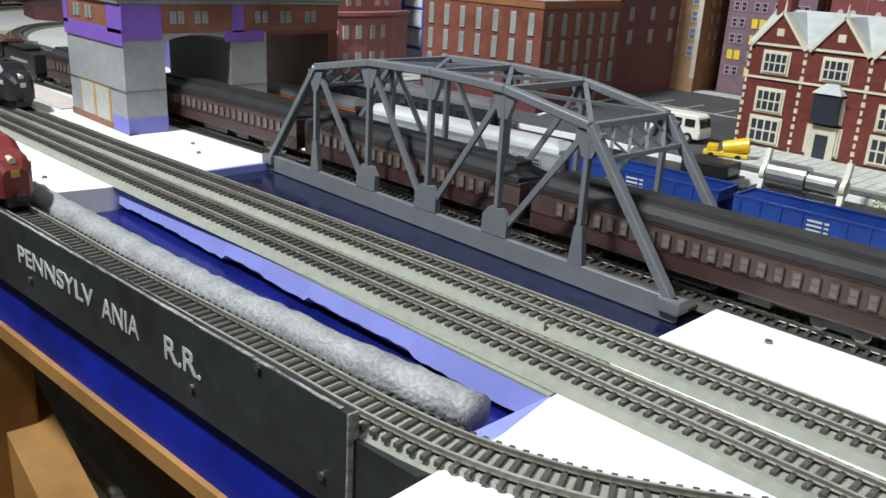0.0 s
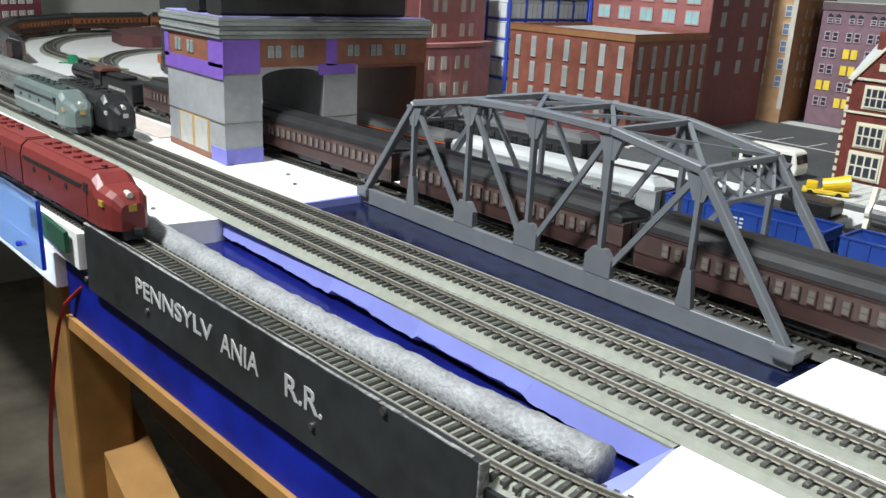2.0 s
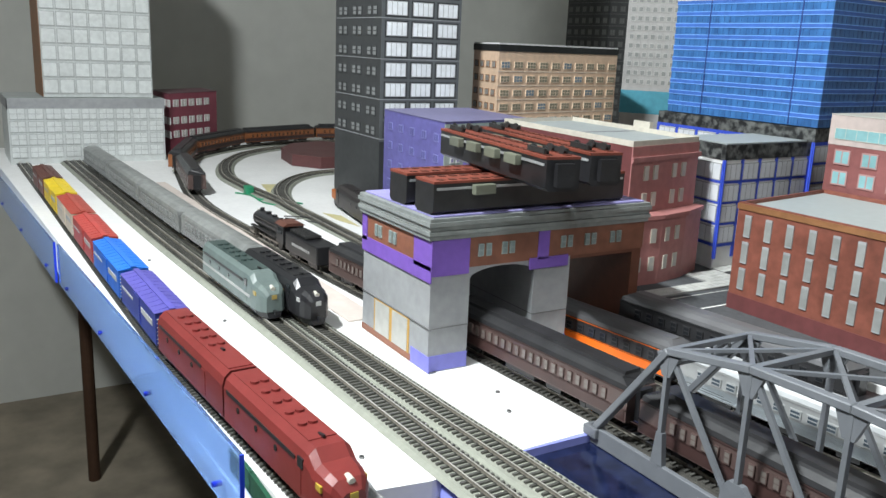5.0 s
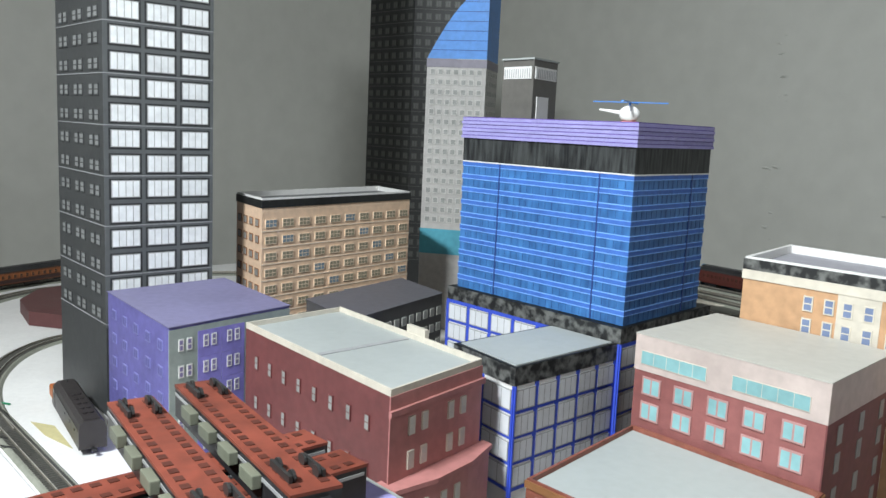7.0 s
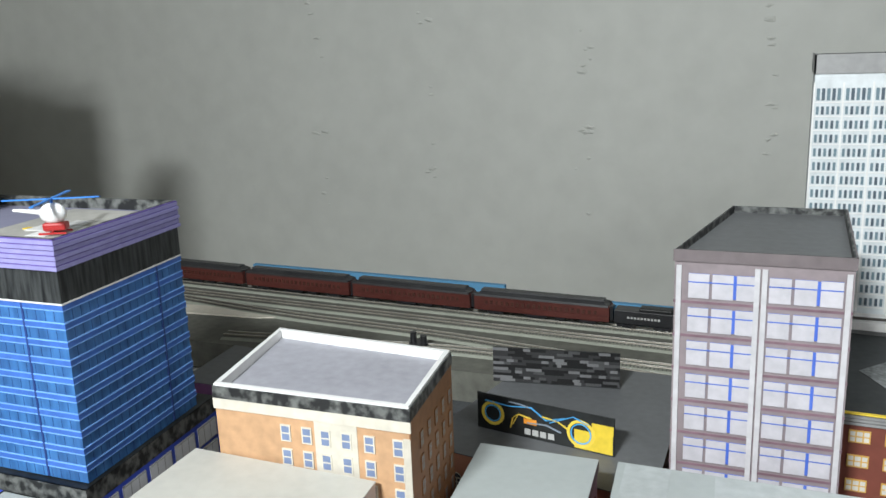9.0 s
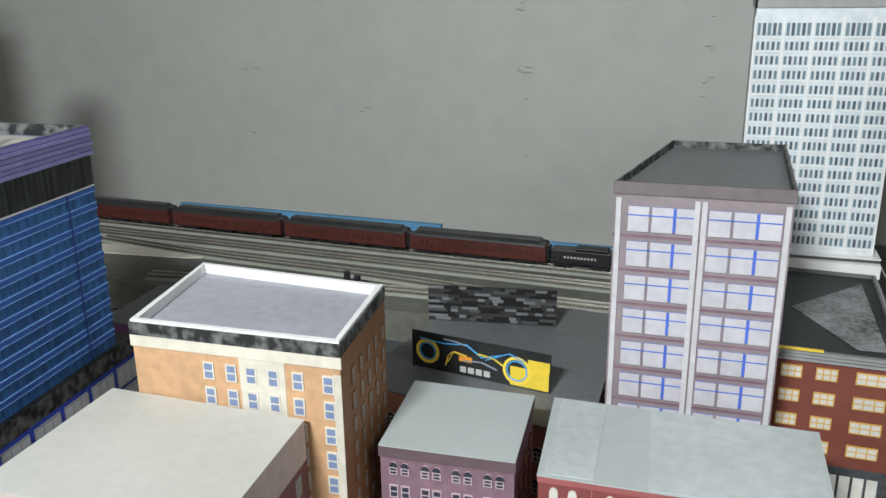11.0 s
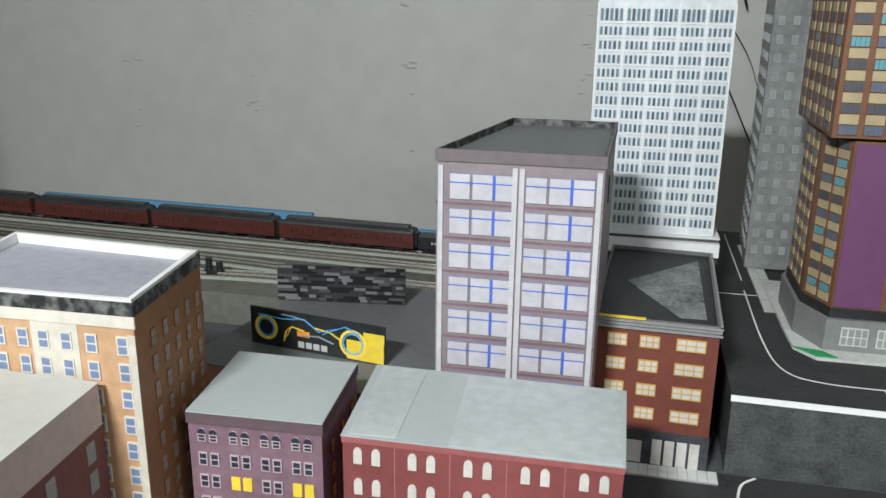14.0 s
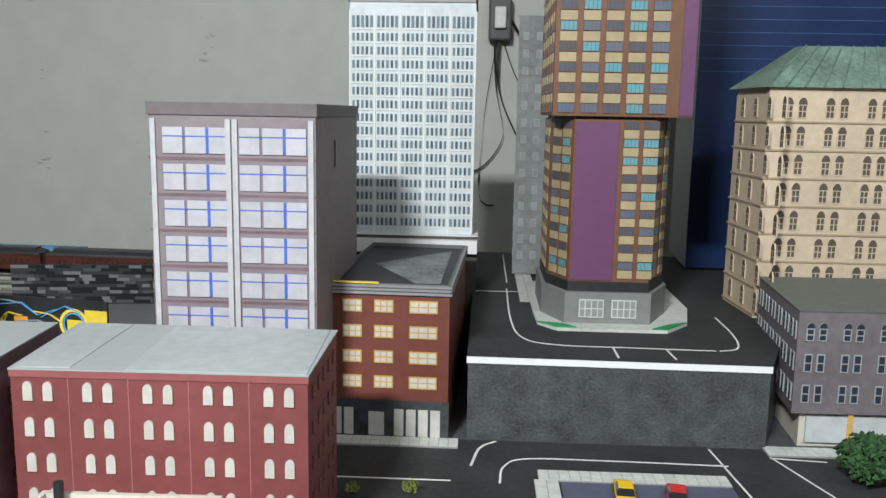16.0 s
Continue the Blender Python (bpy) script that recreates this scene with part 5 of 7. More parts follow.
def truck(parent, x, m=None):
    """A four-wheel bogie under a car."""
    t = bmesh.new()
    for s in (-0.0115, 0.0115):
        box(t, x - 0.016, x + 0.016, s - 0.0012, s + 0.0012, 0.004, 0.0085)
        for d in (-0.0115, 0.0115):
            box(t, x + d - 0.003, x + d + 0.003, s - 0.0016, s + 0.0016, 0.003, 0.0075)
    box(t, x - 0.004, x + 0.004, -0.012, 0.012, 0.005, 0.0095)
    ob = part("bogie", t, m or PLASTB, parent)
    for d in (-0.0115, 0.0115):
        w = bmesh.new()
        for s in (-0.0085, 0.0085):
            rod(w, (x + d, s - 0.001, 0.0053), (x + d, s + 0.001, 0.0053), 0.0053, 14)
        rod(w, (x + d, -0.0095, 0.0053), (x + d, 0.0095, 0.0053), 0.001, 6)
        part("wheelset", w, WHEEL, ob)


def coupler(parent, x, s):
    bm = bmesh.new()
    box(bm, min(x, x + s * 0.008), max(x, x + s * 0.008), -0.0015, 0.0015, 0.0085, 0.0115)
    box(bm, min(x + s * 0.006, x + s * 0.010), max(x + s * 0.006, x + s * 0.010), -0.003, 0.003, 0.008, 0.012)
    part("coupler", bm, PLASTB, parent)


def coach(label, body_m, roof_m, m, L=0.262, n=14, win=(0.0085, 0.0095), stripe=None, pane=None, frame_m=None, flat=False, skirt=None, monitor=True):
    """A passenger car, standing on its wheels, along x, rail top at z 0."""
    th = thing("passenger_car", label, "model railway car", group="passenger cars")
    h, w = L / 2, 0.0172
    bm = bmesh.new()
    prism(bm, [(-w, 0.0105), (w, 0.0105), (w, 0.0385), (-w, 0.0385)], -h, h)
    part("body", bm, body_m, th)
    prof = [(-w - 0.0006, 0.0385), (w + 0.0006, 0.0385), (w - 0.0005, 0.0425), (0.012, 0.0462)]
    prof += [(0.0095, 0.0475), (0.0088, 0.0505), (-0.0088, 0.0505), (-0.0095, 0.0475)] if monitor else [(0.006, 0.0478), (-0.006, 0.0478)]
    prof += [(-0.012, 0.0462), (-w + 0.0005, 0.0425)]
    bm = bmesh.new()
    r = prism(bm, prof, -h + 0.002, h - 0.002)
    for ring, s in zip(r, (-1, 1)):
        for v in ring:
            if v.co.z > 0.046:
                v.co.x -= s * 0.010
    part("roof", bm, roof_m, th)
    bm = bmesh.new()
    box(bm, -h + 0.02, h - 0.02, -0.012, 0.012, 0.0075, 0.0105)
    box(bm, -0.03, 0.012, -0.014, 0.014, 0.0045, 0.0105)
    box(bm, 0.03, 0.05, -0.0145, -0.006, 0.005, 0.0105)
    part("underframe", bm, PLASTB, th)
    for s in (-1, 1):
        f = Face((-h * s, w * -s), (h * s, w * -s), 0, 0.04) if s == 1 else Face((h, w), (-h, w), 0, 0.04)
        grid(th, f, n, 1, (0.026, L - 0.026), (0.0235, 0.0235), win[0], win[1], frame_m or body_m, pane or GLOSSW, 1, 2, 0, 0.14)
        bm = bmesh.new()
        f.block(bm, 0, L, 0.0212, 0.0219, -0.0003, 0.0006)
        f.block(bm, 0, L, 0.0365, 0.0373, -0.0003, 0.0006)
        part("belt_rail", bm, stripe or body_m, th)
        if stripe:
            bm = bmesh.new()
            f.block(bm, 0.002, L - 0.002, 0.012, 0.0205, -0.0002, 0.0004)
            part("side_stripe", bm, stripe, th)
        if skirt:
            for k in range(9):
                bm = bmesh.new()
                z = 0.0112 + k * 0.0011
                f.block(bm, 0, L, z, z + 0.0005, -0.0002, 0.0005)
                part("corrugation", bm, skirt, th)
    for s in (-1, 1):
        bm = bmesh.new()
        box(bm, s * h - 0.001, s * h + 0.001, -0.0045, 0.0045, 0.0115, 0.034)
        part("end_door", bm, PLASTB, th)
        bm = bmesh.new()
        box(bm, min(s * h, s * (h + 0.005)), max(s * h, s * (h + 0.005)), -0.0075, 0.0075, 0.0115, 0.039)
        part("diaphragm", bm, PLASTB, th)
        coupler(th, s * h, s)
        truck(th, s * (h - 0.042))
    th.matrix_world = m
    return th


def cab_diesel(label, body_m, m, L=0.175, cab=True, roof_m=None, grille=None, stripe=None, front_plate=None):
    """A streamlined diesel; the nose points along +x."""
    th = thing("diesel_locomotive", label, "model locomotive", group="diesel locomotives")
    h, w = L / 2, 0.0175
    base = [(-w, 0.009), (w, 0.009), (w, 0.036), (w - 0.002, 0.043), (w - 0.007, 0.0475), (-w + 0.007, 0.0475), (-w + 0.002, 0.043), (-w, 0.036)]
    secs = [(-h, 1.0, 1.0)]
    if cab:
        secs += [(h - 0.040, 1.0, 1.0), (h - 0.034, 1.0, 0.99), (h - 0.025, 0.99, 0.80), (h - 0.014, 0.93, 0.76), (h - 0.006, 0.80, 0.70), (h, 0.52, 0.52)]
    else:
        secs += [(h, 1.0, 1.0)]
    bm = bmesh.new()
    rings = []
    for x, sw, sh in secs:
        rings.append([bm.verts.new((x, y * sw, 0.009 + (z - 0.009) * sh)) for y, z in base])
    for a, b_ in zip(rings, rings[1:]):
        for i in range(8):
            bm.faces.new([a[i], a[(i + 1) % 8], b_[(i + 1) % 8], b_[i]])
    bm.faces.new(rings[0][::-1])
    bm.faces.new(rings[-1])
    part("body", bm, body_m, th)
    bm = bmesh.new()
    box(bm, -h + 0.004, h - 0.044 if cab else h - 0.004, -0.0105, 0.0105, 0.0472, 0.0482)
    part("roof_panel", bm, roof_m or body_m, th)
    for i in range(5):
        bm = bmesh.new()
        for s in (-0.004, 0.004):
            rod(bm, (-h + 0.03 + i * 0.021, s, 0.048), (-h + 0.03 + i * 0.021, s, 0.0502), 0.0034, 10)
        part("roof_fan", bm, roof_m or body_m, th)
    bm = bmesh.new()
    beam(bm, (h - 0.05, 0, 0.0485), (h - 0.042, 0, 0.0495), 0.0018, 0.0018)
    part("horn", bm, PLASTB, th)
    for s in (-1, 1):
        bm = bmesh.new()
        box(bm, -h + 0.006, h - 0.05, s * (w + 0.0003) - 0.0003, s * (w + 0.0003) + 0.0003, 0.0335, 0.0365)
        part("grille", bm, grille or STEELB, th)
        for i in range(3):
            bm = bmesh.new()
            rod(bm, (-h + 0.03 + 0.035 * i, s * (w - 0.0002), 0.028), (-h + 0.03 + 0.035 * i, s * (w + 0.0007), 0.028), 0.0024, 10)
            part("porthole", bm, GLOSSW, th)
        bm = bmesh.new()
        box(bm, h - 0.05, h - 0.041, s * w - 0.0005, s * w + 0.0005, 0.012, 0.034)
        part("cab_door", bm, body_m, th)
        if stripe:
            bm = bmesh.new()
            box(bm, -h + 0.002, h - 0.03, s * w - 0.0006, s * w + 0.0006, 0.0195, 0.0225)
            part("stripe", bm, stripe, th)
    if cab:
        for s in (-1, 1):
            bm = bmesh.new()
            hexa(bm, [(h - 0.0345, s * 0.0015, 0.0395), (h - 0.0282, s * 0.0015, 0.0395), (h - 0.0300, s * 0.0150, 0.0388), (h - 0.0360, s * 0.0150, 0.0388), (h - 0.0352, s * 0.0015, 0.0462), (h - 0.0328, s * 0.0015, 0.0462), (h - 0.0335, s * 0.0128, 0.0438), (h - 0.0362, s * 0.0128, 0.0438)])
            part("windscreen", bm, GLOSSW, th)
            bm = bmesh.new()
            box(bm, h - 0.046, h - 0.038, s * w - 0.0006, s * w + 0.0006, 0.031, 0.0385)
            part("side_window", bm, GLOSSW, th)
        bm = bmesh.new()
        rod(bm, (h - 0.010, 0, 0.0355), (h - 0.003, 0, 0.0345), 0.0026, 12)
        part("headlight", bm, mat("lamp_lens", (0.6, 0.58, 0.5), 0.2), th)
        if front_plate:
            bm = bmesh.new()
            box(bm, h - 0.004, h + 0.0006, -0.003, 0.003, 0.0235, 0.0285)
            part("nose_plate", bm, front_plate, th)
            for s in (-1, 1):
                bm = bmesh.new()
                box(bm, h - 0.020, h - 0.013, s * 0.0165 - 0.001, s * 0.0165 + 0.0006, 0.026, 0.0305)
                part("number_board", bm, front_plate, th)
        bm = bmesh.new()
        hexa(bm, [(h - 0.014, -0.013, 0.002), (h + 0.001, -0.007, 0.002), (h + 0.001, 0.007, 0.002), (h - 0.014, 0.013, 0.002), (h - 0.014, -0.016, 0.009), (h - 0.001, -0.009, 0.0095), (h - 0.001, 0.009, 0.0095), (h - 0.014, 0.016, 0.009)])
        part("pilot", bm, PLASTB, th)
    bm = bmesh.new()
    box(bm, -0.02, 0.02, -0.012, 0.012, 0.0035, 0.009)
    part("fuel_tank", bm, PLASTB, th)
    for s in (-1, 1):
        truck(th, s * (h - 0.036))
        coupler(th, s * h, s)
    th.matrix_world = m
    return th


def boxcar(label, body_m, m, roof_m=None, end_m=None, L=0.158):
    th = thing("box_car", label, "model railway car", group="freight cars")
    h, w = L / 2, 0.0168
    bm = bmesh.new()
    box(bm, -h, h, -w, w, 0.0105, 0.043)
    part("body", bm, body_m, th)
    bm = bmesh.new()
    prism(bm, [(-w - 0.0006, 0.0431), (w + 0.0006, 0.0431), (0, 0.0462)], -h - 0.0006, h + 0.0006)
    part("roof", bm, roof_m or body_m, th)
    bm = bmesh.new()
    box(bm, -h - 0.002, h + 0.002, -0.003, 0.003, 0.0462, 0.0472)
    part("roof_walk", bm, roof_m or body_m, th)
    for i in range(11):
        bm = bmesh.new()
        x = -h + 0.008 + i * (L - 0.016) / 10
        prism(bm, [(-w - 0.0008, 0.0432), (w + 0.0008, 0.0432), (0, 0.0467)], x - 0.0006, x + 0.0006)
        part("roof_rib", bm, roof_m or body_m, th)
    for s in (-1, 1):
        bm = bmesh.new()
        box(bm, -0.014, 0.014, s * w - 0.001, s * w + 0.001, 0.0125, 0.0405)
        part("sliding_door", bm, body_m, th)
        bm = bmesh.new()
        box(bm, -h + 0.006, -0.02, s * (w + 0.0003) - 0.0003, s * (w + 0.0003) + 0.0003, 0.029, 0.0315)
        box(bm, 0.02, h - 0.012, s * (w + 0.0003) - 0.0003, s * (w + 0.0003) + 0.0003, 0.027, 0.033)
        part("marking_bars", bm, LETTER, th, "pale bars of unreadable lettering")
        for k in range(7):
            bm = bmesh.new()
            z = 0.0125 + k * 0.004
            box(bm, h - 0.0005, h + 0.0014, s * 0.0125 - 0.003, s * 0.0125 + 0.003, z, z + 0.0008)
            part("ladder_rung", bm, end_m or LETTER, th)
        coupler(th, s * h, s)
        truck(th, s * (h - 0.028))
    th.matrix_world = m
    return th


def hopper(label, body_m, m, L=0.142):
    th = thing("hopper_car", label, "model railway car", group="hopper cars")
    h, w = L / 2, 0.0175
    bm = bmesh.new()
    for s in (-1, 1):
        box(bm, -h, h, s * w - 0.0006, s * w + 0.0006, 0.0165, 0.0385)
        hexa(bm, [(s * (h - 0.025), -w, 0.019), (s * h, -w, 0.030), (s * h, w, 0.030), (s * (h - 0.025), w, 0.019), (s * (h - 0.025), -w, 0.020), (s * (h - 0.0005), -w, 0.0385), (s * (h - 0.0005), w, 0.0385), (s * (h - 0.025), w, 0.020)])
    box(bm, -h + 0.02, h - 0.02, -w, w, 0.0155, 0.0175)
    part("body", bm, body_m, th)
    bm = bmesh.new()
    for s in (-1, 1):
        box(bm, -h - 0.0006, h + 0.0006, s * w - 0.0012, s * w + 0.0012, 0.0385, 0.040)
        box(bm, s * h - 0.0012, s * h + 0.0012, -w, w, 0.0384, 0.0399)
    part("top_rim", bm, body_m, th)
    for s in (-1, 1):
        for i in range(9):
            bm = bmesh.new()
            x = -h + 0.006 + i * (L - 0.012) / 8
            box(bm, x - 0.0008, x + 0.0008, s * (w + 0.0006) - 0.0009, s * (w + 0.0006) + 0.0009, 0.0165, 0.0385)
            part("side_rib", bm, body_m, th)
        bm = bmesh.new()
        for k in range(3):
            box(bm, -0.012, 0.004, s * (w + 0.0009) - 0.0004, s * (w + 0.0009) + 0.0004, 0.033 - k * 0.0035, 0.0345 - k * 0.0035)
        part("marking_bars", bm, LETTER, th, "pale bars of unreadable lettering")
        bm = bmesh.new()
        prism(bm, [(s * 0.012 - 0.014, 0.0155), (s * 0.012 + 0.014, 0.0155), (s * 0.012 + 0.005, 0.006), (s * 0.012 - 0.005, 0.006)], -0.011, 0.011, axis="y")
        part("hopper_chute", bm, body_m, th)
        bm = bmesh.new()
        for y in (-0.014, 0.014):
            beam(bm, (s * (h - 0.003), y, 0.012), (s * (h - 0.003), y, 0.031), 0.0015, 0.0015)
        box(bm, s * (h - 0.01) - 0.01, s * (h - 0.01) + 0.01, -0.012, 0.012, 0.0105, 0.0125)
        part("end_frame", bm, body_m, th)
        coupler(th, s * h, s)
        truck(th, s * (h - 0.022))
    th.matrix_world = m
    return th


def steam_engine(label, m, tender=True):
    th = thing("steam_locomotive", label, "model locomotive", group="steam locomotives")
    bm = bmesh.new()
    rod(bm, (-0.03, 0, 0.029), (0.075, 0, 0.029), 0.0125, 20)
    rod(bm, (0.075, 0, 0.029), (0.082, 0, 0.029), 0.0128, 20, 0, 0.0105)
    part("boiler", bm, PLASTB, th, smooth=False)
    for x, r, z in ((0.068, 0.0035, 0.046), (0.04, 0.0045, 0.0445), (0.015, 0.004, 0.044), (-0.012, 0.003, 0.044)):
        bm = bmesh.new()
        rod(bm, (x, 0, 0.039), (x, 0, z), r, 12)
        part("dome", bm, PLASTB, th)
    bm = bmesh.new()
    box(bm, -0.058, -0.03, -0.016, 0.016, 0.014, 0.042)
    part("cab", bm, PLASTB, th)
    bm = bmesh.new()
    prism(bm, [(-0.0175, 0.0415), (0.0175, 0.0415), (0.011, 0.046), (-0.011, 0.046)], -0.062, -0.028)
    part("cab_roof", bm, mat("oxide_roof", (0.13, 0.05, 0.035), 0.5), th)
    for s in (-1, 1):
        bm = bmesh.new()
        box(bm, -0.053, -0.036, s * 0.0161 - 0.0004, s * 0.0161 + 0.0004, 0.029, 0.037)
        part("cab_window", bm, GLOSSW, th)
        bm = bmesh.new()
        box(bm, -0.03, 0.075, s * 0.0145 - 0.003, s * 0.0145 + 0.003, 0.0185, 0.0198)
        part("running_board", bm, STEELB, th)
        bm = bmesh.new()
        beam(bm, (-0.03, s * 0.0125, 0.0095), (0.05, s * 0.0125, 0.0095), 0.0012, 0.0022)
        rod(bm, (0.058, s * 0.0135, 0.011), (0.076, s * 0.0135, 0.011), 0.005, 12)
        part("side_rod", bm, WHEEL, th)
        for x in (-0.03, -0.008, 0.014, 0.036):
            bm = bmesh.new()
            rod(bm, (x, s * 0.0085 - 0.0012, 0.0098), (x, s * 0.0085 + 0.0012, 0.0098), 0.0098, 20)
            part("driving_wheel", bm, STEELB, th)
        bm = bmesh.new()
        beam(bm, (-0.028, s * 0.0128, 0.034), (0.07, s * 0.0128, 0.034), 0.0008, 0.0008)
        part("handrail", bm, WHEEL, th)
    bm = bmesh.new()
    rod(bm, (0.08, 0, 0.038), (0.084, 0, 0.038), 0.003, 10)
    part("headlight", bm, mat("lamp_lens", (0.6, 0.58, 0.5), 0.2), th)
    bm = bmesh.new()
    hexa(bm, [(0.075, -0.012, 0.002), (0.093, -0.004, 0.002), (0.093, 0.004, 0.002), (0.075, 0.012, 0.002), (0.075, -0.014, 0.012), (0.084, -0.010, 0.012), (0.084, 0.010, 0.012), (0.075, 0.014, 0.012)])
    part("cowcatcher", bm, PLASTB, th)
    bm = bmesh.new()
    box(bm, -0.06, 0.07, -0.007, 0.007, 0.008, 0.019)
    part("frame", bm, PLASTB, th)
    truck(th, 0.075)
    th.matrix_world = m
    if tender:
        te = thing("tender", "black tender with pale lettering bars and coal load", "model railway car")
        bm = bmesh.new()
        box(bm, -0.055, 0.055, -0.0165, 0.0165, 0.0105, 0.036)
        part("tank", bevel(bm, 0.0015), PLASTB, te)
        bm = bmesh.new()
        box(bm, -0.01, 0.05, -0.0125, 0.0125, 0.036, 0.0415)
        part("coal_bunker", bevel(bm, 0.003), mat("coal", (0.02, 0.02, 0.02), 0.5, var=0.5, grain=300, bump=0.6), te)
        for s in (-1, 1):
            bm = bmesh.new()
            for k in range(10):
                box(bm, -0.03 + k * 0.0062, -0.0262 + k * 0.0062, s * 0.0167 - 0.0003, s * 0.0167 + 0.0003, 0.0215, 0.0255)
            part("marking_bars", bm, LETTER, te, "pale bars of unreadable lettering")
            truck(te, s * 0.034)
        te.matrix_world = m @ pose(-0.122, 0, 0)
    return th


BRZ, LOWZ = GROUND + 0.0045, LOW + 0.0085


def on(pts, x, z=None, flip=False):
    """A pose on a track at the given x."""
    if z is None:
        z = BRZ if pts is BRT else LOWZ if pts is SIL else 0.906 if pts is NEAR else RAILTOP
    for (xa, ya), (xb, yb) in zip(pts, pts[1:]):
        if min(xa, xb) <= x <= max(xa, xb):
            u = (x - xa) / (xb - xa)
            return pose(x, ya + (yb - ya) * u, z, 0, 0, math.degrees(math.atan2(yb - ya, xb - xa)) + (180 if flip else 0))


REDLOCO = mat("red_oxide_paint", (0.19, 0.03, 0.027), 0.42, var=0.1, grain=60)
GREYGR = mat("grey_green_paint", (0.14, 0.18, 0.17), 0.45, var=0.15, grain=60)
SILVER = mat("silver_plastic", (0.42, 0.43, 0.43), 0.38, 0.35, var=0.12, grain=60)
SILVERD = mat("dull_silver", (0.30, 0.31, 0.30), 0.45, 0.3, var=0.2, grain=60)
TUSCAN = mat("tuscan_red", (0.055, 0.028, 0.025), 0.42, var=0.2, grain=60)
TUSCANG = mat("tuscan_grey_brown", (0.095, 0.062, 0.056), 0.35, var=0.2, grain=60)
ROOFB = mat("black_car_roof", (0.03, 0.03, 0.032), 0.4, var=0.2, grain=60)
PRIMER = mat("brick_red_floor", (0.21, 0.05, 0.03), 0.6, var=0.2, grain=60)
GOLDP = mat("gold_print", (0.45, 0.33, 0.1), 0.4)

# red diesels and their freight train
cab_diesel("red streamlined diesel locomotive at the lettered board", REDLOCO, on(NEAR, -0.632), L=0.182, front_plate=mat("gold_badge", (0.5, 0.36, 0.05), 0.4))
cab_diesel("red streamlined booster diesel without cab", REDLOCO, on(NEAR, -0.814), cab=False)
x = -0.987
for lab, col, rf in (("purple-blue box car with pale ladder rungs", (0.035, 0.05, 0.26), (0.10, 0.09, 0.38)), ("bright blue box car", (0.015, 0.12, 0.52), (0.02, 0.17, 0.68)),
                     ("red box car with pale lettering bars", (0.42, 0.05, 0.04), (0.45, 0.06, 0.05)), ("cream box car with red roof", (0.6, 0.5, 0.38), (0.4, 0.06, 0.04)),
                     ("yellow box car with plain sides", (0.72, 0.5, 0.01), (0.75, 0.55, 0.02)), ("brown caboose at the end of the train", (0.16, 0.05, 0.03), (0.12, 0.04, 0.03))):
    boxcar(lab, mat(lab.replace(" ", "_"), col, 0.45, grain=60), on(NEAR, x), mat(lab.replace(" ", "_") + "_roof", rf, 0.45, grain=60))
    x -= 0.172
# grey diesel, black diesel with silver cars
cab_diesel("grey-green streamlined diesel locomotive with pale stripe", GREYGR, on(MID, -1.06), L=0.2, stripe=LETTER, roof_m=mat("deep_green_roof", (0.05, 0.075, 0.07), 0.4), front_plate=GOLDP)
cab_diesel("black streamlined diesel locomotive with white number boards", PLASTB, on(FAR, -1.012), L=0.185, front_plate=LETTER)
for x in (-1.242, -1.512, -1.782, -2.052):
    coach("dull silver passenger car", SILVERD, SILVERD, on(FAR, x), skirt=SILVER, monitor=False)
# coaches on the bridge line
steam_engine("black steam locomotive with oxide cab roof", on(BRT, -1.31, flip=True))
for x in (-1.135 + 0.0, -0.965 + 0.26, -0.427, -0.154, 0.119, 0.392):
    if x == -1.135:
        continue
    coach("dark brown heavyweight passenger car with black roof", TUSCANG, ROOFB, on(BRT, x), pane=mat("hazy_pane", (0.17, 0.15, 0.135), 0.25), stripe=TUSCAN, n=21, win=(0.0058, 0.0095))
coach("dark brown heavyweight passenger car with black roof", TUSCANG, ROOFB, on(BRT, -0.977), pane=mat("hazy_pane", (0.17, 0.15, 0.135), 0.25), stripe=TUSCAN, n=21, win=(0.0058, 0.0095))
coach("brown passenger car rounding the curve", TUSCANG, ROOFB, on(BRT, -1.90), pane=mat("hazy_pane", (0.17, 0.15, 0.135), 0.25), stripe=TUSCAN, n=21, win=(0.0058, 0.0095))
for x, y, a in ((-2.17, 0.592, -21), (-2.39, 0.735, -46), (-2.525, 0.955, -70), (-2.555, 1.225, -98)):
    coach("orange-brown passenger car on the curve", mat("orange_brown", (0.28, 0.10, 0.035), 0.45, grain=60), ROOFB, pose(x, y, RAILTOP, 0, 0, a), stripe=TUSCAN)
# parked silver and orange train, hoppers
coach("black and orange striped passenger car", mat("black_gloss_car", (0.03, 0.03, 0.033), 0.35), mat("grey_car_roof", (0.12, 0.12, 0.125), 0.4), on(SIL, -0.777), stripe=mat("orange_stripe", (0.75, 0.14, 0.01), 0.4), monitor=False)
coach("silver corrugated passenger car with blue-grey windows", SILVER, mat("white_silver_roof", (0.6, 0.62, 0.63), 0.4, 0.2), on(SIL, -0.508), skirt=mat("corrugated_silver", (0.45, 0.5, 0.53), 0.3, 0.6), monitor=False, pane=mat("blue_grey_pane", (0.06, 0.08, 0.1), 0.2), win=(0.011, 0.008))
HOPB = mat("hopper_blue", (0.012, 0.045, 0.24), 0.42, var=0.15, grain=60)
for x in (-0.295, -0.140, 0.015):
    hopper("blue open hopper car with ribbed sides", HOPB, on(SIL, x))

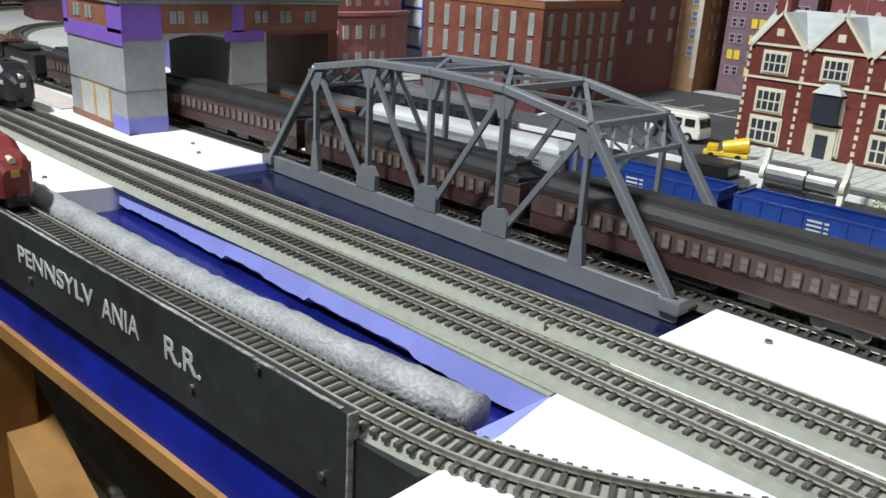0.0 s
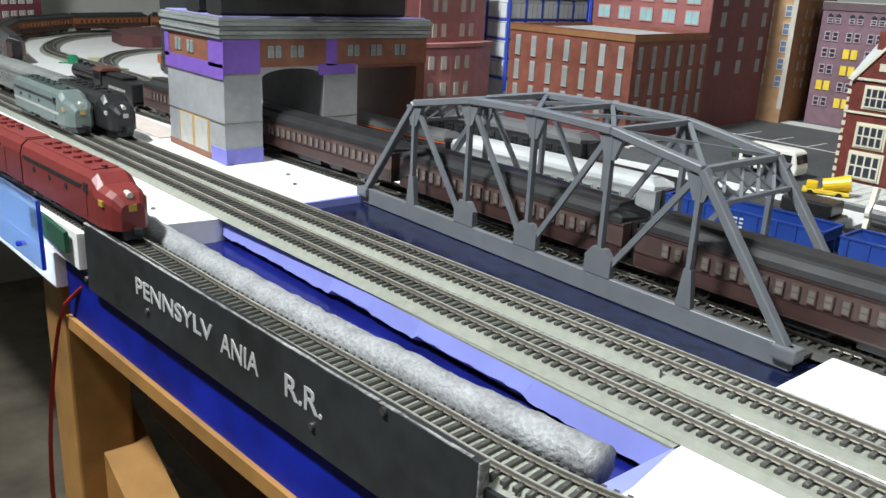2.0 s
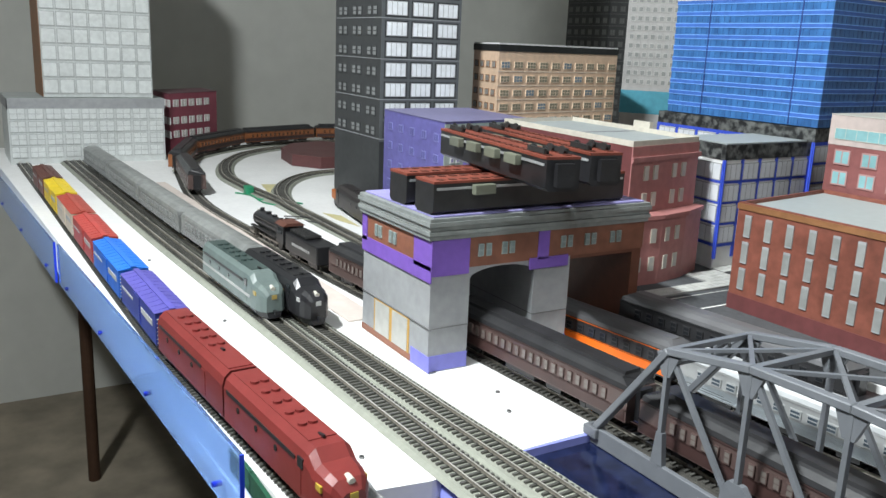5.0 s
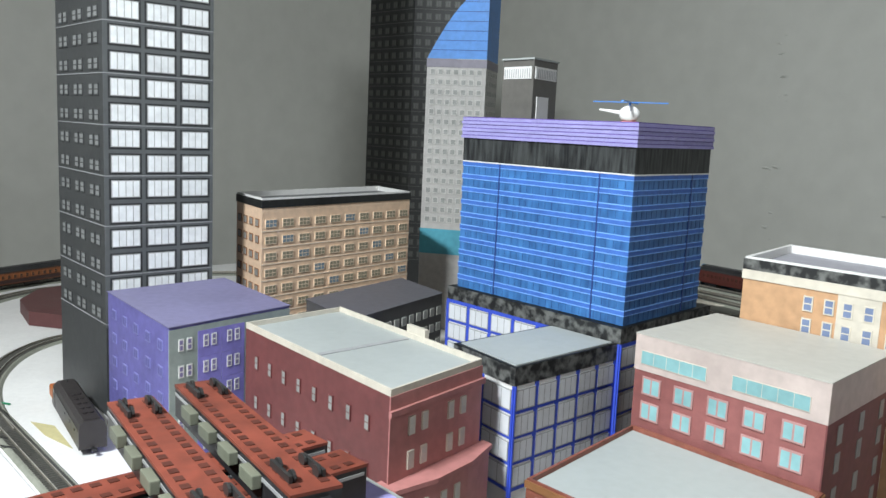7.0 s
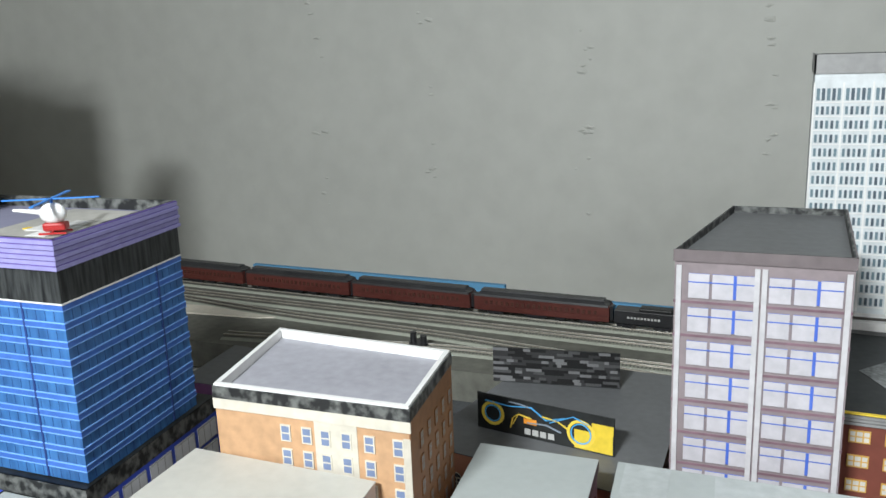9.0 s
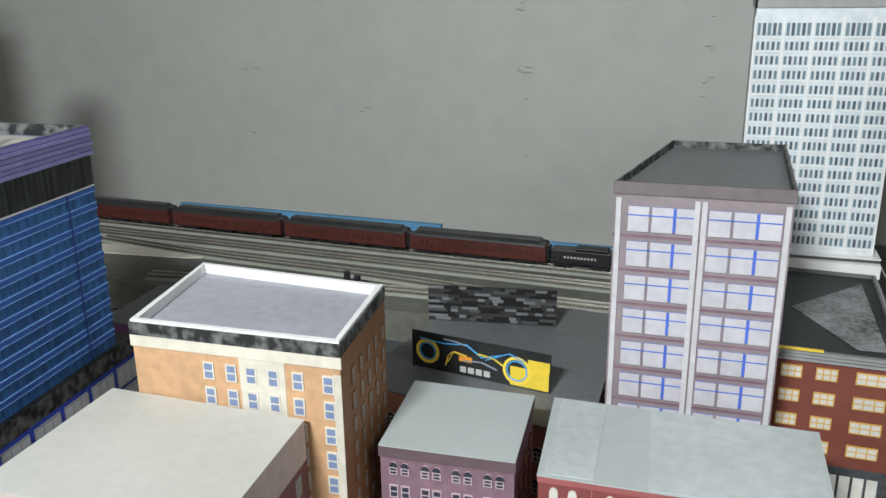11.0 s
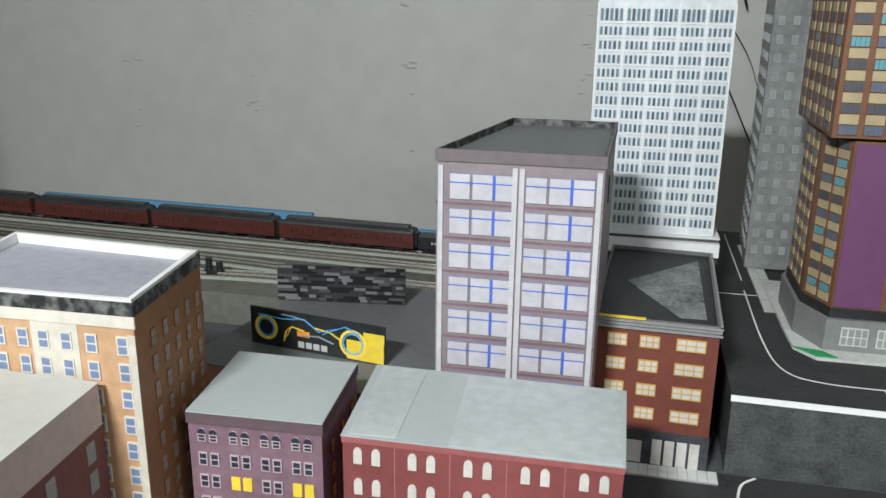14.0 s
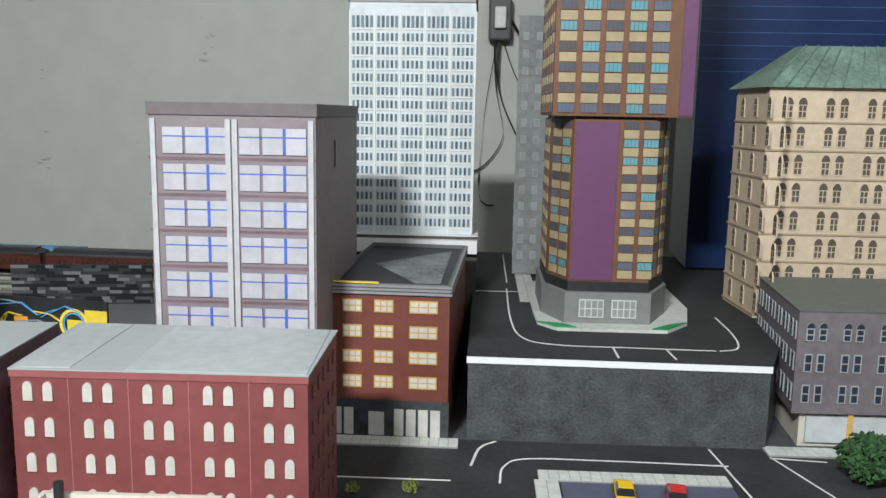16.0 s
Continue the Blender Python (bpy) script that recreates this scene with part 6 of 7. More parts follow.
# flat cars and loads on the siding
flat = thing("flat_car", "long black flat car with a black box cover", "model railway car")
bm = bmesh.new()
box(bm, -0.14, 0.14, -0.0165, 0.0165, 0.0125, 0.0185)
part("deck", bevel(bm, 0.001), PLASTB, flat)
bm = bmesh.new()
box(bm, 0.092, 0.136, -0.0145, 0.0145, 0.0187, 0.031)
part("box_cover", bevel(bm, 0.002), PLASTB, flat)
for s in (-1, 1):
    truck(flat, s * 0.105)
    coupler(flat, s * 0.14, s)
flat.matrix_world = on(FLT, -0.385)
gon = thing("flat_car", "grey flat car carrying a silver motor with white plastic wheels", "model railway car")
bm = bmesh.new()
box(bm, -0.075, 0.075, -0.0165, 0.0165, 0.0125, 0.017)
part("deck", bm, STEELB, gon)
bm = bmesh.new()
rod(bm, (-0.062, 0, 0.030), (-0.03, 0, 0.030), 0.0115, 18)
rod(bm, (-0.03, 0, 0.030), (-0.006, 0, 0.030), 0.0085, 18)
part("motor", bm, mat("motor_silver", (0.42, 0.42, 0.42), 0.3, 0.8), gon)
NYLON = mat("cream_nylon", (0.72, 0.72, 0.6), 0.5, var=0.05)
for x, a in ((-0.067, 20), (-0.001, -10)):
    bm = bmesh.new()
    rod(bm, (x - 0.002, 0, 0.030), (x + 0.002, 0, 0.030), 0.007, 16)
    beam(bm, (x, -0.004, 0.016), (x, 0.004, 0.050), 0.004, 0.006)
    part("plastic_wheel", bm, NYLON, gon)
for s in (-1, 1):
    truck(gon, s * 0.05)
gon.matrix_world = on(FLT, -0.155)
yl = thing("toy_mixer_truck", "yellow toy truck with rounded drum", "toy truck")
bm = bmesh.new()
box(bm, -0.028, 0.028, -0.009, 0.009, 0.004, 0.009)
part("chassis", bevel(bm, 0.001), YELLOW, yl)
bm = bmesh.new()
rod(bm, (-0.004, 0, 0.014), (0.028, 0, 0.021), 0.0085, 16, 0, 0.0105)
part("drum", bm, mat("yellow_plastic", (0.75, 0.5, 0.02), 0.35, var=0.06), yl)
bm = bmesh.new()
box(bm, -0.024, -0.010, -0.008, 0.008, 0.009, 0.018)
part("cab", bevel(bm, 0.002), mat("yellow_plastic", (0.75, 0.5, 0.02), 0.35, var=0.06), yl)
for x in (-0.018, 0.016):
    bm = bmesh.new()
    for s in (-1, 1):
        rod(bm, (x, s * 0.009 - 0.0015, 0.004), (x, s * 0.009 + 0.0015, 0.004), 0.004, 12)
    part("wheels", bm, PLASTB, yl)
yl.matrix_world = pose(-0.287, 0.848, 0.9305, 0, 0, 25) @ Matrix.Scale(0.72, 4)

coach("dark passenger car with grey roof under the gatehouse", ROOFB, mat("grey_car_roof", (0.12, 0.12, 0.125), 0.4), on(FLT, -0.64), stripe=ROOFB, monitor=False)

# overturned cars stacked on the gatehouse roof
def upset_car(label, L, m, short=False):
    th = thing("overturned_car", label, "model railway car", group="overturned cars")
    h = L / 2
    bm = bmesh.new()
    w = 0.0172
    prism(bm, [(-w, 0.004), (-w + 0.004, 0.0), (w - 0.004, 0.0), (w, 0.004), (w, 0.036), (-w, 0.036)], -h, h)
    part("body", bm, PLASTB if not short else STEELB, th)
    bm = bmesh.new()
    box(bm, -h, h, -w - 0.0006, w + 0.0006, 0.036, 0.039)
    part("floor", bm, PRIMER, th, "brick red underside")
    n = int(L / 0.013)
    for i in range(n):
        for y in (-0.010, 0.010):
            bm = bmesh.new()
            x = -h + 0.012 + i * (L - 0.024) / (n - 1)
            box(bm, x - 0.0035, x + 0.0035, y - 0.003, y + 0.003, 0.0385, 0.0398)
            part("floor_slot", bm, mat("dark_oxide", (0.08, 0.02, 0.012), 0.6), th)
    rng_ = random.Random(int(L * 1000))
    for i in range(4 if not short else 1):
        bm = bmesh.new()
        x = -h * 0.55 + i * h * 0.36
        box(bm, x - 0.012, x + 0.012, -w - 0.008, -w - 0.0008, 0.022, 0.034)
        part("equipment_box", bevel(bm, 0.001), mat("olive_box", (0.15, 0.16, 0.12), 0.5), th)
    bm = bmesh.new()
    box(bm, -h + 0.003, h - 0.003, -w - 0.0012, -w - 0.0004, 0.0285, 0.0315)
    part("silver_band", bm, SILVER, th)
    for s in (-1, 1):
        if short:
            break
        t = bmesh.new()
        x = s * (h - 0.03)
        for y in (-0.0115, 0.0115):
            box(t, x - 0.016, x + 0.016, y - 0.0012, y + 0.0012, 0.040, 0.046)
        for d in (-0.011, 0.011):
            for y in (-0.0085, 0.0085):
                rod(t, (x + d, y - 0.001, 0.0435), (x + d, y + 0.001, 0.0435), 0.0052, 12)
        part("bogie", t, STEELB, th)
        bm = bmesh.new()
        box(bm, min(s * h, s * (h + 0.006)), max(s * h, s * (h + 0.006)), -0.009, 0.009, 0.006, 0.032)
        part("diaphragm", bm, PLASTB, th)
    th.matrix_world = m
    return th


for x, y, a in ((-0.845, 0.604, 91), (-0.791, 0.604, 91)):
    upset_car("overturned black car with brick red underside", 0.24, pose(x, y, 1.0575, 0, 0, a) @ Matrix.Diagonal((1, 1, 0.82, 1)), True)
for y, dx in ((0.583, 0.026), (0.645, 0.012)):
    upset_car("long overturned black car with brick red slotted underside", 0.245, pose(-0.832 + dx, y, 1.0906, 0, 0, -8) @ Matrix.Diagonal((1, 1, 0.8, 1)))

# ---- city ground and streets ----
bm = bmesh.new()
slab(bm, [(-1.30, 0.772), (-0.68, 0.785), (-0.40, 0.822), (1.19, 0.832), (1.19, 2.24), (-1.30, 2.24)], 0.9005, CITY - 0.0015)
tagged(part("city_base", bm, FOAM, None), "white foam board base of the card city", "base board", kind="structure")
bm = bmesh.new()
slab(bm, [(-1.29, 0.774), (-0.68, 0.788), (-0.40, 0.825), (1.18, 0.835), (1.18, 2.23), (-1.29, 2.23)], CITY - 0.0015, CITY)
tagged(part("street", bm, STREETG, None), "dark grey printed street sheet", "street", kind="structure")


def flat_strip(name, pts, m, z, label, t=0.0012, cat="pavement"):
    b_ = bmesh.new()
    slab(b_, pts, z, z + t)
    return tagged(part(name, b_, m, None), label, cat, kind="structure")


def line_on(p, q, z, w=0.0022, curve=()):
    b_ = bmesh.new()
    pts = smooth_path([(*p, 0), *[(*c_, 0) for c_ in curve], (*q, 0)], 0.006)
    sweep(b_, [(a.x, a.y, z) for a in pts], [(-w / 2, 0), (w / 2, 0), (w / 2, 0.0004), (-w / 2, 0.0004)])
    return tagged(part("road_line", b_, LINE, None), "hand-painted white road line", "road line", kind="structure")


TILEM = {}


def paved(x0, x1, y0, y1, z, step=0.011, m=None):
    """A pavement of small square slabs with open joints."""
    base = bmesh.new()
    box(base, x0, x1, y0, y1, z, z + 0.002)
    pv = tagged(part("pavement", base, card("joint_grey", 0.3, 0.3, 0.29), None), "pale printed pavement with square slabs", "pavement", kind="structure")
    nx, ny = max(1, round((x1 - x0) / step)), max(1, round((y1 - y0) / step))
    sx, sy = (x1 - x0) / nx, (y1 - y0) / ny
    k = (round(sx, 5), round(sy, 5))
    if k not in TILEM:
        b_ = bmesh.new()
        box(b_, -sx * 0.46, sx * 0.46, -sy * 0.46, sy * 0.46, 0, 0.0006)
        me = bpy.data.meshes.new("slab")
        b_.to_mesh(me)
        b_.free()
        me.materials.append(m or CURB)
        TILEM[k] = me
    for i in range(nx):
        for j in range(ny):
            ob = new("slab", TILEM[k])
            ob.parent = pv
            ob.location = (x0 + sx * (i + 0.5), y0 + sy * (j + 0.5), z + 0.0019)
    return pv


paved(-0.858, -0.795, 0.925, 0.98, CITY)
paved(-0.82, -0.795, 0.79, 0.925, CITY)
paved(-0.868, -0.845, 0.985, 1.2, CITY)
for i in range(5):
    line_on((-0.785 + i * 0.0, 0.962 + i * 0.012), (-0.745, 0.962 + i * 0.012), CITY + 0.0002, 0.005)
line_on((-0.742, 0.80), (-0.742, 0.95), CITY + 0.0002, 0.003)
line_on((-0.785, 0.79), (-0.785, 0.955), CITY + 0.0002, 0.0015)
for i in range(6):
    line_on((-0.52 + 0.045 * i, 1.08), (-0.52 + 0.045 * i, 1.14), CITY + 0.0002, 0.0015)
line_on((-0.53, 1.08), (-0.28, 1.08), CITY + 0.0002, 0.0015)
flat_strip("pavement", [(-0.575, 1.045), (-0.532, 0.862), (-0.526, 0.862), (-0.565, 1.06)], CURB, CITY, "pale pavement strip beside the brick building")
flat_strip("pavement", [(-0.56, 1.235), (-0.15, 1.235), (-0.15, 1.265), (-0.56, 1.265)], CURB, CITY, "pale pavement before the card buildings")
# lower street by the terrace
flat_strip("street", [(-0.22, 1.42), (0.62, 1.40), (0.62, 1.575), (-0.22, 1.572)], ASPH, CITY, "black card street with hand-painted lines", cat="street")
paved(-0.20, -0.045, 1.545, 1.57, CITY + 0.0012)
line_on((-0.2, 1.462), (-0.05, 1.462), CITY + 0.0014)
line_on((0.0, 1.46), (0.25, 1.522), CITY + 0.0014, curve=((0.005, 1.50), (0.03, 1.523), (0.12, 1.525)))
line_on((-0.03, 1.50), (0.0, 1.572), CITY + 0.0014, 0.003, curve=((-0.02, 1.55),))
line_on((0.25, 1.43), (0.238, 1.57), CITY + 0.0014)
line_on((0.34, 1.43), (0.30, 1.555), CITY + 0.0014)
line_on((0.30, 1.548), (0.36, 1.542), CITY + 0.0014)
paved(0.04, 0.236, 1.468, 1.492, CITY + 0.0012)
paved(0.035, 0.06, 1.40, 1.468, CITY + 0.0012)
bm = bmesh.new()
box(bm, 0.062, 0.236, 1.40, 1.467, CITY + 0.0012, CITY + 0.0022)
tagged(part("parking_court", bm, card("blue_grey_court", 0.09, 0.10, 0.15), None), "blue-grey ribbed parking court", "parking", kind="structure")
paved(0.30, 0.62, 1.553, 1.578, CITY + 0.0012)
# terrace streets
line_on((0.018, 1.95), (0.26, 1.625), 1.0302, curve=((0.018, 1.75), (0.03, 1.66), (0.07, 1.632), (0.16, 1.628)))
line_on((0.26, 1.625), (0.30, 1.80), 1.0302, curve=((0.285, 1.64), (0.297, 1.70)))
line_on((0.135, 1.585), (0.135, 1.63), 1.0302)
line_on((0.20, 1.585), (0.197, 1.63), 1.0302)
line_on((0.02, 2.0), (0.02, 2.28), 1.0302)
line_on((-0.03, 1.93), (0.06, 1.93), 1.0302)
plinth = bmesh.new()
slab(plinth, [(0.05, 1.79), (0.052, 1.73), (0.075, 1.70), (0.215, 1.70), (0.25, 1.745), (0.27, 1.83), (0.27, 2.0), (0.05, 2.0)], 1.03, 1.034)
tagged(part("pavement", plinth, CURB, None), "pale stone pavement round the octagonal tower", "pavement", kind="structure")
GRASS = mat("green_felt", (0.02, 0.28, 0.09), 0.9, var=0.2, grain=200, bump=0.3)
for pts in ([(0.052, 1.728), (0.075, 1.702), (0.10, 1.702), (0.085, 1.72)], [(0.195, 1.702), (0.215, 1.702), (0.248, 1.742), (0.225, 1.73)]):
    flat_strip("grass_patch", pts, GRASS, 1.034, "bright green felt lawn", 0.0015, "lawn")
paved(0.035, 0.062, 1.86, 2.2, 1.0302)

# toy cars
def toy_car(label, col, m):
    th = thing("toy_car", label, "toy car", group="toy cars")
    pm = mat(label.replace(" ", "_"), col, 0.3, var=0.05)
    bm = bmesh.new()
    prism(bm, [(-0.024, 0.003), (0.024, 0.003), (0.025, 0.007), (0.017, 0.009), (-0.022, 0.0092), (-0.025, 0.006)], -0.0098, 0.0098, axis="y")
    part("body", bevel(bm, 0.0012, 1), pm, th)
    bm = bmesh.new()
    hexa(bm, [(-0.018, -0.009, 0.009), (0.012, -0.009, 0.009), (0.012, 0.009, 0.009), (-0.018, 0.009, 0.009), (-0.012, -0.0072, 0.0145), (0.004, -0.0072, 0.0145), (0.004, 0.0072, 0.0145), (-0.012, 0.0072, 0.0145)])
    part("cabin", bm, GLOSSW, th)
    bm = bmesh.new()
    box(bm, -0.0118, 0.0038, -0.007, 0.007, 0.0145, 0.0153)
    part("roof", bm, pm, th)
    for x in (-0.015, 0.015):
        for s in (-1, 1):
            bm = bmesh.new()
            rod(bm, (x, s * 0.009 - 0.0014, 0.0036), (x, s * 0.009 + 0.0014, 0.0036), 0.0036, 12)
            part("wheel", bm, PLASTB, th)
    th.matrix_world = m
    return th


toy_car("yellow toy car on the parking court", (0.78, 0.50, 0.01), pose(0.122, 1.437, CITY + 0.0022, 0, 0, 85))
toy_car("red toy car on the parking court", (0.55, 0.02, 0.02), pose(0.172, 1.432, CITY + 0.0022, 0, 0, 80))

bus = thing("toy_van", "white toy step van with dark windows", "toy van")
bm = bmesh.new()
prism(bm, [(-0.034, 0.005), (0.034, 0.005), (0.035, 0.013), (0.031, 0.0295), (0.027, 0.0315), (-0.031, 0.0315), (-0.034, 0.029)], -0.0135, 0.0135, axis="y")
VANW = mat("ivory_plastic", (0.74, 0.73, 0.66), 0.4, var=0.05)
part("body", bevel(bm, 0.0012, 1), VANW, bus)
for x0, x1 in ((-0.029, -0.017), (-0.013, -0.003), (0.002, 0.012), (0.016, 0.028)):
    for s in (-1, 1):
        bm = bmesh.new()
        box(bm, x0, x1, s * 0.0135 - 0.0005, s * 0.0135 + 0.0005, 0.0185 if x0 > -0.01 else 0.0075 + 0.008, 0.027)
        part("window", bm, GLOSSW, bus)
bm = bmesh.new()
hexa(bm, [(0.0325, -0.0115, 0.018), (0.0345, -0.0115, 0.018), (0.0345, 0.0115, 0.018), (0.0325, 0.0115, 0.018), (0.030, -0.0115, 0.027), (0.0322, -0.0115, 0.027), (0.0322, 0.0115, 0.027), (0.030, 0.0115, 0.027)])
part("windscreen", bm, GLOSSW, bus)
for x in (-0.02, 0.021):
    for s in (-1, 1):
        bm = bmesh.new()
        rod(bm, (x, s * 0.0125 - 0.002, 0.006), (x, s * 0.0125 + 0.002, 0.006), 0.006, 14)
        w_ = part("wheel", bm, PLASTB, bus)
        bm = bmesh.new()
        rod(bm, (x, s * 0.0146 - 0.0004, 0.006), (x, s * 0.0146 + 0.0004, 0.006), 0.003, 10)
        part("hub", bm, SILVER, w_)
bus.matrix_world = pose(-0.368, 0.893, CITY, 0, 0, 2) @ Matrix.Scale(0.92, 4)


def shrub(label, x, y, z, r, h, leaf_m, n=420, seed=1, trunk=True, name="model_tree"):
    th = thing(name, label, "model tree", Matrix.Translation((x, y, z)))
    rng_ = random.Random(seed)
    if trunk:
        bm = bmesh.new()
        rod(bm, (0, 0, 0), (0, 0, h * 0.5), r * 0.09, 8, 0, r * 0.05)
        for k in range(5):
            a = k * 1.3
            rod(bm, (0, 0, h * 0.3), (math.cos(a) * r * 0.5, math.sin(a) * r * 0.5, h * 0.65), r * 0.04, 6, 0, r * 0.02)
        part("trunk", bm, mat("twig_brown", (0.08, 0.05, 0.03), 0.8), th)
    verts, faces = [], []
    for i in range(n):
        while True:
            p = Vector((rng_.uniform(-1, 1), rng_.uniform(-1, 1), rng_.uniform(-1, 1)))
            if 0.35 < p.length < 1 + 0.15 * math.sin(5 * p.x + 3 * p.y):
                break
        c = Vector((p.x * r, p.y * r, h * 0.58 + p.z * h * 0.42))
        s = r * rng_.uniform(0.09, 0.17)
        q = Matrix.Rotation(rng_.uniform(0, 6), 3, Vector((rng_.uniform(-1, 1), rng_.uniform(-1, 1), rng_.uniform(-1, 1))).normalized())
        k = len(verts)
        for a in ((1, 0, 0), (-0.6, 0.8, 0.1), (-0.6, -0.8, -0.1), (0.1, 0.1, 0.9)):
            verts.append(c + q @ (Vector(a) * s))
        faces += [(k, k + 1, k + 2), (k, k + 1, k + 3), (k + 1, k + 2, k + 3), (k, k + 2, k + 3)]
    me = bpy.data.meshes.new("crown")
    me.from_pydata(verts, [], faces)
    part_of("crown", me, leaf_m, th)
    return th


LEAF = mat("dark_foam_leaves", (0.03, 0.09, 0.025), 0.8, var=0.3, grain=200)
LEAFY = mat("yellow_green_leaves", (0.22, 0.26, 0.04), 0.8, var=0.3, grain=200)
shrub("bushy dark green model tree beside the street", 0.385, 1.492, CITY, 0.034, 0.05, LEAF, 900, 2)
shrub("small yellow-green model bush", -0.088, 1.43, CITY, 0.009, 0.016, LEAFY, 120, 3, False, "model_bush")
shrub("small yellow-green model bush", -0.145, 1.425, CITY, 0.008, 0.013, LEAFY, 120, 4, False, "model_bush")
shrub("small green model bush beside the toy van", -0.415, 0.915, CITY, 0.012, 0.022, LEAF, 200, 5, False, "model_bush")
shrub("small yellow-green model bush on the flat car", -0.128, 0.798, 0.9256, 0.006, 0.012, LEAFY, 90, 6, False, "model_bush")

# ---- red tudor townhouse ----
TUD = (-0.322, 0.93, 1.031)
td = thing("tudor_house", "red brick plastic townhouse with gables and cream stone windows", "model building")
TB = mat("tudor_red_plastic", (0.15, 0.03, 0.022), 0.5, var=0.2, grain=160, bump=0.15)
TC = mat("cream_stone_plastic", (0.62, 0.58, 0.45), 0.55, var=0.1)
TR = mat("pale_slate_roof", (0.50, 0.52, 0.52), 0.6, var=0.15)
X0, Y0, ZT = TUD
bm = bmesh.new()
box(bm, X0, X0 + 0.30, Y0, Y0 + 0.10, CITY, ZT)
part("wall", bm, TB, td)
ft = Face((X0, Y0), (X0 + 0.30, Y0), CITY, ZT)
bm = bmesh.new()
prism(bm, [(Y0 - 0.002, ZT), (Y0 + 0.102, ZT), (Y0 + 0.05, ZT + 0.034)], X0 - 0.002, X0 + 0.302)
part("main_roof", bm, TR, td, "pale slate roof")
for i, gx in enumerate((0.03, 0.089, 0.148, 0.207, 0.266)):
    bm = bmesh.new()
    prism(bm, [(X0 + gx - 0.026, ZT), (X0 + gx + 0.026, ZT), (X0 + gx, ZT + 0.030)], Y0 - 0.0015, Y0 + 0.045, axis="y")
    part("gable", bm, TB, td)
    for s in (-1, 1):
        bm = bmesh.new()
        beam(bm, (X0 + gx + s * 0.0275, Y0 - 0.0005, ZT - 0.001), (X0 + gx, Y0 - 0.0005, ZT + 0.0325), 0.006, 0.0025)
        part("gable_coping", bm, TC, td, "cream gable coping")
        bm = bmesh.new()
        hexa(bm, [(X0 + gx, Y0 + 0.002, ZT + 0.0305), (X0 + gx + s * 0.027, Y0 + 0.002, ZT + 0.0005), (X0 + gx + s * 0.027, Y0 + 0.048, ZT + 0.0005), (X0 + gx, Y0 + 0.048, ZT + 0.0305),
                  (X0 + gx, Y0 + 0.002, ZT + 0.0325), (X0 + gx + s * 0.0275, Y0 + 0.002, ZT + 0.0022), (X0 + gx + s * 0.0275, Y0 + 0.048, ZT + 0.0022), (X0 + gx, Y0 + 0.048, ZT + 0.0325)])
        part("gable_roof", bm, TR, td)
    bm = bmesh.new()
    rod(bm, (X0 + gx, Y0, ZT + 0.032), (X0 + gx, Y0, ZT + 0.044), 0.0016, 8, 0, 0.0005)
    part("finial", bm, TC, td)
    bm = bmesh.new()
    ft.block(bm, gx - 0.0035, gx + 0.0035, ZT + 0.010, ZT + 0.017, 0.001, 0.0024)
    part("shield", bm, TC, td)
    for z, w, h_ in ((0.994 + 0.012, 0.024, 0.019), (0.968, 0.026, 0.021), (0.937, 0.030, 0.024)):
        bm = bmesh.new()
        ft.block(bm, gx - w / 2 - 0.002, gx + w / 2 + 0.002, z - 0.002, z + h_ + 0.002, -0.0002, 0.0013)
        part("window_surround", bm, TC, td)
        grid(td, Face((X0, Y0 - 0.0013), (X0 + 0.3, Y0 - 0.0013), 0, 1), 1, 1, (gx, gx), (z, z), w, h_, TC, GLASSD, 4, 2, 0, 0.07)
for z in (1.0315, 0.999):
    bm = bmesh.new()
    ft.block(bm, 0, 0.3, z, z + 0.002, -0.0002, 0.0018)
    part("string_course", bm, TC, td)
for gx in (0.089, 0.207):
    bm = bmesh.new()
    ft.block(bm, gx - 0.012, gx + 0.012, 0.966, 0.994, 0, 0.010)
    part("oriel", bm, GLASSD, td, "dark leaded oriel window")
    bm = bmesh.new()
    hexa(bm, [(X0 + gx - 0.014, Y0 - 0.012, 0.994), (X0 + gx + 0.014, Y0 - 0.012, 0.994), (X0 + gx + 0.014, Y0, 0.994), (X0 + gx - 0.014, Y0, 0.994), (X0 + gx - 0.006, Y0 - 0.003, 1.003), (X0 + gx + 0.006, Y0 - 0.003, 1.003), (X0 + gx + 0.006, Y0, 1.003), (X0 + gx - 0.006, Y0, 1.003)])
    part("oriel_roof", bm, TR, td)
    bm = bmesh.new()
    ft.block(bm, gx - 0.013, gx + 0.013, 0.931, 0.963, 0, 0.004)
    part("porch", bm, TC, td, "cream stone porch")
    bm = bmesh.new()
    ft.block(bm, gx - 0.006, gx + 0.006, 0.931, 0.955, 0.003, 0.005)
    part("door", bm, GLASSD, td)
bm = bmesh.new()
box(bm, X0 + 0.002, X0 + 0.016, Y0 + 0.04, Y0 + 0.056, ZT, ZT + 0.045)
part("chimney", bm, TB, td)
rng = random.Random(12)
for u in (0.0015, 0.058, 0.119, 0.178, 0.237, 0.2985):
    for k in range(13):
        bm = bmesh.new()
        w = 0.0035 if k % 2 else 0.0022
        ft.block(bm, u - w / 2, u + w / 2, 0.932 + k * 0.0077, 0.9365 + k * 0.0077, -0.0002, 0.0008)
        part("quoin", bm, TC, td)
paved(-0.30, 0.02, 0.84, Y0 - 0.003, CITY)

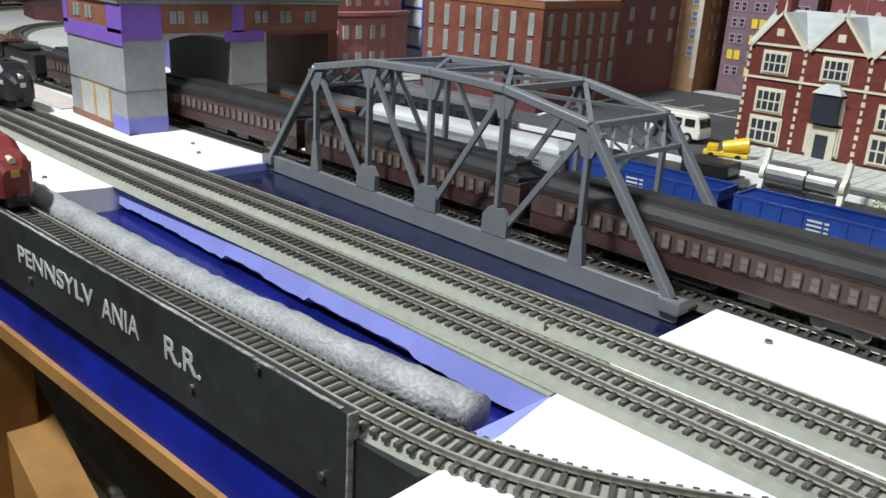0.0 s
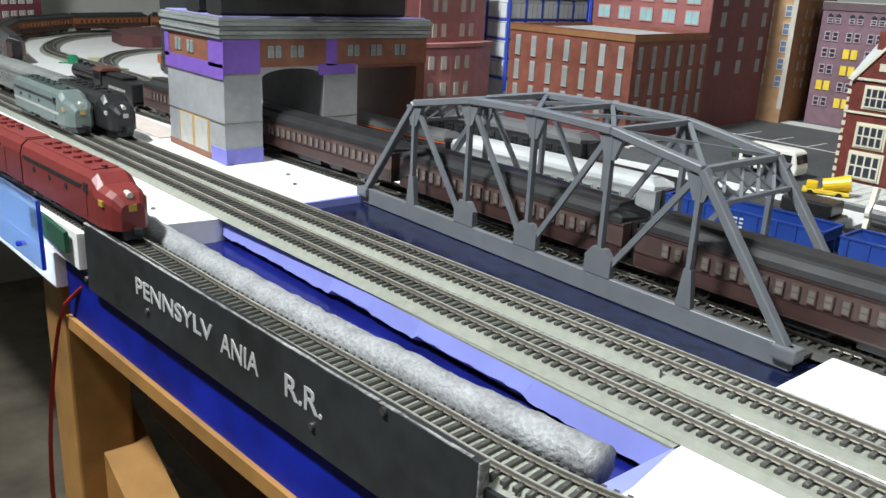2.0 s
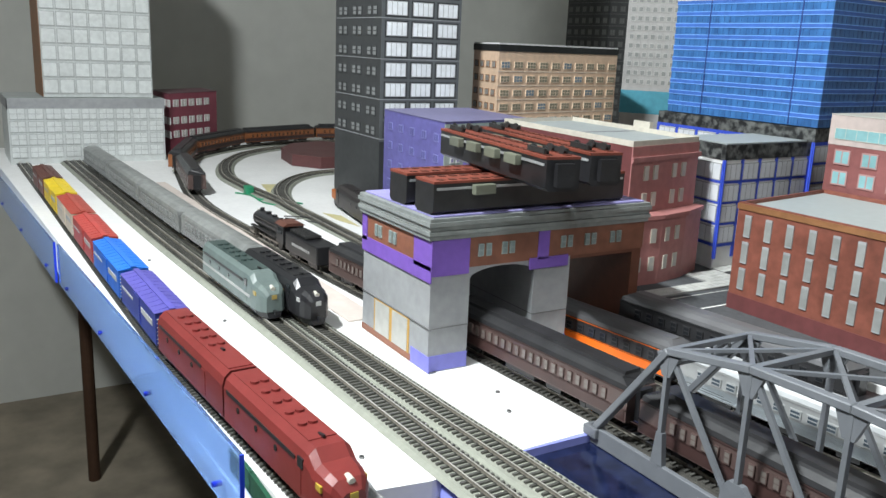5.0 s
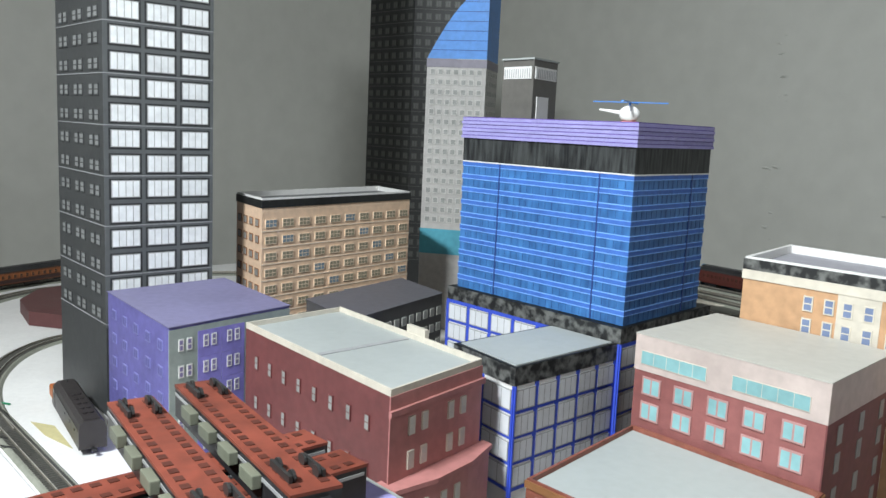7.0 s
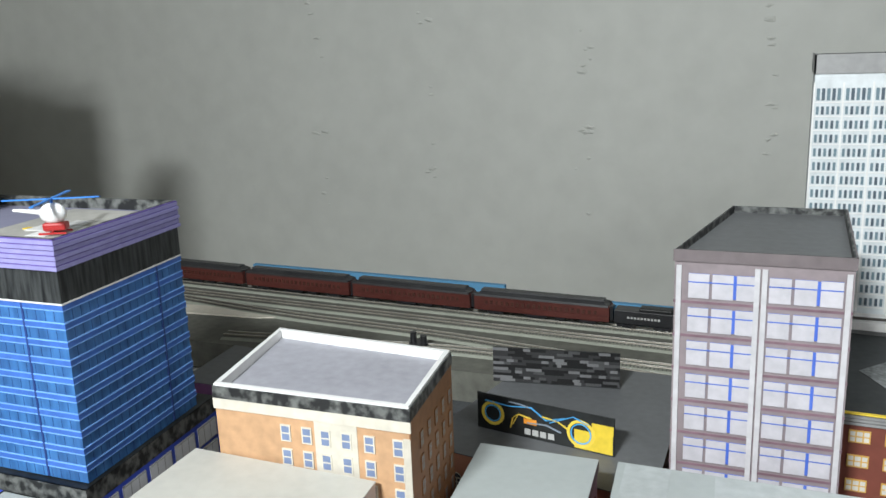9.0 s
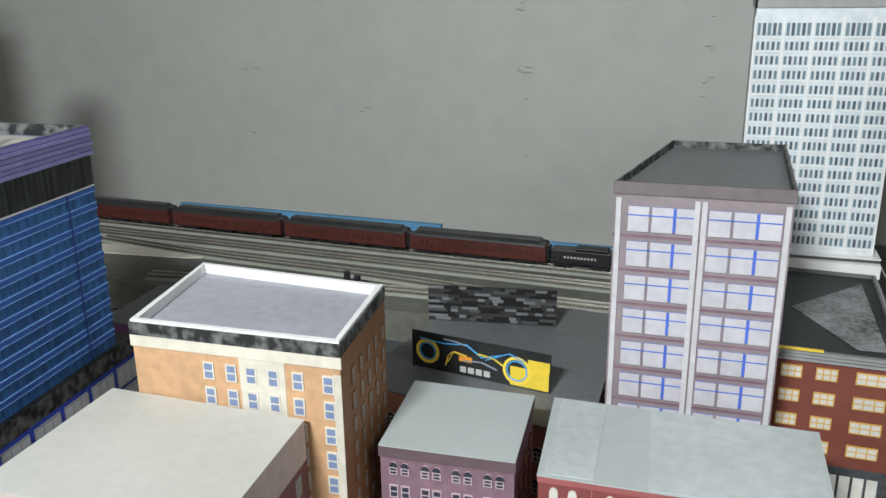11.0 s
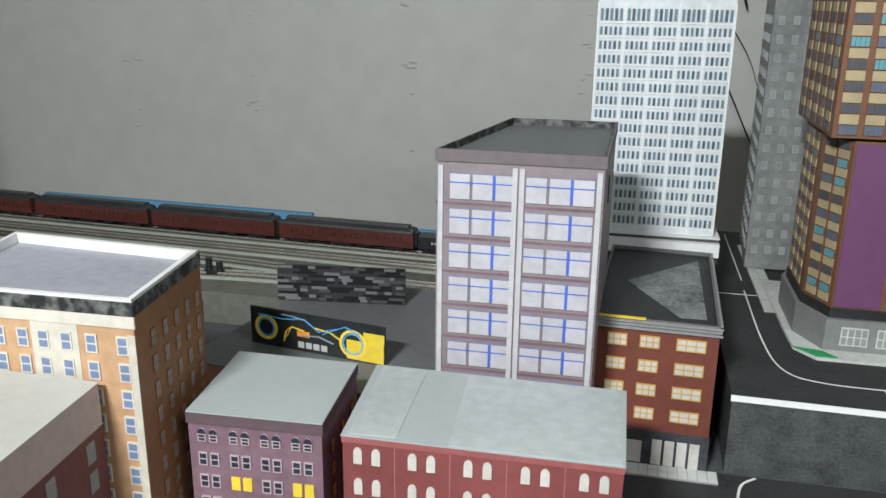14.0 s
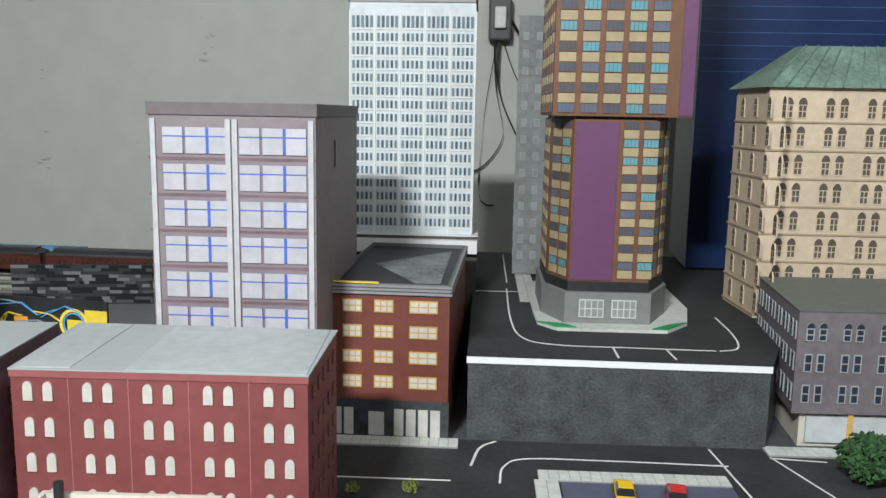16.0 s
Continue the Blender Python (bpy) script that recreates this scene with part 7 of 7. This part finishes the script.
# ---- roof items on the glass tower ----
pent = thing("lift_house", "grey card lift house with white doors and louvred vents", "model roof hut")
HL, HM, HR, HB = (-1.158, 1.236), (-1.092, 1.230), (-1.112, 1.302), (-1.160, 1.306)
bm = bmesh.new()
slab(bm, [HL, HM, HR, HB], 1.3523, 1.4465)
part("wall", bm, card("hut_grey", 0.13, 0.125, 0.115), pent)
bm = bmesh.new()
slab(bm, [(HL[0] - 0.002, HL[1] - 0.002), (HM[0] + 0.002, HM[1] - 0.002), (HR[0] + 0.002, HR[1] + 0.002), (HB[0] - 0.002, HB[1] + 0.002)], 1.4465, 1.449)
part("roof", bm, ROOFG, pent)
fS, fE = Face(HL, HM, 1.3, 1.4), Face(HM, HR, 1.3, 1.4)
for f in (fS, fE):
    bm = bmesh.new()
    f.block(bm, 0.004, f.w - 0.004, 1.420, 1.437, 0, 0.0012)
    part("vent", bm, WHITE, pent)
    for i in range(12):
        bm = bmesh.new()
        u = 0.007 + i * (f.w - 0.014) / 11
        f.block(bm, u - 0.0006, u + 0.0006, 1.4215, 1.434, 0.0008, 0.0018)
        part("louvre", bm, CARDG, pent)
    bm = bmesh.new()
    f.block(bm, -0.001, f.w + 0.001, 1.3524, 1.3575, 0, 0.0012)
    part("skirting", bm, BLACK, pent)
bm = bmesh.new()
fE.block(bm, 0.012, 0.048, 1.3575, 1.396, 0, 0.0014)
part("door", bm, WHITE, pent)
pad = bmesh.new()
slab(pad, [(-1.012, 1.184), (-0.884, 1.186), (-0.898, 1.352), (-1.022, 1.35)], 1.3524, 1.3532)
helipad = tagged(part("helipad", pad, card("helipad_grey", 0.42, 0.41, 0.38), None), "pale grey helipad sheet with white cross on the tower roof", "helipad")
for a in (0, 90):
    bm = bmesh.new()
    box(bm, -0.036, 0.036, -0.012, 0.012, 0, 0.0006)
    o_ = part("white_cross", bm, WHITE, helipad)
    o_.matrix_local = pose(-0.945, 1.256, 1.3533 + a * 0.000005, 0, 0, a + 4)
for x, y in ((-0.984, 1.25), (-0.912, 1.262)):
    bm = bmesh.new()
    box(bm, x - 0.003, x + 0.003, y - 0.004, y + 0.004, 1.3532, 1.3543)
    part("yellow_mark", bm, YELLOW, helipad)
he = thing("toy_helicopter", "white and red toy helicopter with blue rotor", "toy helicopter")
bm = bmesh.new()
bmesh.ops.create_uvsphere(bm, u_segments=14, v_segments=10, radius=0.0095, matrix=pose(0, 0, 0.018) @ Matrix.Diagonal((1.25, 0.9, 1.0, 1)))
part("cabin", bm, mat("white_plastic", (0.8, 0.8, 0.8), 0.3, var=0.03), he, smooth=True)
bm = bmesh.new()
box(bm, -0.009, 0.011, -0.006, 0.006, 0.003, 0.010)
part("belly", bevel(bm, 0.002), mat("deep_red_plastic", (0.35, 0.02, 0.02), 0.35), he)
bm = bmesh.new()
rod(bm, (-0.008, 0, 0.019), (-0.034, 0, 0.022), 0.0025, 8, 0, 0.0012)
part("tail_boom", bm, mat("white_plastic", (0.8, 0.8, 0.8), 0.3, var=0.03), he)
bm = bmesh.new()
for s in (-1, 1):
    rod(bm, (-0.012, s * 0.007, 0.001), (0.012, s * 0.007, 0.001), 0.001, 6)
    rod(bm, (0.0, s * 0.007, 0.001), (0.0, s * 0.004, 0.005), 0.0008, 6)
part("skid", bm, mat("deep_red_plastic", (0.35, 0.02, 0.02), 0.35), he)
bm = bmesh.new()
rod(bm, (0, 0, 0.026), (0, 0, 0.031), 0.0012, 8)
for a in (0, 90):
    v = Vector((math.cos(radians(a)), math.sin(radians(a)), 0)) * 0.042
    beam(bm, Vector((0, 0, 0.031)) - v, Vector((0, 0, 0.031)) + v, 0.0035, 0.0009 + a * 0.000003)
part("rotor", bm, mat("sky_blue_plastic", (0.05, 0.25, 0.75), 0.35), he)
he.matrix_world = pose(-0.93, 1.235, 1.3544, 0, 0, 25) @ Matrix.Scale(1.12, 4)

# ---- hoardings ----
hb = thing("picture_hoarding", "black card billboard printed with a blue and yellow futuristic motorcycle", "billboard")
P0, P1 = Vector((-0.606, 1.553, 0)), Vector((-0.427, 1.523, 0))
fh = Face(P0[:2], P1[:2], 1.045, 1.09)
bm = bmesh.new()
fh.block(bm, 0, fh.w, 1.0455, 1.0935, -0.002, 0.0)
part("board", bm, BLACK, hb)
bm = bmesh.new()
fh.block(bm, fh.w - 0.05, fh.w - 0.002, 1.047, 1.071, 0, 0.0003)
fh.block(bm, fh.w - 0.028, fh.w - 0.001, 1.071, 1.083, 0, 0.0003)
part("yellow_field", bm, YELLOW, hb)


def ring(u, z, r, t, m, nm):
    b_ = bmesh.new()
    loops = []
    for rr, o in ((r - t / 2, 0.0002), (r - t / 2, 0.001), (r + t / 2, 0.001), (r + t / 2, 0.0002)):
        loops.append([b_.verts.new(fh.at(u + rr * math.cos(math.pi * i / 12), z + rr * math.sin(math.pi * i / 12), o).translation) for i in range(24)])
    for k in range(3):
        for i in range(24):
            j = (i + 1) % 24
            b_.faces.new([loops[k][i], loops[k + 1][i], loops[k + 1][j], loops[k][j]])
    bmesh.ops.recalc_face_normals(b_, faces=b_.faces)
    part(nm, b_, m, hb)


CYAN = card("cyan_print", 0.08, 0.38, 0.75)
GOLDY = card("gold_yellow_print", 0.85, 0.62, 0.08)
ring(0.022, 1.069, 0.014, 0.004, GOLDY, "wheel_ring")
ring(0.140, 1.066, 0.016, 0.0035, GOLDY, "wheel_ring")
ring(0.140, 1.066, 0.0125, 0.0015, CYAN, "wheel_ring")
ring(0.022, 1.069, 0.0105, 0.0012, CYAN, "wheel_ring")
for nm, segs, t, m in (("cyan_streak", [((0.012, 1.085), (0.045, 1.083), (0.075, 1.087)), ((0.075, 1.087), (0.095, 1.074), (0.12, 1.082)), ((0.10, 1.072), (0.13, 1.086), (0.15, 1.080))], 0.003, CYAN),
                       ("yellow_streak", [((0.05, 1.06), (0.058, 1.075), (0.075, 1.072)), ((0.09, 1.078), (0.11, 1.076), (0.125, 1.068)), ((0.047, 1.055), (0.05, 1.068), (0.056, 1.074))], 0.0035, GOLDY),
                       ("grey_streak", [((0.045, 1.089), (0.06, 1.0885), (0.075, 1.086)), ((0.07, 1.066), (0.095, 1.068), (0.115, 1.062))], 0.004, card("steel_print", 0.25, 0.3, 0.36))):
    for s in segs:
        bm = bmesh.new()
        for a, b_ in zip(s, s[1:]):
            beam(bm, fh.at(a[0], a[1], 0.0006).translation, fh.at(b_[0], b_[1], 0.0006).translation, 0.0008, t, 0, fh.out)
        part(nm, bm, m, hb)
bm = bmesh.new()
fh.block(bm, 0.065, 0.082, 1.064, 1.071, 0, 0.0007)
part("orange_block", bm, card("orange_print", 0.8, 0.3, 0.03), hb)
for k in range(4):
    bm = bmesh.new()
    fh.block(bm, 0.066 + k * 0.0105, 0.074 + k * 0.0105, 1.050, 1.0575, 0, 0.0008)
    part("title_bar", bm, LETTER, hb, "pale bar in place of a title letter")
bm = bmesh.new()
fh.block(bm, 0.15, 0.156, 1.0455, 1.049, -0.02, -0.002)
fh.block(bm, 0.02, 0.026, 1.0455, 1.049, -0.02, -0.002)
part("foot", bm, BLACK, hb)
pb = thing("pixel_hoarding", "upright card hoarding printed with grey and black blocks", "billboard")
fp2 = Face((-0.634, 1.700), (-0.456, 1.722), 1.045, 1.1)
bm = bmesh.new()
fp2.block(bm, 0, fp2.w, 1.0455, 1.098, -0.002, 0)
part("board", bm, BLACK, pb)
rng = random.Random(21)
PX = [card("pixel_%s" % n_, v_, v_, v_ * 1.03, var=0.1, rough=0.85, spec=0.15) for n_, v_ in (("dark", 0.015), ("slate", 0.035), ("mid", 0.07), ("pale", 0.15))]
verts = {i: [] for i in range(4)}
for r in range(12):
    u = 0.0
    while u < fp2.w - 0.002:
        w = rng.choice((0.006, 0.010, 0.016, 0.022))
        k = rng.choice((0, 0, 1, 1, 2, 3))
        verts[k].append((u, min(u + w, fp2.w), 1.047 + r * 0.0042, 1.047 + r * 0.0042 + 0.0041))
        u += w
for k, rows in verts.items():
    bm = bmesh.new()
    for u0, u1, z0, z1 in rows:
        fp2.block(bm, u0, u1, z0, z1, 0, 0.0004 + 0.0001 * k)
    tagged(part("printed_block", bm, PX[k], pb), kind="stuff")

# ---- back of the layout ----
bm = bmesh.new()
slab(bm, [(-2.0, 1.86), (-0.29, 1.86), (-0.265, 2.24), (-2.0, 2.24)], 0.9305, BACK)
tagged(part("yard_base", bm, mat("yard_grey", (0.13, 0.13, 0.11), 0.85, var=0.2, grain=60), None), "raised grey-green yard base along the wall", "base board", kind="structure")
B1 = [(-2.0, 2.225), (-1.39, 2.185), (-0.8, 2.15), (-0.3, 2.125)]
B2 = [(-2.0, 2.155), (-1.39, 2.115), (-0.8, 2.08), (-0.3, 2.05)]
B3 = [(-1.5, 2.085), (-1.2, 2.04), (-0.85, 2.01), (-0.55, 1.97), (-0.3, 1.955)]
B4 = [(-1.25, 1.90), (-0.95, 1.93), (-0.7, 1.945), (-0.3, 1.90)]
for pts in (B1, B2, B3, B4):
    track("yard track on pale grey roadbed along the wall", pts, BACK)
strip = thing("blue_foam_strip", "blue foam board strip standing along the back edge", "foam strip")
FOAMB = mat("sky_blue_foam", (0.085, 0.25, 0.42), 0.7, var=0.08, grain=60)
for x0, x1, z1 in ((-1.40, -0.775, 1.037), (-0.775, -0.27, 1.021)):
    bm = bmesh.new()
    y0 = 2.222 - (x0 + 1.40) * 0.04
    y1 = 2.222 - (x1 + 1.40) * 0.04
    hexa(bm, [(x0, y0, BACK), (x1, y1, BACK), (x1, y1 + 0.012, BACK), (x0, y0 + 0.012, BACK), (x0, y0, z1), (x1, y1, z1), (x1, y1 + 0.012, z1), (x0, y0 + 0.012, z1)])
    part("strip", bm, FOAMB, strip)
BZ = BACK + 0.0085
MAROONC = mat("dark_maroon_car", (0.085, 0.022, 0.017), 0.4, var=0.2, grain=60)
for x in (-1.81, -1.528, -1.246, -0.964, -0.682):
    coach("maroon heavyweight passenger car with black roof along the wall", MAROONC, ROOFB, on(B1, x, BZ), stripe=MAROONC, frame_m=MAROONC, pane=mat("brown_dim_pane", (0.05, 0.03, 0.022), 0.25), L=0.272, n=21, win=(0.006, 0.008))
steam_engine("black steam locomotive pulling the maroon cars", on(B1, -0.36, BZ))
bm = bmesh.new()
slab(bm, [(-1.55, 2.04), (-1.28, 2.06), (-1.18, 2.035), (-1.25, 2.01), (-1.55, 1.99)], BACK, BACK + 0.003)
tagged(part("card_sheet", bm, CREAM, None), "cream card sheet lying on the yard base", "card sheet")
bm = bmesh.new()
rod(bm, (-0.86, 1.945, BACK + 0.005), (-0.86, 1.945, BACK + 0.01), 0.018, 20)
rod(bm, (-0.87, 1.945, BACK + 0.01), (-0.87, 1.945, BACK + 0.03), 0.006, 10)
rod(bm, (-0.85, 1.945, BACK + 0.01), (-0.85, 1.945, BACK + 0.024), 0.006, 10)
tagged(part("switch_motor", bm, PLASTB, None), "small black switch stand on the yard base", "switch stand")
bm = bmesh.new()
box(bm, -0.41, -0.34, 1.80, 1.835, 0.9305, 1.02)
tagged(part("green_girder", bevel(bm, 0.003), mat("signal_green", (0.015, 0.22, 0.06), 0.45), None), "bright green plastic machine beside the yard", "toy machine")
for i, (x, y, w, d, h_) in enumerate(((-1.0, 1.55, 0.10, 0.05, 0.05), (-0.93, 1.82, 0.09, 0.04, 0.04))):
    building("low grey card shed", [(x, y), (x + w, y), (x + w, y + d), (x, y + d)], CITY, CITY + h_, card("shed_grey", 0.1, 0.1, 0.1), ROOFD, 0, name="card_shed")

# wall adapter and cables
ad = thing("power_adapter", "black plug adapter with hanging cables on the wall", "power adapter")
bm = bmesh.new()
box(bm, -0.015, 0.045, 2.915, 2.96, 1.49, 1.60)
part("housing", bevel(bm, 0.006), mat("charcoal_plastic", (0.06, 0.06, 0.06), 0.5), ad)
bm = bmesh.new()
box(bm, 0.0, 0.03, 2.90, 2.916, 1.52, 1.575)
part("white_plug", bevel(bm, 0.004), mat("white_plug_plastic", (0.65, 0.65, 0.62), 0.4), ad)


def cable(pts, r, m, label, parent=None, name="cable"):
    fine = smooth_path(pts, 0.02)
    b_ = bmesh.new()
    sweep(b_, fine, [(r * math.cos(a * math.pi / 3), r * math.sin(a * math.pi / 3)) for a in range(6)])
    ob = part(name, b_, m, parent, label if parent else "")
    if not parent:
        tagged(ob, label, "cable")
    return ob


CABM = mat("black_cable", (0.015, 0.015, 0.016), 0.45)
for pts, r in (([(0.01, 2.93, 1.50), (0.02, 2.94, 1.35), (0.10, 2.945, 1.18), (0.16, 2.94, 1.06)], 0.005), ([(0.0, 2.93, 1.50), (0.01, 2.945, 1.36), (0.03, 2.945, 1.24), (-0.02, 2.945, 1.16), (-0.07, 2.945, 1.14)], 0.0028),
               ([(0.02, 2.93, 1.50), (0.06, 2.945, 1.40), (0.12, 2.945, 1.30), (0.17, 2.945, 1.15)], 0.0028), ([(0.01, 2.93, 1.50), (-0.02, 2.945, 1.30), (-0.03, 2.945, 1.08), (0.02, 2.945, 1.05)], 0.0025),
               ([(0.03, 2.92, 1.56), (0.07, 2.93, 1.50), (0.10, 2.94, 1.42)], 0.007)):
    cable(pts, r, CABM, "black cable", ad)
cable([(-0.01, 2.945, 1.60), (-0.02, 2.95, 1.9), (-0.02, 2.95, 2.45)], 0.004, CABM, "black cable", ad)
# plaster chips and filler marks
rng = random.Random(31)
verts, faces = [], []
for seam_x in (-0.775, -1.24, -1.62, -0.30):
    for k in range(26):
        z = rng.uniform(1.02, 2.3)
        x, s = seam_x + rng.gauss(0, 0.014), rng.uniform(0.003, 0.012)
        m_ = len(verts)
        nn = 7
        for i in range(nn):
            a = 2 * math.pi * i / nn
            rr = s * rng.uniform(0.5, 1.2)
            verts.append((x + math.cos(a) * rr * 1.5, 2.9592, z + math.sin(a) * rr * 0.7))
        verts.append((x, 2.9592 - s * 0.35, z))
        faces += [(m_ + i, m_ + (i + 1) % nn, m_ + nn) for i in range(nn)]
me = bpy.data.meshes.new("plaster_chips")
me.from_pydata(verts, [], faces)
tagged(part_of("plaster_chips", me, WALL, None), "raised filler and chipped paint marks on the wall", "wall marks", kind="stuff")

# ---- left yard clutter ----
hx = bmesh.new()
slab(hx, [(-2.25, 0.868), (-2.34, 0.93), (-2.38, 1.04), (-2.2, 1.12), (-2.06, 1.05), (-2.05, 0.90), (-2.12, 0.85)][::-1], 0.9005, 0.93)
tagged(part("turntable_base", hx, card("maroon_foam", 0.12, 0.045, 0.045), None), "maroon painted foam turntable base", "turntable")
bm = bmesh.new()
box(bm, -1.46, -1.14, 0.568, 0.622, 0.9005, 0.9085)
tagged(part("foam_strip", bevel(bm, 0.001), FOAM, None), "white foam strip beside the track", "foam strip")
bm = bmesh.new()
slab(bm, [(-1.95, 0.462), (-0.94, 0.476), (-0.94, 0.514), (-1.95, 0.498)], 0.9005, 0.902)
tagged(part("cream_strip", bm, mat("pinkish_board", (0.66, 0.58, 0.53), 0.7, var=0.08), None), "pale pinkish board strip between the tracks", "board strip")
GRW = mat("green_wire", (0.02, 0.25, 0.12), 0.5)
for pts in ([(-1.78, 0.60, 0.902), (-1.74, 0.62, 0.903), (-1.66, 0.62, 0.902), (-1.60, 0.65, 0.902)], [(-1.70, 0.62, 0.902), (-1.66, 0.66, 0.903), (-1.62, 0.69, 0.902)], [(-1.62, 0.78, 0.902), (-1.56, 0.74, 0.905), (-1.5, 0.75, 0.902)]):
    cable(pts, 0.0015, GRW, "loose green wire on the foam board", name="green_wire")
for pts in ([(-1.52, 0.61, 0.903), (-1.48, 0.64, 0.906), (-1.44, 0.66, 0.903)], [(-1.5, 0.605, 0.903), (-1.45, 0.63, 0.906), (-1.42, 0.655, 0.903)]):
    cable(pts, 0.0011, CABM, "loose black wire pair on the foam board", name="black_wire")
bm = bmesh.new()
box(bm, -1.775, -1.755, 0.615, 0.632, 0.9005, 0.918)
tagged(part("wire_connector", bevel(bm, 0.003), GRW, None), "small green wire connector", "connector")
for pts in ([(-1.535, 0.69), (-1.47, 0.69), (-1.40, 0.705), (-1.50, 0.712)], [(-1.87, 0.685), (-1.745, 0.662), (-1.755, 0.675), (-1.86, 0.72)]):
    flat_strip("paper_scrap", pts, card("ochre_scrap", 0.62, 0.56, 0.30), 0.9005, "cream and ochre map paper scrap", 0.0006, "paper")
gl = cab_diesel("dark diesel locomotive with orange nose beside the lavender building", mat("dark_loco", (0.035, 0.03, 0.03), 0.4), pose(-1.478, 0.735, 0.9008, 0, 0, 172), L=0.23)
bm = bmesh.new()
box(bm, 0.085, 0.116, -0.0178, 0.0178, 0.016, 0.034)
part("orange_nose", bevel(bm, 0.003), mat("signal_orange", (0.55, 0.16, 0.03), 0.45), gl, "orange nose band")
rng = random.Random(17)
SCREW = mat("steel_screw", (0.25, 0.25, 0.25), 0.4, 0.9)
for x, y in ((-0.66, 0.505), (-0.64, 0.352), (-0.70, 0.52), (-1.05, 0.53), (-1.2, 0.5), (-1.35, 0.49), (-1.5, 0.48), (-0.09, 0.55), (-0.02, 0.54), (-1.3, 0.60), (-1.0, 0.35), (-1.3, 0.33)):
    bm = bmesh.new()
    rod(bm, (x, y, 0.900), (x, y, 0.9016), 0.0022, 8)
    box(bm, x - 0.0016, x + 0.0016, y - 0.0003, y + 0.0003, 0.9016, 0.902)
    tagged(part("screw_head", bm, SCREW, None), "screw head in the foam board", "screw")
bm = bmesh.new()
rod(bm, (-0.175, 0.456, 0.8995), (-0.175, 0.456, 0.907), 0.0008, 8)
tagged(part("nail", bm, SCREW, None), "small nail standing in the track deck", "nail")

# ---- below and beside the table ----
crate = thing("plastic_crate", "white plastic lattice crate on the floor under the table", "crate")
CRW = mat("dusty_white_plastic", (0.62, 0.60, 0.54), 0.6)
for i in range(8):
    for y in (0.42, 0.80):
        bm = bmesh.new()
        box(bm, -1.05 + i * 0.1, -1.035 + i * 0.1, y, y + 0.012, 0.0, 0.5)
        part("upright", bm, CRW, crate)
for k in range(6):
    for y in (0.418, 0.798):
        bm = bmesh.new()
        box(bm, -1.055, -0.33, y, y + 0.016, 0.02 + k * 0.092, 0.034 + k * 0.092)
        part("rail", bm, CRW, crate)
bx = thing("cardboard_box", "brown cardboard box standing on the crate", "box")
bm = bmesh.new()
box(bm, -1.0, -0.40, 0.46, 0.78, 0.50, 0.70)
part("body", bevel(bm, 0.006), mat("brown_cardboard", (0.16, 0.085, 0.04), 0.8), bx)
bm = bmesh.new()
rod(bm, (-2.40, 0.375, 0), (-2.40, 0.375, 0.79), 0.016, 14)
tagged(part("steel_post", bm, mat("rusty_steel", (0.07, 0.035, 0.02), 0.6, 0.4), None), "thin rusty steel post below the table", "post")
cable([(-0.62, 0.285, 0.85), (-0.66, 0.27, 0.80), (-0.70, 0.26, 0.62), (-0.70, 0.27, 0.40), (-0.69, 0.3, 0.1)], 0.0022, mat("red_wire", (0.35, 0.01, 0.01), 0.4), "red wire hanging below the table edge", name="red_wire")
cable([(-0.70, 0.265, 0.42), (-0.64, 0.28, 0.55), (-0.58, 0.32, 0.62)], 0.0018, mat("red_wire", (0.35, 0.01, 0.01), 0.4), "red wire hanging below the table edge", name="red_wire")
bm = bmesh.new()
box(bm, -0.70, -0.61, 0.268, 0.2715, 0.882, 0.8995)
tagged(part("green_pad", bm, mat("dark_green_felt", (0.008, 0.07, 0.035), 0.9, grain=200), None), "green felt pad at the table corner", "pad")
